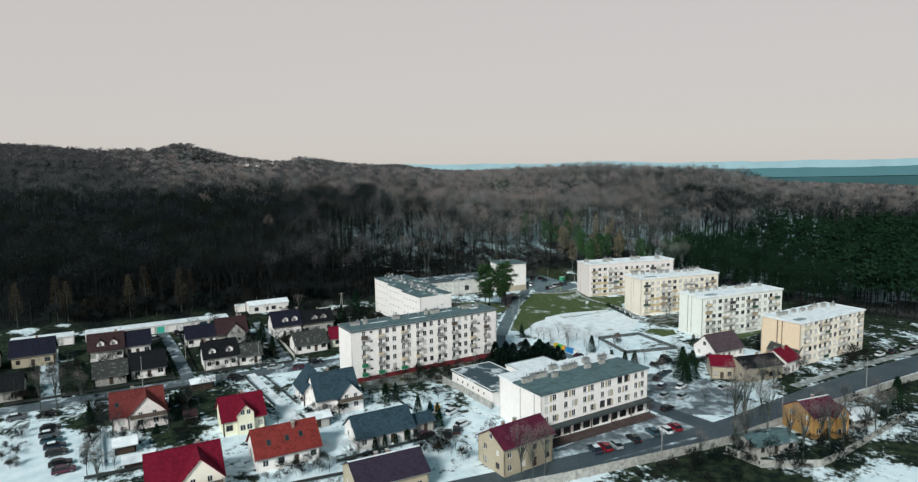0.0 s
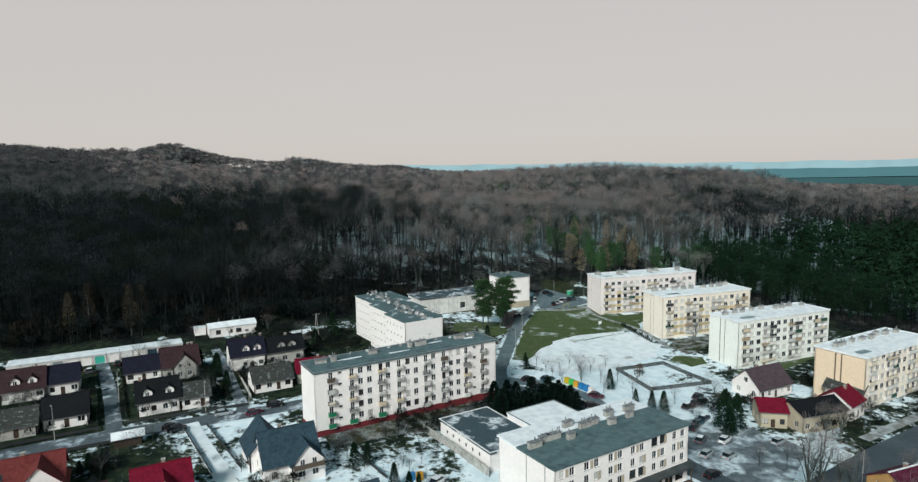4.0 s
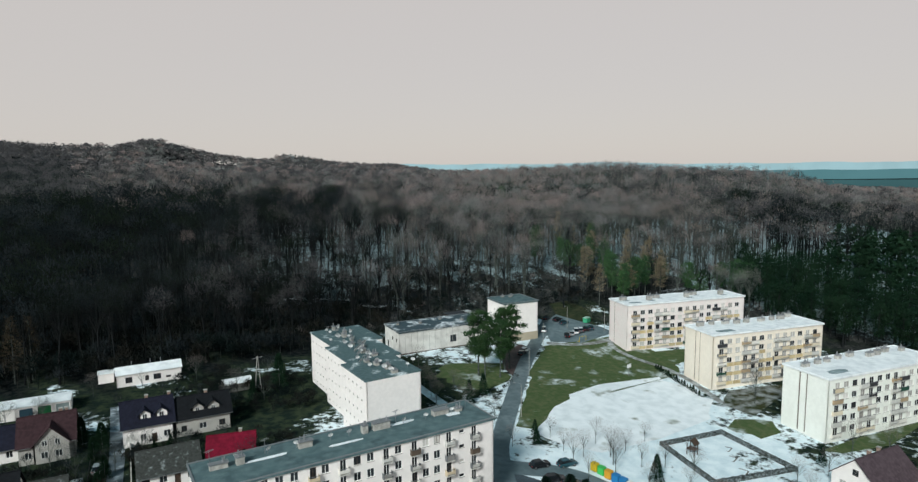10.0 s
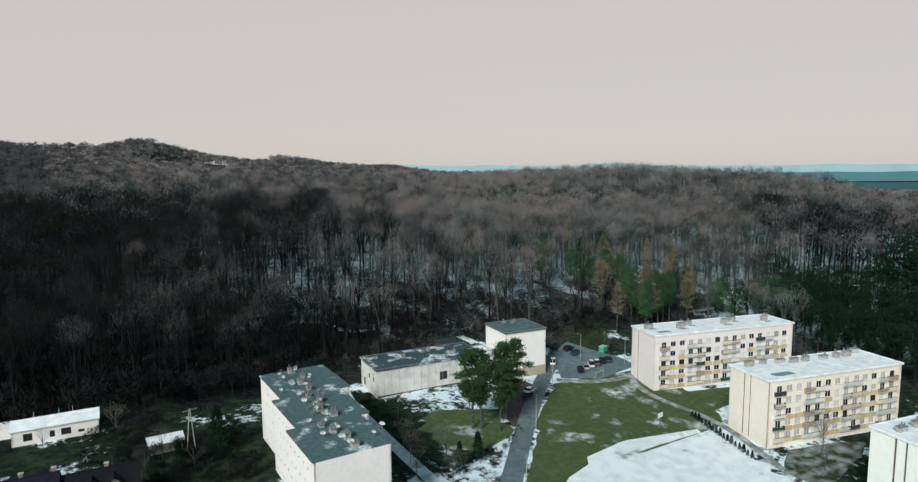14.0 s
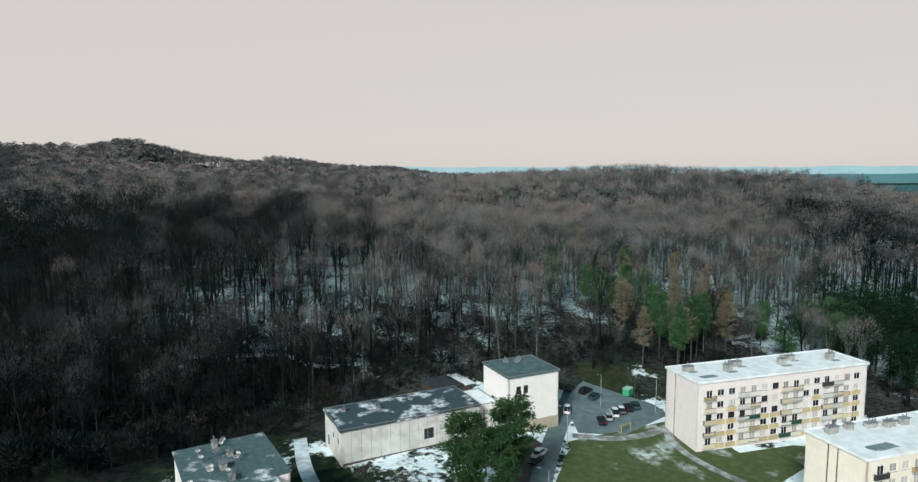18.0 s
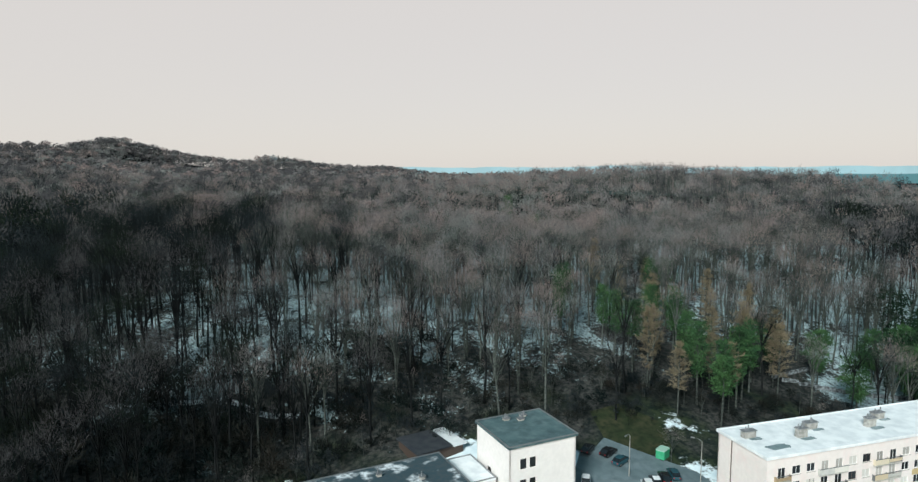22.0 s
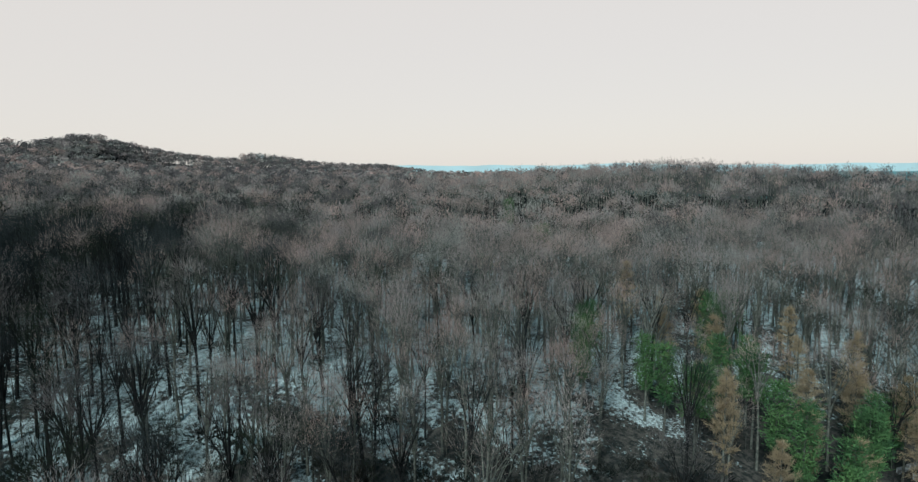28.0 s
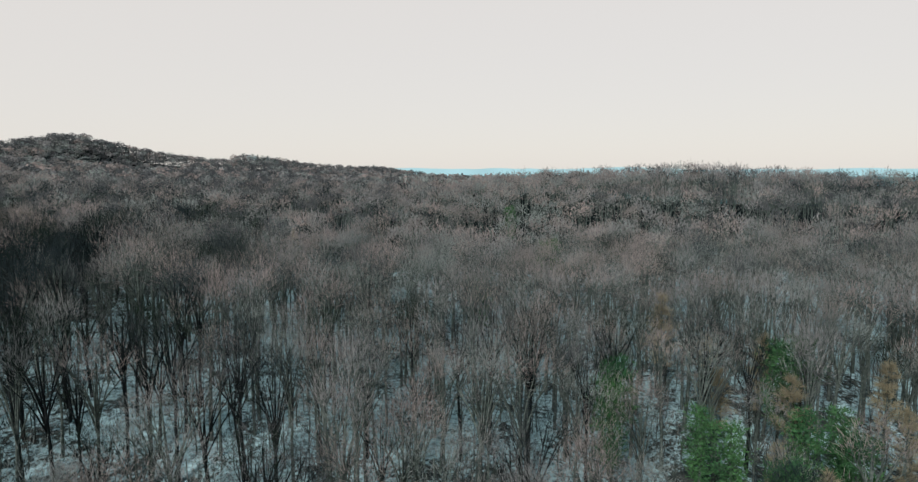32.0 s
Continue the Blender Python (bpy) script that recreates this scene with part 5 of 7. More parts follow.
house("small timber playhouse with a red roof", 12.0, 155.6, 0, 2.2, 2.0, 1.6, 2.5, m_timber, m_tile_brown, (), (), cols=1, name="shed", group="garden sheds")
house("long low shed with a pale snowy roof by the gardens", 70.8, 237.4, 4, 6.0, 4.0, 2.2, 2.8, m_grey_wall, m_roof_snow, (), (), cols=2, name="shed", group="garden sheds")
house("low garage with a snowy roof beside the drive", 38.0, 139.0, 0, 5.0, 4.0, 2.3, 2.9, m_grey_wall, m_roof_snow, (), (), cols=1, name="shed", group="garden sheds")


def white_hall():
    t = shell("hall", "long white single-storey hall with a snowy roof", "hall", 50.9, 254.6, 1.0, 8.0)
    L, W, h = 15.4, 6.8, 3.3
    for side, (m, wid) in sides(L, W).items():
        o = [(c, 0.9, c + w, 0.9 + hh) for c, w, hh in ((2.0, 1.6, 1.6), (6.6, 0.9, 1.4), (8.6, 1.8, 1.5), (11.6, 1.2, 0.6))] if side == "front" else []
        part("wall", wall_mesh(wid, h, o, m_white, low=-1.5), t, m)
        for a, b, c, d in o:
            window(t, m, (a + c) / 2, b, c - a, d - b, 2, True)
    part("roof", pitched("roof", L, W, h, h + 1.1, m_roof_snow, 0.3), t)
    for x in (-4.0, 0.5, 3.0):
        part("vent_pipe", kept("hallvent", lambda: solid("vent_pipe", [(-0.08, -0.08, 0, 0.08, 0.08, 1.5)], [m_steel], 0.02)), t, Matrix.Translation((x, 0.4, h + 0.9)))
    s = shell("shed", "small white shed with a thick snowy roof", "shed", 40.8, 257.5, 0, gz(40.8, 257.5))
    part("wall", solid("wall", [(-1.8, -1.6, -1, 1.8, 1.6, 2.4)], [m_white]), s)
    part("roof", solid("roof", [(-2.0, -1.8, 2.4, 2.0, 1.8, 2.6)], [m_roof_snow]), s)


white_hall()

GARAGE_DOORS = [m_white, material("teal_door", (0.05, 0.42, 0.33), 0.6), material("navy_door", (0.025, 0.06, 0.085), 0.6), material("green_door", (0.012, 0.10, 0.035), 0.6), material("grey_door", (0.22, 0.27, 0.27), 0.6), m_frame]


def garage(x, door, i):
    t = shell("garage", "white flat-roofed lock-up garage with a metal door", "garage", x, 243.0, 0.6, gz(x, 243.0) - 0.05, "row of garages")
    for side, (m, wid) in sides(3.5, 6.0).items():
        o = [(0.45, 0.05, 3.05, 2.3)] if side == "front" else []
        part("wall", wall_mesh(wid, 2.75, o, m_white, low=-1.2), t, m)
        if side == "front":
            part("door", solid("door", [(0.46, 0.1, 0.05, 3.04, 0.16, 2.29)], [GARAGE_DOORS[door]]), t, m)
    part("roof", solid("roof", [(-1.748, -3.25, 2.75, 1.748, 3.25, 2.95)], [m_roof_snow]), t)


for i, d in enumerate((0, 5, 0, 4, 0, 0, 1, 0, 5, 0, 2, 3, 4)):
    garage(-10.5 + 3.55 * i, d, i)
for i, d in enumerate((5, 0, 0, 4, 0)):
    garage(-31.5 + 3.55 * i, d, i)

# ---- cars ----
m_tyre = material("tyre_rubber", (0.012, 0.012, 0.013), 0.9)
m_car_glass = material("car_glass", (0.012, 0.015, 0.018), 0.08, spec=0.6)
m_lamp_white = material("headlight_glass", (0.6, 0.62, 0.62), 0.2)
m_lamp_red = material("tail_light", (0.35, 0.01, 0.01), 0.3)


def car_model(colour, label, van=False):
    """A car on its wheels: body, cabin glass, roof, wheels with rims, lights."""
    t = tagged(new("car"), label, "car", "parked cars")
    m = material("car_paint_" + colour[0], colour[1], 0.25, spec=0.6)
    hw, L = 0.86, 4.25
    roofh = 1.9 if van else 1.45

    def skin(rows):
        v, f = [], []
        for x, w, z0, z1 in rows:
            v += [(x, -w, z0), (x, w, z0), (x, w, z1), (x, -w, z1)]
        for i in range(len(rows) - 1):
            a = 4 * i
            f += [(a + k, a + (k + 1) % 4, a + 4 + (k + 1) % 4, a + 4 + k) for k in range(4)]
        f += [(3, 2, 1, 0), tuple(4 * (len(rows) - 1) + k for k in range(4))]
        return v, [tuple(reversed(q)) for q in f]

    v, f = skin([(-2.12, 0.70, 0.38, 0.70), (-2.05, 0.80, 0.28, 0.86), (-1.2, hw, 0.24, 0.92), (0.7, hw, 0.24, 0.93), (1.6, 0.83, 0.26, 0.84), (2.05, 0.76, 0.30, 0.72), (2.14, 0.66, 0.38, 0.62)])
    part("body", raw_mesh("body", v, f, [m], None, False), t)
    v, f = skin([(-1.95, 0.70, 0.86, 0.90), (-1.35, 0.70, 0.88, roofh - 0.06), (0.25, 0.70, 0.9, roofh - 0.04), (1.05, 0.74, 0.88, 0.94)])
    part("cabin_glass", raw_mesh("cabin_glass", v, f, [m_car_glass]), t)
    part("roof", solid("roof", [(-1.36, -0.66, roofh - 0.05, 0.24, 0.66, roofh + 0.02)], [m], 0.12), t)
    for x in (-1.32, 1.3):
        for y in (-1, 1):
            w = part("wheel", kept(("wheel", y), lambda: raw_mesh("wheel", *wheel(0.31, 0.2, y), [m_tyre])), t, Matrix.Translation((x, y * 0.76, 0.31)))
            part("rim", kept(("rim", y), lambda: raw_mesh("rim", *wheel(0.19, 0.22, y), [m_steel])), w)
    for y in (-0.58, 0.58):
        part("headlight", kept(("headlight", y), lambda: solid("headlight", [(2.02, y - 0.14, 0.58, 2.11, y + 0.14, 0.7)], [m_lamp_white])), t)
        part("tail_light", kept(("tail_light", y), lambda: solid("tail_light", [(-2.13, y - 0.12, 0.62, -2.02, y + 0.12, 0.8)], [m_lamp_red])), t)
    part("windscreen_snow", solid("windscreen_snow", [(-1.3, -0.6, roofh + 0.021, 0.2, 0.6, roofh + 0.05)], [m_roof_snow], 0.1), t) if colour[2] else None
    return t


def wheel(r, w, side):
    v, f, n = [], [], 14
    for y in (-w / 2, w / 2):
        v += [(r * math.cos(2 * math.pi * i / n), y, r * math.sin(2 * math.pi * i / n)) for i in range(n)]
    f = [(i, (i + 1) % n, n + (i + 1) % n, n + i) for i in range(n)]
    return v, f + [tuple(range(n - 1, -1, -1)), tuple(range(n, 2 * n))]


CARS = [car_model(("black", (0.010, 0.011, 0.013), False), "black car parked on slush"), car_model(("dark_blue", (0.015, 0.028, 0.05), True), "dark blue car with snow on its roof"),
        car_model(("red", (0.22, 0.010, 0.024), False), "bright red car parked on slush"), car_model(("silver", (0.33, 0.37, 0.38), False), "silver car parked on slush"),
        car_model(("white", (0.70, 0.71, 0.72), False), "white car parked on slush"), car_model(("maroon", (0.07, 0.012, 0.03), False), "dark maroon car parked on slush"),
        car_model(("grey", (0.09, 0.10, 0.11), True), "grey car with snow on its roof"), car_model(("teal", (0.02, 0.07, 0.09), False), "dark teal car parked on slush"),
        car_model(("van_white", (0.72, 0.73, 0.74), False), "white van parked on slush", True)]
CAR_SPOTS = [(87.3, 98.6, 80, 1), (89.9, 98.4, 80, 2), (92.8, 98.2, 80, 3), (98.6, 98.6, 80, 0), (105.2, 99.2, 80, 7), (108.6, 98.6, 80, 4), (111.7, 98.6, 80, 2), (119.0, 107.5, 5, 0),
             (-16.7, 165.5, 4, 0), (-16.6, 161.6, 4, 6), (-16.0, 157.9, 4, 7), (-15.1, 154.2, 4, 1), (-14.5, 150.5, 4, 0), (-13.5, 144.8, 4, 0), (-12.7, 141.2, 4, 5), (-17.6, 175.3, 2, 0), (-24.2, 176.2, 3, 6),
             (130.0, 119.6, 20, 6), (125.4, 114.2, 15, 3), (134.8, 117.0, 15, 4), (129.0, 111.4, 10, 3), (134.0, 125.0, 20, 0), (140.6, 127.6, 15, 1), (137.2, 126.4, 15, 7), (144.5, 110.6, 5, 3),
             (117.2, 168.4, -6, 0), (122.6, 166.6, -6, 7), (116.4, 162.6, -20, 0), (118.6, 159.6, -25, 1), (119.4, 156.6, -30, 6), (126.8, 150.8, -60, 5), (120.4, 153.4, -35, 3),
             (178.9, 237.4, 60, 0), (181.5, 238.2, 60, 3), (184.0, 238.8, 60, 8), (186.4, 239.2, 60, 6), (188.8, 239.4, 60, 0), (191.2, 239.4, 60, 7), (174.6, 244.6, 50, 8), (184.3, 249.6, 15, 0), (184.8, 246.6, 15, 7), (181.2, 252.0, 30, 0),
             (151.7, 235.0, 10, 0), (157.4, 231.6, 25, 4), (155.0, 229.4, 30, 0), (153.2, 238.4, 10, 1), (62.4, 119.6, 62, 0), (65.0, 120.4, 62, 0), (67.8, 122.6, 20, 4), (57.6, 121.2, 5, 5), (26.0, 179.6, -3, 0), (37.6, 182.0, -3, 3), (49.6, 181.0, -5, 0), (44.2, 178.6, 20, 5), (69.0, 130.0, 25, 4), (27.0, 178.0, -3, 0), (40.0, 205.0, 80, 3), (15.6, 236.0, 85, 0), (9.0, 232.0, 5, 6), (36.5, 200.0, 80, 4), (119.3, 153.8, -30, 3), (119.4, 151.1, -32, 7), (119.8, 148.3, -35, 1), (121.1, 145.6, -35, 0), (127.9, 141.9, -60, 3), (143.5, 135.0, 15, 6), (146.6, 135.2, 15, 0), (149.6, 135.6, 15, 7), (151.5, 138.6, 15, 0), (212.5, 105.0, 5, 4), (219.0, 104.6, 5, 0), (226.0, 104.2, 5, 3), (232.0, 104.0, 5, 6)]
used_cars = set()
for x, y, turn, k in CAR_SPOTS:
    m = pose(x, y, gz(x, y) + 0.07, 0, 0, turn)
    if k in used_cars:
        copy_thing(CARS[k], m)
    else:
        used_cars.add(k)
        CARS[k].matrix_basis = m

# ---- fences, bins, poles ----
def fence_line(name, line, height, step, mat, label, thick=0.08, post=0.14, category="fence", gap=0.0, group=""):
    """Posts and panels along a line on the land."""
    t = tagged(new(name), label, category, group)
    x0, y0 = line[0]
    t.matrix_basis = Matrix.Translation((x0, y0, 0))
    pm = solid("post", [(-post / 2, -post / 2, -0.5, post / 2, post / 2, height + 0.06)], [mat])
    for (ax, ay), (bx, by) in zip(line, line[1:]):
        d = math.hypot(bx - ax, by - ay)
        n = max(1, int(d / step))
        a = math.degrees(math.atan2(by - ay, bx - ax))
        seg = d / n
        pan = solid("panel", [(post / 2, -thick / 2, gap, seg - post / 2, thick / 2, height)], [mat])
        for i in range(n):
            px, py = ax + (bx - ax) * i / n, ay + (by - ay) * i / n
            m = pose(px - x0, py - y0, gz(px, py), 0, 0, a)
            part("post", pm, t, m)
            part("panel", pan, t, m)


fence_line("concrete_fence", [(62, 93.0), (72.8, 91.4), (115.6, 87.3), (150, 88.6), (192.7, 88.0), (225, 87.0)], 2.0, 3.0, m_conc, "grey weathered concrete panel fence along the road", category="fence")
fence_line("concrete_fence", [(76.0, 151.0), (77.8, 140.0), (79.0, 127.5)], 1.9, 2.4, m_conc, "grey concrete wall round the annex yard", category="fence")
m_hedge = material("clipped_hedge", (0.050, 0.056, 0.050), 0.95, (0.028, 0.033, 0.030), 0.7, (0.20, 0.23, 0.24), 2.0, bump=0.8, object_random=0.2, spec=0.0)
fence_line("playground_hedge", [(148.2, 165.6), (165.7, 164.1), (164.2, 145.2), (144.6, 148.8), (148.2, 165.6)], 0.85, 2.2, m_hedge, "low dark clipped hedge round the snowy playground", 0.7, 0.74, category="hedge")
m_dark_stone = material("wet_dark_stone", (0.035, 0.040, 0.042), 0.85, (0.06, 0.066, 0.068), 0.8, (0.30, 0.34, 0.36), 1.6, bump=0.5, object_random=0.2)
fence_line("concrete_fence", [(112, 84.6), (113, 77), (123.7, 71.2), (131, 71.4), (158, 74.4), (168, 76)], 1.7, 2.8, m_conc, "grey concrete panel fence round the yard", category="fence")
fence_line("garden_wall", [(45.4, 190), (45.6, 209), (45.4, 226)], 1.1, 2.4, m_slab, "pale low garden wall along a lane", 0.12, 0.2, category="wall")
fence_line("clearing_wall", [(246.5, 258.4), (259.8, 257.3)], 0.9, 2.6, m_dark_stone, "dark low stone wall in the snowy clearing", 0.45, 0.5, category="wall")
fence_line("clearing_wall", [(247.6, 256.4), (252.6, 250.9), (261.7, 242.6), (274, 233)], 0.9, 2.6, m_dark_stone, "dark low stone wall in the snowy clearing", 0.45, 0.5, category="wall")
m_mesh = material("dark_fence_mesh", (0.03, 0.033, 0.033), 0.7)
for line in ([(-28, 186.6), (11.5, 187.2)], [(17, 187.4), (44, 184.6)], [(-8, 178.4), (20, 177.8)], [(11.8, 152), (12.4, 177.4)], [(33.2, 177), (36.6, 152)], [(28.4, 177), (31.2, 152.6)], [(17, 191), (15.8, 232)], [(-6, 140), (-7.4, 177)], [(11, 190), (9.8, 232)],
             [(38, 186), (38.6, 210)], [(-9, 135.4), (16, 134.2)], [(36, 118.6), (58, 120.0)], [(20, 114.8), (48, 112.4)], [(58.6, 150), (60.6, 135)]):
    fence_line("garden_fence", line, 1.0, 3.4, m_mesh, "thin dark garden fence", 0.03, 0.08, gap=0.35, group="garden fences")

m_bin = [material("bin_" + n, c, 0.5) for n, c in (("yellow", (0.62, 0.42, 0.02)), ("green", (0.05, 0.42, 0.09)), ("orange", (0.60, 0.30, 0.03)), ("blue", (0.02, 0.18, 0.42)), ("white", (0.7, 0.7, 0.68)))]
for i, (k, word) in enumerate(((0, "yellow"), (1, "green"), (2, "amber"), (3, "blue"), (3, "blue"), (4, "white"))):
    x, y = 126.6 + 0.25 * i, 162.8 - 1.75 * i
    t = tagged(new("recycling_bin"), word + " recycling bin on the estate drive", "bin", "recycling bins")
    t.matrix_basis = pose(x, y, gz(x, y) + 0.07, 0, 0, -80)
    part("body", solid("body", [(-0.75, -0.6, 0.08, 0.75, 0.6, 1.35)], [m_bin[k]], 0.12), t)
    part("lid", solid("lid", [(-0.78, -0.63, 1.35, 0.78, 0.63, 1.55)], [m_bin[k]], 0.2), t)
    part("foot", solid("foot", [(-0.6, -0.45, -0.05, 0.6, 0.45, 0.08)], [m_tyre]), t)
for i, (k, x, y) in enumerate(((3, 65.0, 133.4), (2, 66.4, 132.8))):
    t = tagged(new("recycling_bin"), ("blue" if k == 3 else "amber") + " bin by the yard wall", "bin", "recycling bins")
    t.matrix_basis = pose(x, y, gz(x, y) + 0.02, 0, 0, 10)
    part("body", solid("body", [(-0.6, -0.5, 0, 0.6, 0.5, 1.3)], [m_bin[k]], 0.1), t)
    part("lid", solid("lid", [(-0.63, -0.53, 1.3, 0.63, 0.53, 1.45)], [m_bin[k]], 0.15), t)


def street_lamp(x, y, turn, h=8.0):
    t = tagged(new("street_lamp"), "tall grey street lamp with a bent arm", "street lamp", "street lamps")
    t.matrix_basis = pose(x, y, gz(x, y), 0, 0, turn)
    part("pole", kept(("pole", h), lambda: raw_mesh("pole", *stick([(0, 0, -0.5), (0, 0, h * 0.6), (0, 0, h)], [0.09, 0.07, 0.05]), [m_conc])), t)
    part("arm", kept(("arm", h), lambda: raw_mesh("arm", *stick([(0, 0, h), (0.5, 0, h + 0.35), (1.4, 0, h + 0.45)], [0.045, 0.04, 0.035]), [m_steel])), t)
    part("lamp_head", kept(("head", h), lambda: solid("lamp_head", [(1.3, -0.12, h + 0.38, 2.0, 0.12, h + 0.52)], [m_steel], 0.05)), t)


def stick(pts, rad, n=8):
    v, f = [], []
    for p, r in zip(pts, rad):
        v += [(p[0] + r * math.cos(2 * math.pi * i / n), p[1] + r * math.sin(2 * math.pi * i / n), p[2]) for i in range(n)]
    for k in range(len(pts) - 1):
        f += [(k * n + i, k * n + (i + 1) % n, (k + 1) * n + (i + 1) % n, (k + 1) * n + i) for i in range(n)]
    return v, f + [tuple(range(n - 1, -1, -1)), tuple(range((len(pts) - 1) * n, len(pts) * n))]


for x, y, a in ((165.8, 233.2, 140), (146.0, 213.0, 140), (127.5, 190.0, 140), (183.5, 243.0, 200), (180.0, 92.0, 90), (98.5, 90.2, 90), (140.0, 90.4, 90), (3.0, 186.2, -90), (34.0, 185.4, -90), (194.5, 236.0, 120), (43.6, 181.9, -90), (15.6, 204.0, 180)):
    street_lamp(x, y, a)


def power_pole(x, y):
    t = tagged(new("power_pole"), "slim lattice A-shaped power pole", "power pole")
    t.matrix_basis = pose(x, y, gz(x, y), 0, 0, 20)
    part("leg", raw_mesh("leg", *stick([(-0.9, 0, -0.5), (0, 0, 9)], [0.13, 0.09]), [m_conc]), t)
    part("leg", raw_mesh("leg", *stick([(0.9, 0, -0.5), (0.12, 0, 9)], [0.13, 0.09]), [m_conc]), t)
    part("crossarm", solid("crossarm", [(-1.4, -0.06, 8.5, 1.5, 0.06, 8.64)], [m_steel]), t)


power_pole(75.4, 234.0)

# playground pieces and the pitch
t = tagged(new("basketball_hoop"), "white basketball board on a pole at the pitch", "basketball hoop")
t.matrix_basis = pose(173.2, 201.8, gz(173.2, 201.8), 0, 0, 10)
part("pole", solid("pole", [(-0.06, -0.06, -0.4, 0.06, 0.06, 2.9)], [m_steel]), t)
part("board", solid("board", [(-0.9, -0.12, 2.6, 0.9, -0.06, 3.7)], [m_frame]), t)
t = tagged(new("climbing_frame"), "brown wooden playground slide tower in the snow", "playground tower")
t.matrix_basis = pose(151.0, 159.8, gz(151, 159.8), 0, 0, 15)
for x in (-0.8, 0.8):
    for y in (-0.8, 0.8):
        part("post", kept("climb_post", lambda: solid("post", [(-0.07, -0.07, -0.3, 0.07, 0.07, 2.6)], [m_timber])), t, Matrix.Translation((x, y, 0)))
part("deck", solid("deck", [(-0.9, -0.9, 1.3, 0.9, 0.9, 1.4)], [m_timber]), t)
part("roof", pitched("roof", 1.8, 1.8, 2.6, 3.4, m_timber, 0.2, 0.08), t)
part("slide", raw_mesh("slide", [(0.9, -0.3, 1.35), (0.9, 0.3, 1.35), (3.2, 0.3, 0.15), (3.2, -0.3, 0.15), (0.9, -0.3, 1.25), (0.9, 0.3, 1.25), (3.2, 0.3, 0.05), (3.2, -0.3, 0.05)], [(0, 3, 2, 1), (4, 5, 6, 7), (0, 1, 5, 4), (1, 2, 6, 5), (2, 3, 7, 6), (3, 0, 4, 7)], [m_steel]), t)
for x, y in ((157.0, 155.0), (154.0, 150.0), (160.0, 158.6)):
    t = tagged(new("sandpit"), "low timber sandpit edge in the snow", "sandpit", "sandpits")
    t.matrix_basis = pose(x, y, gz(x, y), 0, 0, 20)
    part("frame", lattice("frame", [-1.2, -1.0, 1.0, 1.2], [-1.2, -1.0, 1.0, 1.2], [(1, 1)], -0.3, 0.0, m_timber), t, pose(0, 0, 0, 90, 0, 0))

t = tagged(new("goal_frame"), "yellow metal football goal frame on the meadow", "goal")
t.matrix_basis = pose(181.3, 231.9, gz(181.3, 231.9) + 0.1, 0, 0, 8)
m_yellow = material("yellow_paint", (0.55, 0.42, 0.03), 0.5)
for x in (-1.6, 1.6):
    part("post", solid("post", [(x - 0.05, -0.05, -0.2, x + 0.05, 0.05, 1.8)], [m_yellow]), t)
    part("stay", solid("stay", [(x - 0.04, 0.05, 0.0, x + 0.04, 1.0, 0.08)], [m_yellow]), t)
part("crossbar", solid("crossbar", [(-1.55, -0.05, 1.7, 1.55, 0.05, 1.8)], [m_yellow]), t)
part("back_bar", solid("back_bar", [(-1.56, 1.0, 0.0, 1.56, 1.08, 0.08)], [m_yellow]), t)
t = tagged(new("waste_container"), "green metal waste container with a pale lid", "container")
t.matrix_basis = pose(193.7, 244.6, gz(193.7, 244.6) + 0.05, 0, 0, 20)
part("body", solid("body", [(-1.3, -0.9, 0.1, 1.3, 0.9, 1.7)], [material("bright_green_metal", (0.03, 0.30, 0.14), 0.5, (0.06, 0.36, 0.2), 1.0)], 0.15), t)
part("lid", solid("lid", [(-1.34, -0.94, 1.7, 1.34, 0.94, 1.85)], [material("pale_green_lid", (0.35, 0.55, 0.45), 0.5)], 0.2), t)
for x in (-1.0, 1.0):
    part("foot", solid("foot", [(x - 0.12, -0.7, -0.1, x + 0.12, 0.7, 0.1)], [m_tyre]), t)

# ---- trees ----
def tube(a, b, ra, rb, sides):
    """A tapered stick between two points, as vertices and triangles."""
    a, b = np.array(a, float), np.array(b, float)
    d = (b - a) / (np.linalg.norm(b - a) + 1e-9)
    s = np.cross(d, (0.3, 0.9, 0.1))
    s /= np.linalg.norm(s)
    t = np.cross(d, s)
    ang = np.arange(sides) * 2 * np.pi / sides
    ring = np.cos(ang)[:, None] * s + np.sin(ang)[:, None] * t
    v = np.vstack([a + ring * ra, b + ring * rb])
    i = np.arange(sides)
    j = (i + 1) % sides
    return v, np.vstack([np.stack([i, j, j + sides], 1), np.stack([i, j + sides, i + sides], 1)])


def merge(pieces):
    vs, ts, n = [], [], 0
    for v, t in pieces:
        vs.append(v)
        ts.append(t + n)
        n += len(v)
    return np.vstack(vs), np.vstack(ts)


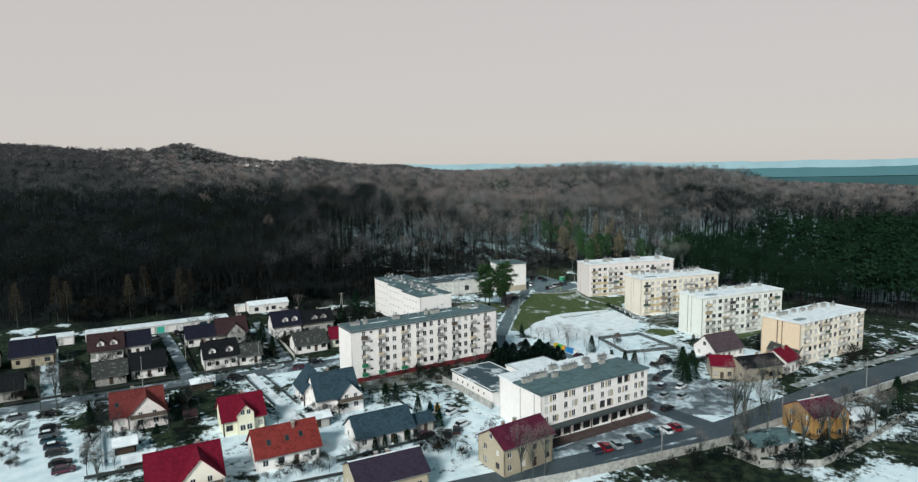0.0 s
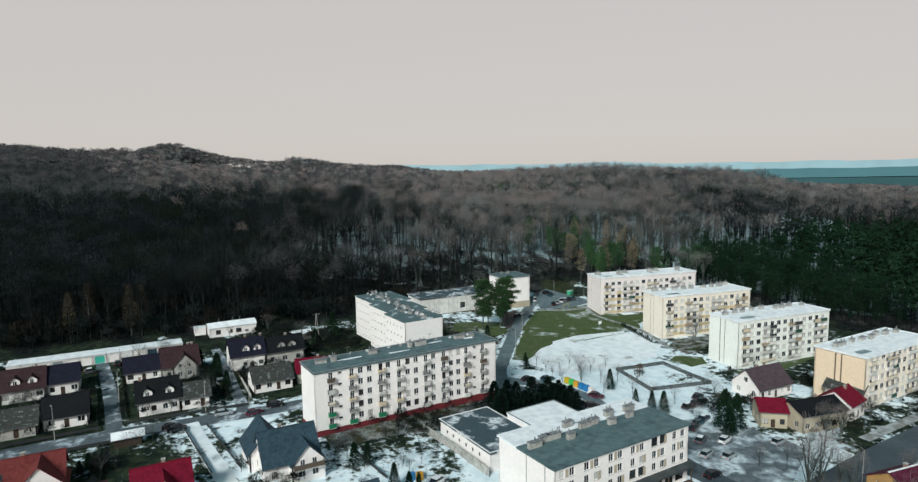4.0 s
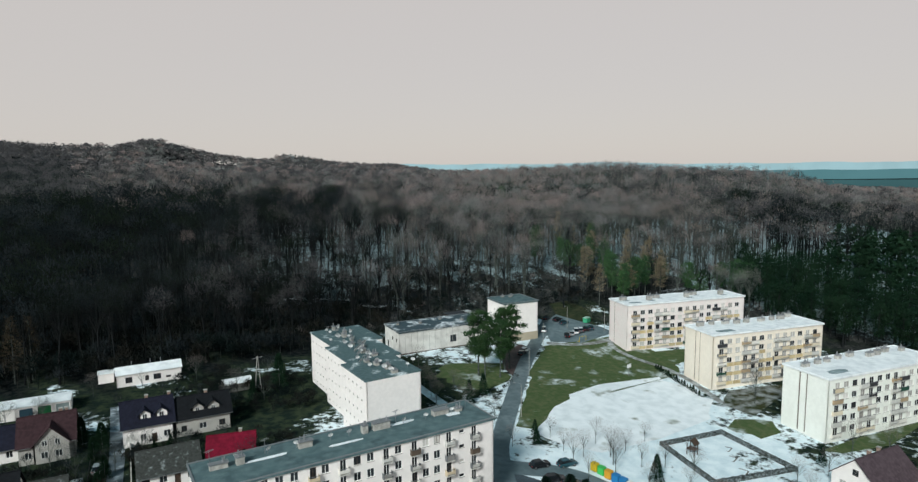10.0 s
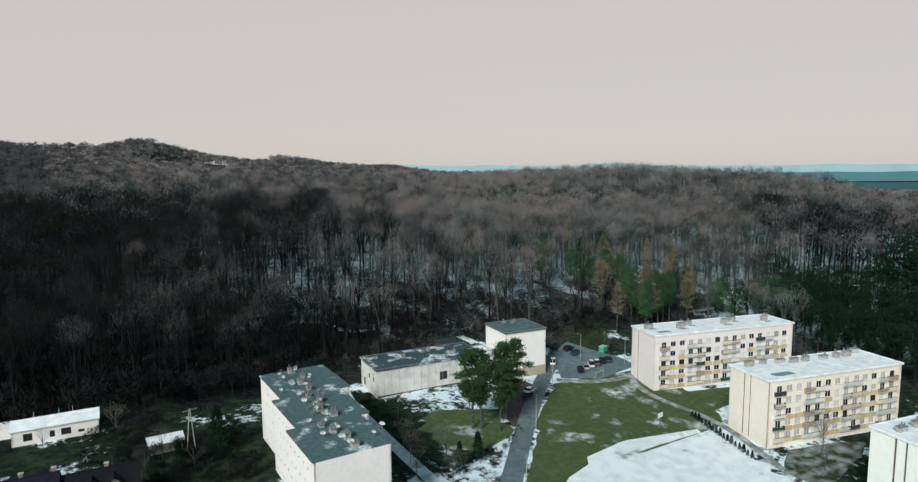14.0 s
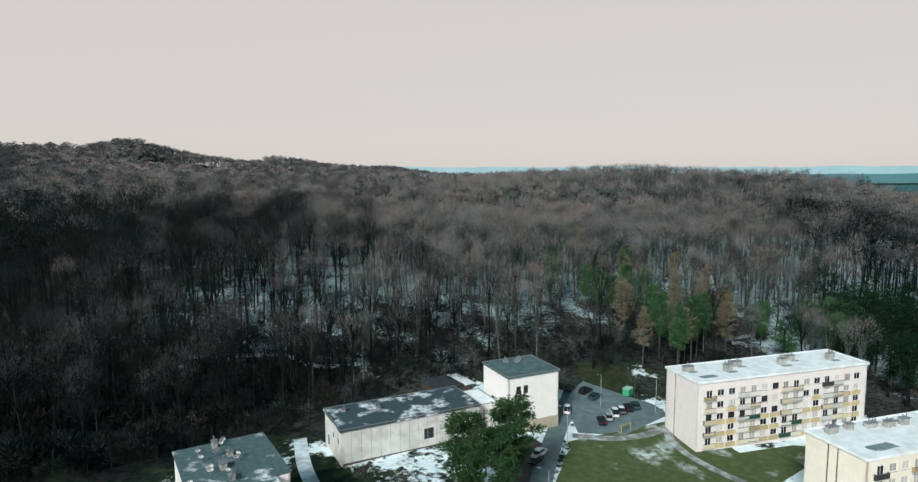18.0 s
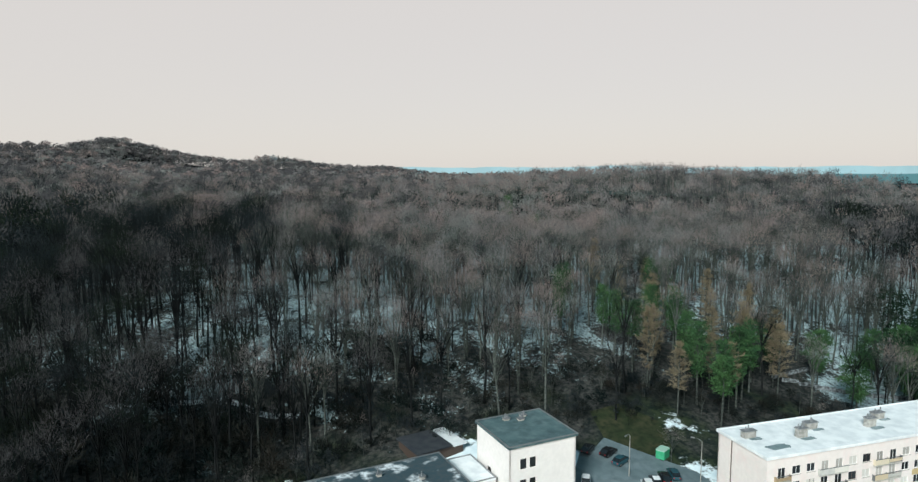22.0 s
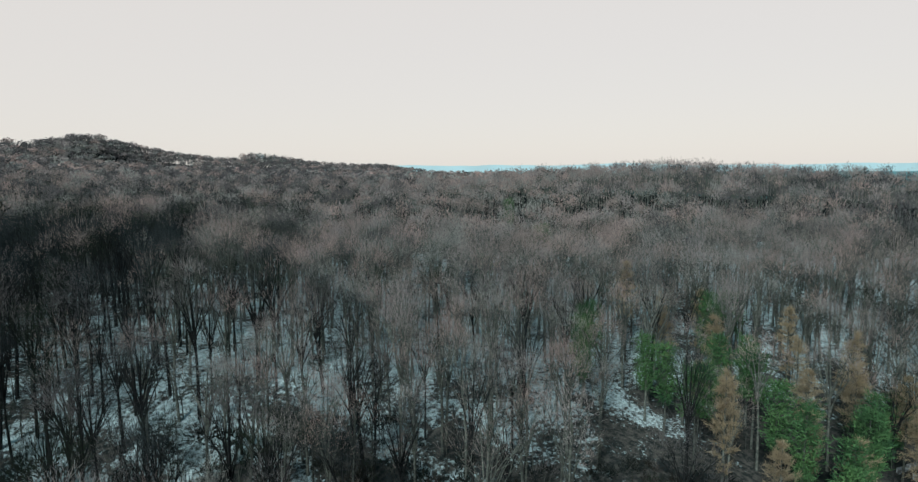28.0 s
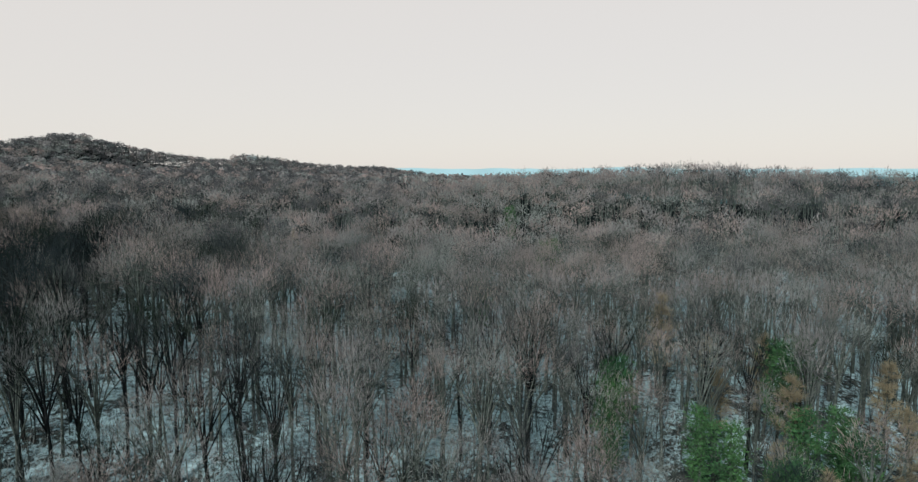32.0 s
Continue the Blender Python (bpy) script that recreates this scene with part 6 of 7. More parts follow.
def slivers(roots, ways, length, width, rng):
    """Thin twig blades, one triangle each."""
    n = len(roots)
    ways = ways / (np.linalg.norm(ways, axis=1, keepdims=True) + 1e-9)
    side = np.cross(ways, rng.normal(size=(n, 3)))
    side /= np.linalg.norm(side, axis=1, keepdims=True) + 1e-9
    v = np.stack([roots - side * width * 0.5, roots + side * width * 0.5, roots + ways * length[:, None]], 1).reshape(-1, 3)
    return v, np.arange(3 * n).reshape(-1, 3)


def bare_tree(seed, limbs, twigs, width, sides=5, spread_=0.19, low=0.42, forks=2, size=0.045):
    """A leafless broad-leaved tree one metre high: a long trunk, limbs rising like a vase, and puffs of fine twigs round their ends: (wood, twigs)."""
    rng = np.random.default_rng(seed)
    lean = rng.normal(0, 0.025, 2)
    knots = [np.array([lean[0] * h + rng.normal(0, 0.006), lean[1] * h + rng.normal(0, 0.006), h]) for h in (0, 0.3, 0.55, 0.84)]
    rad = [0.0125, 0.0095, 0.0065, 0.0025]
    wood = [tube(knots[i], knots[i + 1], rad[i], rad[i + 1], sides) for i in range(3)]
    puffs = [(knots[3], 0.55 * spread_ + 0.03)]
    tall = 0.82 - low
    for k in range(limbs):
        h = low + 0.34 * tall * (k + rng.random()) / limbs
        a = 2.4 * k + rng.random() * 0.9
        out = spread_ * (0.55 + 0.45 * rng.random())
        p = np.array([lean[0] * h, lean[1] * h, h])
        r = np.array([np.cos(a) * out, np.sin(a) * out, 0.90 - 0.55 * tall * (out / spread_) ** 2 * rng.uniform(0.55, 1.1)])
        r[2] = max(r[2], h + 0.08)
        q = p + (r - p) * (0.45, 0.45, 0.55)
        wood.append(tube(p, q, 0.0055, 0.0036, 3))
        wood.append(tube(q, r, 0.0036, 0.0014, 3))
        size_k = spread_ * rng.uniform(0.36, 0.55) + 0.012
        puffs.append((r, size_k))
        for j in range(forks):
            way = rng.normal(0, 1, 3)
            way[2] = abs(way[2]) + 0.4
            e = r + way / np.linalg.norm(way) * size_k * 0.9
            g = q + (r - q) * rng.uniform(0.1, 0.7)
            wood.append(tube(g, e, 0.0024, 0.0008, 3))
    big = np.array([s for _, s in puffs]) ** 2
    pick = rng.choice(len(puffs), twigs, p=big / big.sum())
    mid, rad_k = np.array([c for c, _ in puffs])[pick], np.array([s for _, s in puffs])[pick]
    way = rng.normal(0, 1, (twigs, 3))
    way /= np.linalg.norm(way, axis=1, keepdims=True)
    way[:, 2] = np.where(way[:, 2] < -0.3, -way[:, 2], way[:, 2])
    roots = mid + way * (rad_k * rng.random(twigs) ** 0.5)[:, None] * (1, 1, 1.7)
    return merge(wood), slivers(roots, way + (0, 0, 0.7) + rng.normal(0, 0.3, (twigs, 3)), size * (0.6 + 0.8 * rng.random(twigs)), width, rng)


def conifer(seed, blades, width, base=0.25, reach=0.16, droop=-0.25, top=1.0, power=0.8, tiers=0.16, belly=0.0):
    """A conifer one metre high: (trunk, needles)."""
    rng = np.random.default_rng(seed)
    trunk = merge([tube((0, 0, 0), (0, 0, 0.5), 0.011, 0.007, 5), tube((0, 0, 0.5), (0, 0, 0.97), 0.007, 0.002, 4)])
    h = base + (top - base) * rng.random(blades) ** 0.85
    lobes = 1 + tiers * np.sin(h * 60 + rng.random() * 6)
    r = reach * ((top - h) / (top - base)) ** power * lobes * np.sqrt(rng.random(blades))
    if belly:
        r = r * np.clip((h - base) / (belly * (top - base)), 0.05, 1) ** 0.6
    a = rng.random(blades) * 2 * np.pi
    roots = np.stack([np.cos(a) * r, np.sin(a) * r, h], 1)
    ways = np.stack([np.cos(a), np.sin(a), droop + 0.5 * rng.random(blades)], 1) + rng.normal(0, 0.3, (blades, 3))
    return trunk, slivers(roots, ways, 0.035 + 0.045 * rng.random(blades), width, rng)


def larch_tree(seed, boughs, blades, width, base=0.26, reach=0.17):
    """A bare larch one metre high, its boughs uneven: (trunk, twigs)."""
    rng = np.random.default_rng(seed)
    h = base + (0.97 - base) * rng.random(boughs) ** 0.9
    rise = (h - base) / (0.97 - base)
    far = reach * np.minimum(1.0, 0.35 + 2.2 * rise) * (1.02 - rise) ** 0.6 * rng.uniform(0.5, 1.25, boughs)
    a = rng.random(boughs) * 2 * np.pi
    out = np.stack([np.cos(a), np.sin(a), rng.uniform(0.05, 0.55, boughs)], 1) * far[:, None]
    foot = np.stack([0 * h, 0 * h, h - 0.02], 1)
    wood = [tube((0, 0, 0), (0, 0, 0.5), 0.010, 0.007, 5), tube((0, 0, 0.5), (0, 0, 0.97), 0.007, 0.002, 4)]
    wood += [tube(tuple(f), tuple(f + o), 0.0022, 0.0008, 3) for f, o in zip(foot, out)]
    k = rng.integers(0, boughs, blades)
    roots = foot[k] + out[k] * rng.random(blades)[:, None] ** 0.7 + rng.normal(0, 0.006, (blades, 3))
    ways = out[k] / np.maximum(far[k], 1e-3)[:, None] * 0.7 + rng.normal(0, 0.55, (blades, 3)) + np.array([0, 0, 0.15])
    return merge(wood), slivers(roots, ways, 0.025 + 0.04 * rng.random(blades), width, rng)


def scots_pine(seed, blades, width, clumps=26, reach=0.20, low=0.30, puff=0.042):
    """A tall pine with a bare trunk and a crown of needle clumps: (trunk, needles)."""
    rng = np.random.default_rng(seed)
    wood = [tube((0, 0, 0), (0.01, 0.005, 0.5), 0.014, 0.010, 6), tube((0.01, 0.005, 0.5), (0, 0.01, 0.95), 0.010, 0.003, 5)]
    v, w = [], []
    for k in range(clumps):
        h = low + (0.98 - low) * (k + 0.5) / clumps
        a = 2.4 * k + rng.random()
        r = reach * np.sin(np.pi * min(1, max(0.08, (1.08 - h) / 0.72))) * (0.45 + 0.6 * rng.random())
        c = np.array([np.cos(a) * r, np.sin(a) * r, h])
        wood.append(tube((0, 0, h - 0.05), c, 0.003, 0.0015, 3))
        n = blades // clumps
        roots = c + rng.normal(0, 1, (n, 3)) * (puff, puff, 0.5 * puff)
        v.append(roots)
        w.append((roots - c) * 6 + (0, 0, 0.12) + rng.normal(0, 0.25, (n, 3)))
    roots, ways = np.vstack(v), np.vstack(w)
    return merge(wood), slivers(roots, ways, 0.02 + 0.025 * rng.random(len(roots)), width, rng)


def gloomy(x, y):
    """The share of trees in dark and ivied tones, gloom painted into their colour: high on the western side and along
    the foot of the wood, low on the hill.
    """
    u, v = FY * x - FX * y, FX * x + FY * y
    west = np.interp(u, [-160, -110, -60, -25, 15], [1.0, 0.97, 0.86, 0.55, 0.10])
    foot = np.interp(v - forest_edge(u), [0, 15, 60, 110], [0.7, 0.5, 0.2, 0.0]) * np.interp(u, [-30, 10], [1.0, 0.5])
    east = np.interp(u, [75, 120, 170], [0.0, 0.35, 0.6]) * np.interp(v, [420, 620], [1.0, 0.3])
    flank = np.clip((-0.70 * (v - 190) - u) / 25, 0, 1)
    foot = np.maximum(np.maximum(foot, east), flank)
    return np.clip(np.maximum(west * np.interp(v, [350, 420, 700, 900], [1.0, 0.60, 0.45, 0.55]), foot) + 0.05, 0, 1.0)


def stand(name, kinds, spots, heights, mats, label, category, seed):
    """A far wood as one mesh: a random kind of tree at each spot; of many crown tones the last three are the dark ones."""
    rng = np.random.default_rng(seed)
    tone = rng.integers(1, len(mats), len(spots))
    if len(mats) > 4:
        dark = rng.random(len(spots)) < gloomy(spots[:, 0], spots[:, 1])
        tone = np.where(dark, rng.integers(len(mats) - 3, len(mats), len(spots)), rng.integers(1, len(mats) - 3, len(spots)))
    pick = rng.integers(0, len(kinds), len(spots))
    V, T, S, n = [], [], [], 0
    for k, (wood, leaf) in enumerate(kinds):
        mine = np.where(pick == k)[0]
        if not len(mine):
            continue
        base = np.vstack([wood[0], leaf[0]])
        tris = np.vstack([wood[1], leaf[1] + len(wood[0])])
        is_leaf = np.r_[np.zeros(len(wood[1]), int), np.ones(len(leaf[1]), int)]
        turn = rng.random(len(mine)) * 2 * np.pi
        hh = heights[mine]
        wide = hh * (0.85 + 0.4 * rng.random(len(mine)))
        c, s = np.cos(turn) * wide, np.sin(turn) * wide
        v = np.empty((len(mine), len(base), 3), np.float32)
        v[:, :, 0] = spots[mine, 0, None] + base[None, :, 0] * c[:, None] - base[None, :, 1] * s[:, None]
        v[:, :, 1] = spots[mine, 1, None] + base[None, :, 0] * s[:, None] + base[None, :, 1] * c[:, None]
        v[:, :, 2] = spots[mine, 2, None] - 0.2 + base[None, :, 2] * hh[:, None]
        V.append(v.reshape(-1, 3))
        T.append((tris[None] + (np.arange(len(mine)) * len(base))[:, None, None] + n).reshape(-1, 3))
        S.append((is_leaf[None] * tone[mine][:, None]).ravel())
        n += len(mine) * len(base)
    ob = new(name, tri_mesh(name, np.vstack(V), np.vstack(T), mats, np.concatenate(S)))
    return tagged(ob, label, category, kind="stuff")


def scatter(u0, u1, v0, v1, gap, seed, keep):
    """Uneven spots on the land, one to a cell of that size."""
    rng = np.random.default_rng(seed)
    U, V = np.meshgrid(np.arange(u0, u1, gap), np.arange(v0, v1, gap))
    u = U.ravel() + rng.uniform(-0.48, 0.48, U.size) * gap
    v = V.ravel() + rng.uniform(-0.48, 0.48, U.size) * gap
    ok = keep(u, v) & (rng.random(U.size) > 0.08)
    x, y = xy(u[ok], v[ok])
    return np.stack([x, y, land(x, y)], 1), u[ok], v[ok]


def in_pines(u, v):
    """The evergreen part of the wood."""
    return (u > 116 + 0.32 * np.maximum(0, 330 - v)) & (v < 338 + 0.3 * (u - 116)) | (u > 126) & (v < 358) | (u > 185) & (v < 385)


def in_larches(u, v):
    return (u > 42 + 0.1 * (v - 322)) & (u < 92) & (v > 320) & (v < 352 + 0.25 * (u - 40))


def in_view(u, v):
    return np.abs(u) < 0.78 * v + 15


NEAR_V, MID_V = 435, 620
near_kinds = [bare_tree(10 + i, 9, 620, 0.0019, 4, spread_=0.13 + 0.022 * (i % 4), low=0.36 + 0.05 * (i % 3), forks=2, size=0.046) for i in range(6)]
mid_kinds = [bare_tree(30 + i, 5, 130, 0.0125, 3, spread_=0.15 + 0.018 * i, low=0.46, forks=0, size=0.050) for i in range(5)]


def domed(mids, radii, n, length, width, rng, loose=0.35):
    """Blades lying on rounded puffs, so that a far crown shades like a soft dome."""
    mids, radii = np.array(mids, float), np.array(radii, float)
    pick = rng.choice(len(mids), n, p=radii ** 2 / (radii ** 2).sum())
    out = rng.normal(0, 1, (n, 3))
    out /= np.linalg.norm(out, axis=1, keepdims=True)
    out[:, 2] = np.where(out[:, 2] < -0.35, -out[:, 2], out[:, 2])
    roots = mids[pick] + out * (radii[pick] * (0.75 + 0.3 * rng.random(n)))[:, None]
    face = out + rng.normal(0, loose, (n, 3))
    way = np.cross(face, rng.normal(size=(n, 3)))
    way /= np.linalg.norm(way, axis=1, keepdims=True) + 1e-9
    side = np.cross(face, way)
    side /= np.linalg.norm(side, axis=1, keepdims=True) + 1e-9
    size = (0.6 + 0.8 * rng.random(n))[:, None]
    v = np.stack([roots - side * width * 0.5 * size - way * length * 0.5 * size, roots + side * width * 0.5 * size - way * length * 0.5 * size, roots + way * length * 0.5 * size], 1).reshape(-1, 3)
    return v, np.arange(3 * n).reshape(-1, 3)


def far_crown(seed, n=76):
    """A rounded distant crown of a few puffs on a trunk."""
    rng = np.random.default_rng(seed)
    wood = merge([tube((0, 0, 0), (0, 0, 0.7), 0.012, 0.006, 3)])
    mids = [(0, 0, 0.80)] + [(0.15 * np.cos(a), 0.15 * np.sin(a), 0.70 + 0.05 * rng.random()) for a in rng.random() * 6 + np.arange(4) * 1.6] + [(0.13 * np.cos(a), 0.13 * np.sin(a), 0.40 + 0.14 * rng.random()) for a in rng.random() * 6 + np.arange(3) * 2.1]
    return wood, domed(mids, [0.14] * 5 + [0.12] * 3, n, 0.085, 0.062, rng)


def far_pine(seed, n=110):
    """A distant pine: a dome of needles, broad below and rounded on top."""
    rng = np.random.default_rng(seed)
    wood = merge([tube((0, 0, 0), (0, 0, 0.8), 0.012, 0.004, 3)])
    mids = [(0, 0, 0.92), (0.03, 0.02, 0.83)] + [(0.09 * np.cos(a), 0.09 * np.sin(a), 0.70 + 0.06 * rng.random()) for a in rng.random() * 6 + np.arange(3) * 2.1] + [(0.11 * np.cos(a), 0.11 * np.sin(a), 0.50 + 0.1 * rng.random()) for a in rng.random() * 6 + np.arange(4) * 1.6]
    return wood, domed(mids, [0.06, 0.09] + [0.085] * 3 + [0.085] * 4, n, 0.07, 0.045, rng, 0.6)


far_kinds = [far_crown(70 + i) for i in range(4)]


def leafy(u, v):
    return in_view(u, v) & (v > forest_edge(u)) & ~in_pines(u, v) & ~(in_larches(u, v) & (np.sin(u * 1.7 + v * 2.3) > -0.8)) & ~(np.hypot(u - 108, v - 338) < 13)


# the trees that the flight passes closest to stand one by one
def single_tree(kind, name, m_crown, label, category, group, m_trunk=None):
    wood, leaf = kind
    t = new(name)
    tagged(t, label, category, group)
    for part_name, (v, tri), m in (("trunk", wood, m_trunk or m_bark), ("crown", leaf, m_crown)):
        ob = new(part_name, tri_mesh(part_name, v, tri, [m]))
        ob.parent = t
    return t


def plant(models, spots, heights, seed):
    """Copies of model trees at the spots; the models themselves take the first ones."""
    rng = np.random.default_rng(seed)
    for i, (p, h) in enumerate(zip(spots, heights)):
        m = pose(p[0], p[1], p[2] - 0.15, 0, 0, rng.uniform(0, 360))
        ob = models[i % len(models)] if i < len(models) else copy_thing(models[i % len(models)], m)
        ob.matrix_basis = m @ Matrix.Diagonal((h, h, h, 1))


rng = np.random.default_rng(5)
spots, su, sv = scatter(-180, 190, 215, NEAR_V, 6.0, 1, leafy)
close = np.where((np.abs(su - 15) < 95) & (sv < forest_edge(su) + 90))[0]
order = close[np.argsort(np.hypot(su[close] - 10, sv[close] - 270))][:280]
mask = np.zeros(len(spots), bool)
mask[order] = True
high = rng.uniform(19, 27, len(spots))
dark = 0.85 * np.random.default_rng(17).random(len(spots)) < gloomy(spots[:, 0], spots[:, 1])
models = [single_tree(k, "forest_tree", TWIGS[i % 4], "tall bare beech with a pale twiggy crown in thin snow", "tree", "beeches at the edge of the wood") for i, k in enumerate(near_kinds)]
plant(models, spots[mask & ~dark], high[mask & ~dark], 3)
# darkened twigs and bark: the gloom sits in these trees' colours
models = [single_tree(k, "forest_tree", (m_twig_dusk, m_twig_dark, m_twig_dim_ivy)[i % 3], "tall bare dark-twigged tree above dense brush", "tree", "dark trees at the edge of the wood", m_pine_and_dim_bark) for i, k in enumerate(near_kinds)]
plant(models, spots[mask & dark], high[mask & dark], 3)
wide_off = ~mask & ((su < -105) | (su > 150))
stand("flank_wood", mid_kinds, spots[wide_off], high[wide_off], [m_pine_and_dim_bark, m_twig_dusk, m_twig_brown, m_twig_dusk, m_twig_dark, m_twig_black, m_twig_dim_ivy], "bare winter beech wood beside the valley", "wood", 24)
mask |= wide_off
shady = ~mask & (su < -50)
# dark bark and crown tones stand for the dimness of the west side
stand("shady_wood", near_kinds, spots[shady], high[shady], [m_pine_and_dim_bark, *TWIGS[:4], m_twig_dark, m_twig_black, m_twig_dim_ivy], "dark bare wood on the shady side of the valley", "wood", 44)
mask |= shady
stand("near_wood", near_kinds, spots[~mask], high[~mask], [m_bark, *TWIGS[:4], m_twig_dusk, m_twig_dark, m_twig_dim_ivy], "bare winter beech wood over thin snow", "wood", 4)
spots, su, sv = scatter(-520, 520, NEAR_V, MID_V, 7.0, 2, leafy)
stand("middle_wood", mid_kinds, spots, rng.uniform(15, 21, len(spots)), [m_bark, *TWIGS[:4], m_twig_dusk, m_twig_dusk, m_twig_dark], "bare brown winter wood on the slope", "wood", 5)
spots, su, sv = scatter(-900, 800, MID_V, 1250, 11.6, 3, leafy)
# dusky tones instead of dark ones: low contrast, haze put into the crowns
stand("far_wood", far_kinds, spots, rng.uniform(16, 21, len(spots)), [m_bark, *TWIGS[:4], m_twig_dusk, m_twig_dusk, m_twig_dusk], "bare brown wood on the far hills", "wood", 6)
spots, su, sv = scatter(-540, -330, 860, 1010, 7.0, 33, leafy)
# paler, greyer crowns: distance haze is mixed into their tones
stand("hump_wood", far_kinds, spots, rng.uniform(14, 18, len(spots)), [m_bark, m_twig_grey, m_twig_dusk, m_twig], "bare wood crowning the highest hill", "wood", 34)
side = lambda u, v: leafy(u, v) & (np.abs(u) > 170) & (v < NEAR_V)
spots, su, sv = scatter(-420, 420, 150, NEAR_V, 6.8, 7, side)
stand("side_wood", mid_kinds, spots, rng.uniform(17, 24, len(spots)), [m_pine_and_dim_bark, m_twig_dusk, m_twig_brown, m_twig_dusk, m_twig_dark, m_twig_black, m_twig_dim_ivy], "bare winter wood beside the estate", "wood", 8)

pine_near = [scots_pine(90 + i, 900, 0.017, 24, 0.17, 0.3, 0.04) for i in range(4)]
pine_far = [far_pine(95 + i) for i in range(4)]
evergreen = lambda u, v: in_view(u, v) & (v > forest_edge(u)) & in_pines(u, v)
spots, su, sv = scatter(80, 420, 150, 460, 5.2, 9, evergreen)
near = np.hypot(su - 60, sv - 300) < 115
stand("pine_wood", pine_near, spots[near], rng.uniform(13, 19, near.sum()), [m_pine_and_dim_bark, m_needle], "dark green pine wood behind the apartment blocks", "wood", 10)
stand("far_pine_wood", pine_far, spots[~near], rng.uniform(16, 22, (~near).sum()), [m_pine_and_dim_bark, m_needle], "dark green pine wood by the road", "wood", 11)
green_kinds = [scots_pine(130, 2300, 0.010, 24, 0.10, 0.34, 0.036), scots_pine(131, 2300, 0.010, 18, 0.12, 0.52, 0.036), scots_pine(132, 2300, 0.010, 26, 0.09, 0.38, 0.034)]
larch_kinds = [larch_tree(110 + i, 62 + 10 * i, 2800, 0.0036, 0.24 + 0.06 * i, 0.165 + 0.015 * i) for i in range(4)]
LARCH_SPOTS = [(236.3, 293.2), (241.8, 274.6), (208.3, 254.4), (220.6, 251.0), (208.7, 264.1), (215.4, 269.0), (228.6, 283.0), (233.4, 267.0), (246.6, 280.0), (232.4, 300.4), (225.6, 292.6),
               (238.0, 261.6), (226.0, 261.0), (247.4, 267.6), (236.0, 249.8), (243.0, 256.0), (219.0, 278.0), (190.9, 415.0), (229.6, 308.0)]
PINE_SPOTS = [(202.8, 290.3), (205.8, 293.2), (212.3, 284.1), (213.4, 280.4), (226.7, 272.6), (222.4, 276.8), (217.1, 249.8), (213.6, 247.2), (224.4, 252.0), (216.3, 347.9), (240.8, 289.9), (221.0, 264.0), (231.2, 277.4),
              (228.8, 254.0), (216.6, 256.4), (234.6, 256.4), (211.2, 271.6), (232.6, 287.6), (263.9, 411.3), (241.9, 358.4)]
BROAD_SPOTS = [(254.0, 251.6), (267.4, 246.0), (271.6, 241.0), (246.8, 259.6), (262.0, 234.2), (274.0, 238.0), (247.6, 238.4)]


def rooted(spots):
    p = np.array(spots)
    return np.column_stack([p, land(p[:, 0], p[:, 1])])


rng = np.random.default_rng(6)
models = [single_tree(k, "larch", m_larch, "tall tan-brown winter larch with fine twigs", "tree", "larches in the wood") for k in larch_kinds]
plant(models, rooted(LARCH_SPOTS), rng.uniform(15, 21.5, len(LARCH_SPOTS)), 13)
models = [single_tree(k, "pine", m_needle_bright, "green pine among the larches", "tree", "pines among the larches") for k in green_kinds]
plant(models, rooted(PINE_SPOTS), rng.uniform(16, 20.5, len(PINE_SPOTS)), 14)
models = [single_tree(scots_pine(135, 3200, 0.015, 30), "pine", m_needle_bright, "broad green pine in the snowy clearing", "tree", "pines of the clearing")]
plant(models, rooted(BROAD_SPOTS), rng.uniform(13.5, 17, len(BROAD_SPOTS)), 15)

# frosted trees on the castle-like knoll, dark firs beside them, one fir on the great hump
rng = np.random.default_rng(26)
ku, kv = rng.uniform(-272, -222, 22), rng.uniform(1030, 1062, 22)
kx, ky = xy(ku, kv)
stand("hilltop_trees", [bare_tree(60 + i, 5, 160, 0.02, 3, spread_=0.2, low=0.3, forks=0, size=0.08) for i in range(3)], np.column_stack([kx, ky, land(kx, ky)]), rng.uniform(11, 18, 22), [m_bark, m_twig_frost, m_twig_grey], "pale frosted trees on a hilltop", "wood", 27)
ku, kv = np.r_[rng.uniform(-238, -190, 16), -385.0], np.r_[rng.uniform(1032, 1062, 16), 1020.0]
kx, ky = xy(ku, kv)
stand("hilltop_firs", [conifer(64, 90, 0.05, 0.08, 0.2)], np.column_stack([kx, ky, land(kx, ky)]), rng.uniform(13, 19, 17), [m_pine_and_dim_bark, m_needle], "dark pointed firs on a hilltop", "wood", 28)

# undergrowth along the foot of the wood
bush_kinds = [bare_tree(140 + i, 4, 150, 0.042, 3, spread_=0.40, low=0.16, forks=0, size=0.16) for i in range(4)]
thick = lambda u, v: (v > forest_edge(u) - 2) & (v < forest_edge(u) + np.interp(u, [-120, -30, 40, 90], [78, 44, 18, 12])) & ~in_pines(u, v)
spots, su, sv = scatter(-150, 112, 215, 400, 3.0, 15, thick)
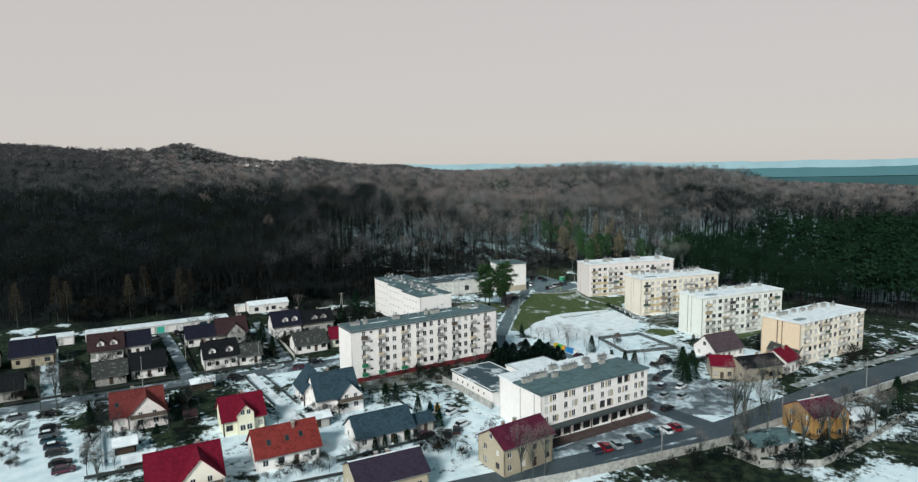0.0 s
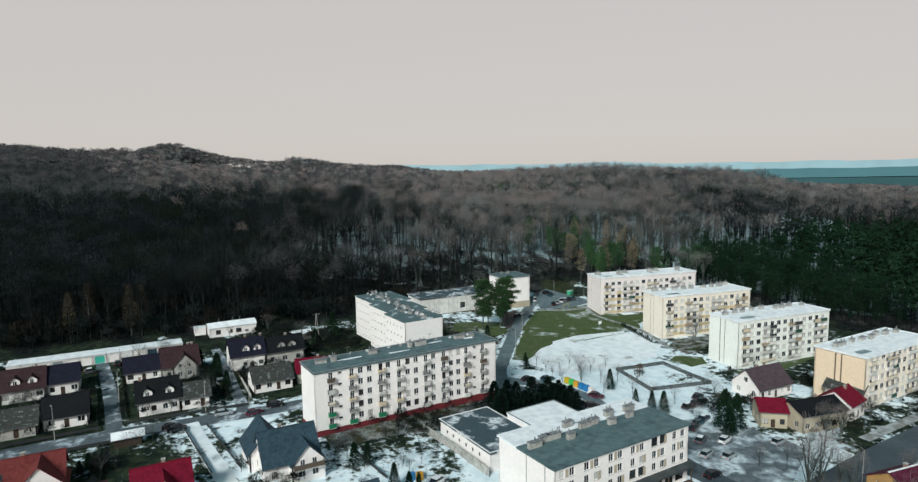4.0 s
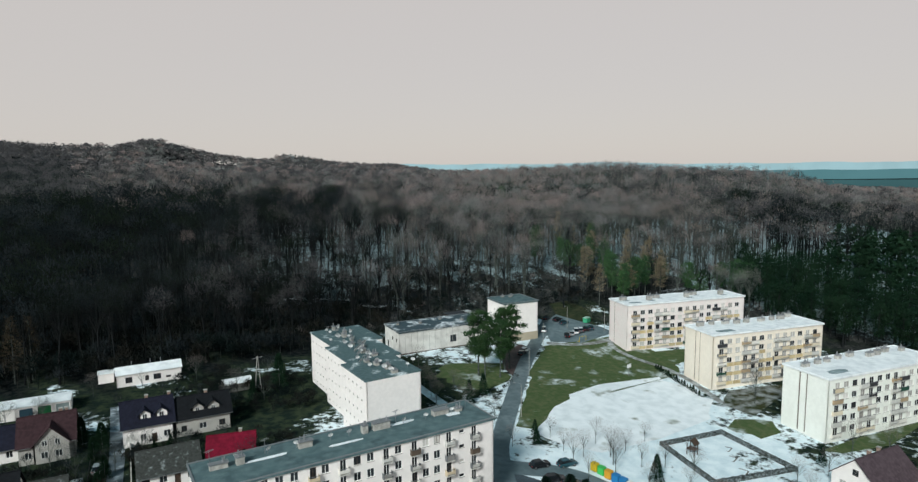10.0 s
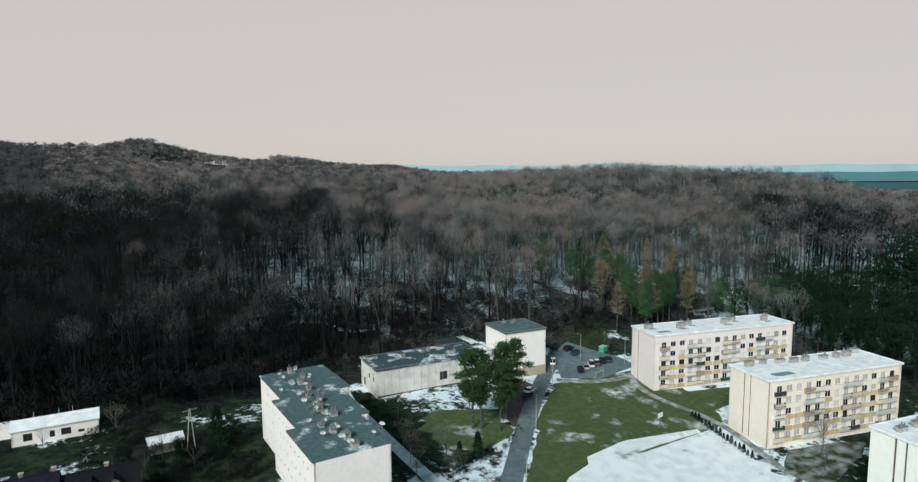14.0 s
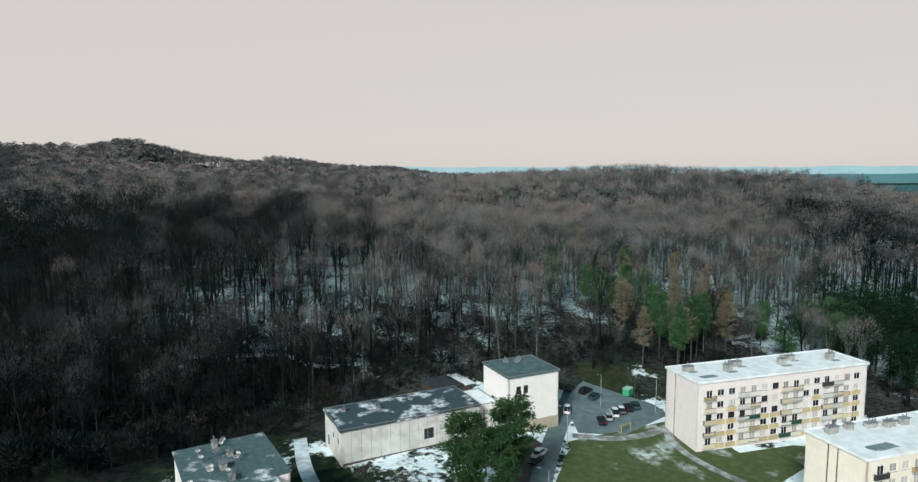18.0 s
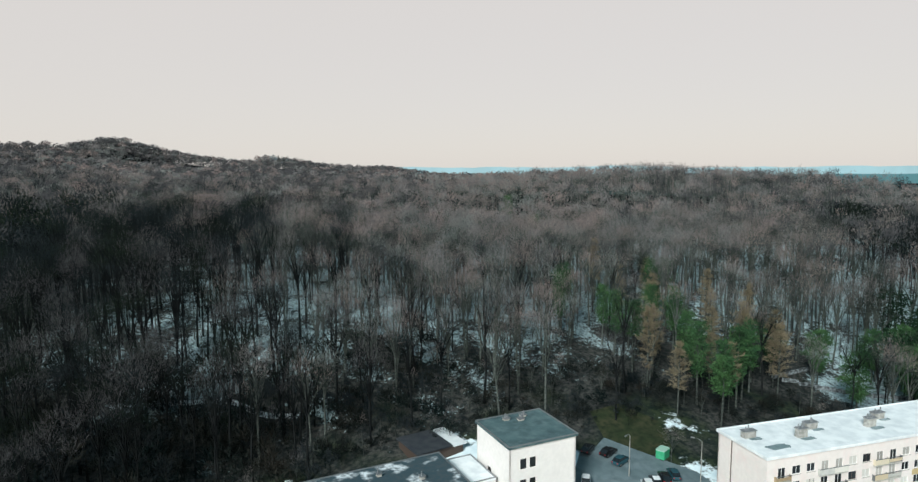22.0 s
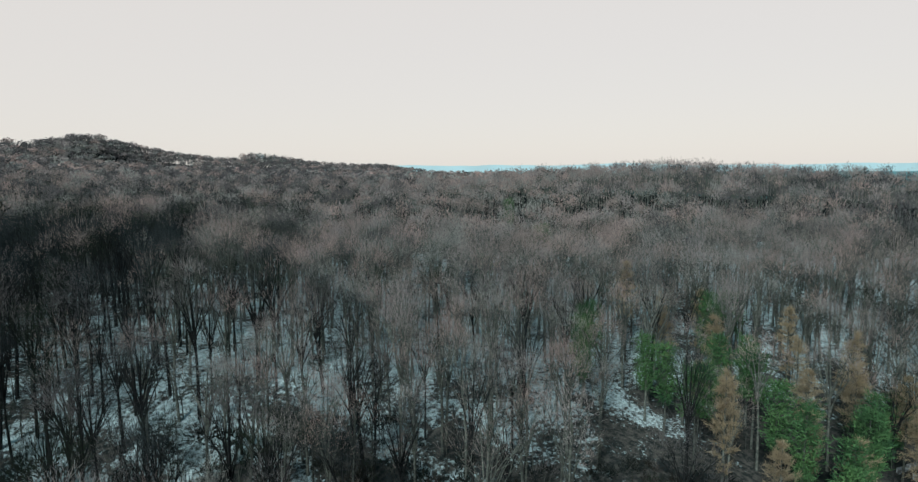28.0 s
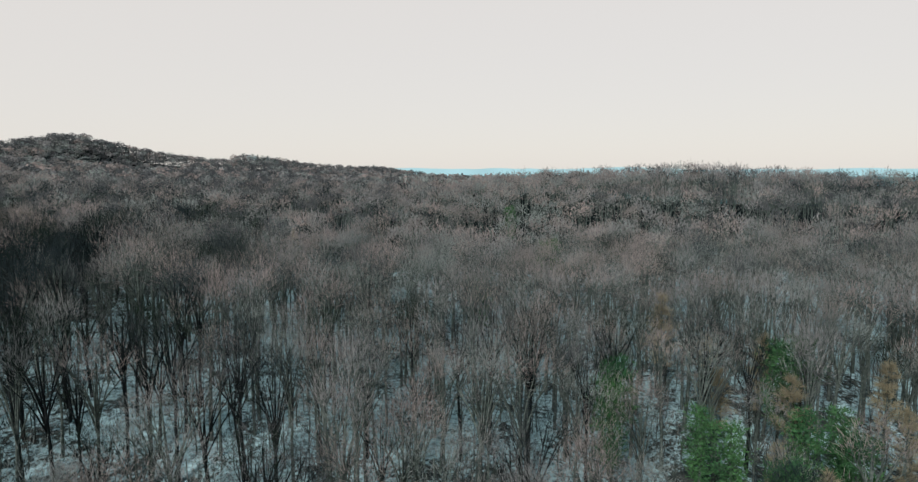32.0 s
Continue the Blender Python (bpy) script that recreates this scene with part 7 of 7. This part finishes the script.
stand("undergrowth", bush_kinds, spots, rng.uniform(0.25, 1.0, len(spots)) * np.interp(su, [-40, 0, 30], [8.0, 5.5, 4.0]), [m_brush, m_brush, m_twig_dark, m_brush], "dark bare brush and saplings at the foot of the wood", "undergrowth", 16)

# thin saplings and young stems that fill the wood between the tall trunks
sapling_kinds = [bare_tree(160 + i, 5, 80, 0.010, 3, spread_=0.17, low=0.25, forks=0, size=0.09) for i in range(5)]
young = lambda u, v: leafy(u, v) & (v < forest_edge(u) + 130) & (np.abs(u - 5) < 135)
spots, su, sv = scatter(-130, 140, 225, 440, 4.3, 35, young)
low_edge = np.interp(sv - forest_edge(su), [0, 25, 130], [0.7, 1.0, 1.0])
stand("saplings", sapling_kinds, spots, rng.uniform(4, 11, len(spots)) * low_edge, [m_bark, m_twig_brown, m_twig_dusk, m_brush_brown, m_twig_dark, m_twig_dark, m_twig_dim_ivy], "thin bare saplings under the beeches", "saplings", 36)

# ---- trees and hedges of the estate (one by one) ----
def town_tree(kind, name, crown_mat, label, category, group, spots):
    wood, leaf = kind
    first = None
    rng = random.Random(len(spots) * 7 + int(spots[0][0]))
    for x, y, h in spots:
        m = pose(x, y, gz(x, y) - 0.1, 0, 0, rng.uniform(0, 360)) @ Matrix.Diagonal((h * rng.uniform(0.9, 1.15), h * rng.uniform(0.9, 1.15), h, 1))
        if first is None:
            first = single_tree(kind, name, crown_mat, label, category, group)
            first.matrix_basis = m
        else:
            c = copy_thing(first, m)
            c.matrix_basis = m


big_pine = [scots_pine(200 + i, 4200, 0.013, 26, 0.19, 0.34, 0.032) for i in range(2)]
town_tree(big_pine[0], "pine", m_needle_mid, "tall old pine with a bare trunk beside the hall", "tree", "old pines by the hall", [(132.2, 217.9, 19.0), (142.0, 219.6, 18.5)])
town_tree(big_pine[1], "pine", m_needle_mid, "tall old pine with a bare trunk beside the hall", "tree", "old pines by the hall", [(133.8, 217.0, 17.5), (137.4, 214.8, 16.5), (143.8, 219.9, 19.0)])
spruce = conifer(210, 1600, 0.026, 0.04, 0.24, -0.3)
town_tree(spruce, "spruce", m_needle, "dark green spruce on the estate", "tree", "spruces of the estate",
          [(140.1, 121.4, 10.0), (142.6, 120.0, 9.0), (138.2, 118.6, 7.5), (134.4, 154.0, 6.0), (133.2, 137.4, 5.5), (135.0, 135.2, 6.0), (131.6, 141.4, 5.0), (120.4, 202.4, 6.0), (126.0, 205.0, 6.0), (80.1, 230.8, 10.0), (62.4, 124.0, 5.0), (60.6, 131.6, 5.5), (64.0, 128.0, 4.5), (122.4, 176.8, 4.0), (124.6, 180.4, 4.0), (59.4, 142.6, 5.2), (72.6, 226.0, 6.0), (171.0, 143.8, 4.5), (167.5, 78.4, 9.5), (61.8, 127.4, 5.5)])
hedge_kind = conifer(211, 1300, 0.040, 0.02, 0.24, 0.3, power=0.5)
rng_h = random.Random(12)
m_needle_black = material("black_green_needles", (0.004, 0.010, 0.008), 0.9, (0.009, 0.019, 0.014), 3.0, island=0.3, spec=0.0)
town_tree(conifer(213, 1300, 0.045, 0.02, 0.30, 0.2, power=0.6, tiers=0.3), "thuja", m_needle_black, "dense dark evergreen between the block and the annex", "tree", "dark evergreens by the annex",
          [(96 + 2.3 * (i % 9) + rng_h.uniform(-0.6, 0.6), 145.0 + 2.9 * (i // 9) + rng_h.uniform(-0.6, 0.6) - 0.25 * (i % 9), rng_h.uniform(4.6, 8.0)) for i in range(36)])
town_tree(hedge_kind, "thuja", m_needle, "small clipped thuja in a row beside the pitch", "shrub", "thuja row by the pitch", [(185.4 - 0.36 * i, 203.0 - 1.3 * i, 1.5 + 0.3 * (i % 3)) for i in range(17)])
town_tree(hedge_kind, "thuja", m_needle, "narrow dark garden thuja", "shrub", "garden thujas",
          [(10.0, 168.5, 3.2), (11.2, 168.9, 3.0), (12.6, 168.4, 3.4), (8.6, 166.0, 3.0), (39.2, 210.0, 5.0), (40.6, 214.0, 6.0), (56.8, 143.0, 5.2), (40.2, 196.0, 4.0), (41.2, 201.0, 4.6), (47.0, 209.0, 2.6), (50.0, 209.2, 2.4), (53.0, 209.0, 2.8), (9.4, 196.0, 4.0), (-10.4, 196.0, 4.0), (-11.4, 202.0, 4.6), (9.6, 213.0, 3.6), (36.8, 219.5, 6.0), (64.8, 192.0, 4.2), (45.4, 121.2, 2.8), (47.6, 121.0, 3.0), (50.2, 121.0, 2.6), (53.0, 121.2, 3.0), (2.0, 151.5, 2.2), (4.6, 151.8, 2.4), (-8.6, 164.6, 3.0), (-9.0, 168.0, 3.4), (-9.2, 172.0, 3.0)])
bare_small = bare_tree(220, 10, 560, 0.0042, spread_=0.27, low=0.28)
town_tree(bare_small, "bare_tree", m_twig_brown, "small bare round-crowned tree in the snow", "tree", "young trees of the estate",
          [(123.9, 166.2, 6.5), (123.1, 160.6, 5.5), (131.8, 163.2, 7.5), (133.6, 166.0, 7.0), (136.5, 160.0, 5.5), (143.9, 153.2, 6.0), (139.3, 143.7, 5.0), (135.4, 125.5, 6.0), (118.9, 229.3, 7.0), (124.0, 226.8, 5.5), (114.4, 216.0, 6.0), (113.0, 209.0, 6.5), (112.0, 204.0, 6.0), (116.7, 198.0, 7.0), (119.4, 206.0, 6.0), (121.0, 212.0, 5.5), (117.0, 178.0, 5.0), (126.0, 172.0, 5.0),
           (194.2, 242.8, 7.0), (188.6, 172.0, 8.5), (196.0, 177.2, 9.5), (181.6, 143.6, 8.0), (187.0, 139.0, 7.0), (147.6, 134.0, 6.0), (152.4, 133.0, 5.5), (158.4, 141.0, 6.0), (131.0, 105.8, 5.0), (136.0, 103.0, 5.5), (141.0, 101.6, 6.0), (148.0, 103.0, 5.0), (72.0, 145.0, 4.0), (66.6, 150.6, 4.0), (60.0, 153.0, 3.6), (84.6, 153.6, 3.6), (90.8, 155.4, 3.4), (70.0, 233.0, 7.0), (66.8, 226.0, 6.5), (62.0, 248.0, 7.0), (49.0, 247.0, 5.0), (38.0, 248.0, 6.0), (128.4, 168.4, 6.0), (129.6, 160.2, 6.5), (134.8, 172.0, 6.0), (138.6, 166.8, 5.0), (141.0, 158.0, 5.5), (127.0, 178.0, 5.0), (146.0, 168.6, 4.5), (131.0, 152.6, 5.5), (137.8, 148.8, 5.0), (142.0, 138.0, 5.5), (134.0, 133.0, 5.0), (156.0, 137.0, 5.5), (168.0, 140.6, 6.0), (120.4, 190.6, 5.5)])
garden = bare_tree(221, 10, 420, 0.010, spread_=0.30, low=0.15, size=0.09)
rng_g = random.Random(31)
beds = [(-28, 12, 199, 212), (17, 38, 199, 211), (42, 64, 199, 207), (-6, 12, 136, 158), (10, 36, 152, 176), (28, 40, 130, 146), (-44, -22, 200, 214), (55, 74, 134, 148), (17, 36, 224, 236), (42, 66, 226, 244), (52, 72, 106, 118), (140, 160, 124, 136), (118, 150, 70, 84), (-12, 6, 224, 236)]
town_tree(garden, "garden_shrub", m_twig_dark, "bare garden shrub in patchy snow", "shrub", "garden shrubs",
          [(rng_g.uniform(a, b), rng_g.uniform(c, d), rng_g.uniform(1.6, 4.2)) for a, b, c, d in beds for _ in range(8)])
orchard = bare_tree(223, 12, 520, 0.006, spread_=0.32, low=0.22, size=0.07)
rng_o = random.Random(47)
plots = [(-30, 10, 188, 192), (-24, 12, 202, 213), (17, 40, 200, 211), (42, 64, 200, 210), (-8, -3, 138, 176), (12, 22, 160, 176), (-44, -24, 200, 214), (54, 62, 130, 150), (16, 38, 226, 240), (64, 78, 178, 208), (66, 86, 218, 246), (30, 44, 112, 120)]
town_tree(orchard, "garden_tree", m_twig_dark, "dark bare fruit tree in a garden", "tree", "fruit trees of the gardens",
          [(rng_o.uniform(a, b), rng_o.uniform(c, d), rng_o.uniform(3.6, 6.8)) for a, b, c, d in plots for _ in range(5)])
tall_bare = bare_tree(222, 16, 760, 0.0026, spread_=0.15, low=0.25)
town_tree(tall_bare, "bare_tree", m_twig_brown, "tall slender bare tree by the road", "tree", "tall trees by the road",
          [(121.2, 89.4, 19.0), (123.6, 89.0, 17.0), (128.0, 86.0, 14.0), (122.8, 74.3, 15.0), (133.4, 75.0, 14.0), (65.6, 95.0, 13.0), (68.0, 94.6, 11.0), (71.6, 95.4, 12.0), (-19.8, 180.0, 11.0), (-16.4, 179.6, 12.0), (-11.1, 178.8, 10.0), (-31.0, 181.0, 10.0), (152.0, 104.6, 11.0), (156.0, 103.6, 9.5), (170.0, 104.8, 9.0), (146.0, 74.0, 12.0), (159.0, 76.0, 10.0), (-6.6, 131.0, 9.0), (-8.6, 137.0, 8.0), (131.0, 89.6, 12.0), (134.6, 77.4, 11.0), (137.0, 74.0, 12.5), (147.4, 86.0, 9.0), (151.0, 74.6, 11.0), (117.6, 84.0, 11.5), (112.0, 82.0, 9.5), (125.8, 79.4, 12.0), (156.4, 84.6, 9.0), (166.0, 82.0, 9.0), (162.0, 106.4, 8.0), (103.6, 84.4, 8.0)])
larch_old = conifer(212, 900, 0.006, 0.22, 0.15, 0.0, power=0.7, belly=0.3)
# larch tan darkened here: the gloom of this edge is in the colour
town_tree(larch_old, "larch", material("dim_larch_twigs", (0.085, 0.068, 0.044), 0.95, (0.050, 0.043, 0.032), 4.0, island=0.3, spec=0.0), "tan winter larch at the wood's edge behind the garages", "tree", "larches behind the garages", [(-34.0, 268.0, 17.0), (-22.0, 272.0, 18.0), (-18.6, 270.0, 16.0), (2.0, 268.0, 17.0), (7.6, 270.0, 19.0), (20.0, 266.0, 18.0), (23.6, 268.0, 17.0)])

# dark bare brush below the road and along the gardens
def brush_patch(name, boxes, gap, lo, hi, label, seed):
    rng_b = np.random.default_rng(seed)
    pts = []
    for a, b, c, d in boxes:
        n = max(1, int((b - a) * (d - c) / gap ** 2))
        pts.append(np.stack([rng_b.uniform(a, b, n), rng_b.uniform(c, d, n)], 1))
    p = np.vstack(pts)
    spots_b = np.column_stack([p, land(p[:, 0], p[:, 1])])
    stand(name, bush_kinds, spots_b, rng_b.uniform(lo, hi, len(p)), [m_brush, m_brush], label, "brush", seed)


brush_patch("roadside_brush", [(90, 122, 70, 85.5), (122, 137, 66, 78), (146, 175, 64, 78), (160, 210, 80, 86), (186, 214, 100, 108), (84, 116, 80, 86), (152, 184, 104, 109), (118, 150, 70, 80), (176, 216, 107, 110), (196, 224, 80, 86)], 3.7, 1.2, 3.8, "dark bare brush below the road", 41)
brush_patch("garden_hedges", [(-29, 10.5, 187.4, 188.6), (17.5, 37, 187.8, 189.0), (-9.2, -7.6, 140, 177), (10.6, 11.4, 152, 177), (15.9, 17.0, 191, 232), (8.8, 9.8, 190, 232), (39, 41, 188, 211), (-28, -12, 203, 213), (24, 36, 224, 236), (36, 46, 108, 118), (56, 60, 106, 122), (-4, 2, 148, 153), (64, 76, 176, 206), (66, 86, 216, 240), (56, 70, 232, 250), (-10, 9, 206, 213), (-44, -30, 199, 213), (20, 37, 199, 209), (-28, -10, 187, 192), (44, 60, 201, 210), (-9.4, -6.2, 138, 178), (8, 14, 136, 150), (-6, -2, 152, 157), (6, 14, 163, 168), (36.4, 39, 140, 152), (52, 60, 112, 122), (18, 34, 116, 121), (38.5, 46, 140, 144), (66, 100, 148, 158), (140, 160, 128, 134), (183, 214, 128, 134)], 2.0, 1.2, 3.0, "dark garden hedges and bushes between the plots", 42)
brush_patch("yard_hedges", [(-24.4, -20.4, 146, 150), (-24.8, -20.6, 152.5, 160), (-25, -21, 162, 169), (-21, -14.6, 172.6, 174.2)], 1.3, 0.9, 1.9, "dark hedged plots beside the parked cars", 45)
brush_patch("street_hedge", [(126.4 + 1.2 * i, 127.4 + 1.2 * i, 200.6 + i, 201.6 + i) for i in range(14)], 0.8, 0.9, 1.5, "low dark clipped hedge beside the estate street", 43)
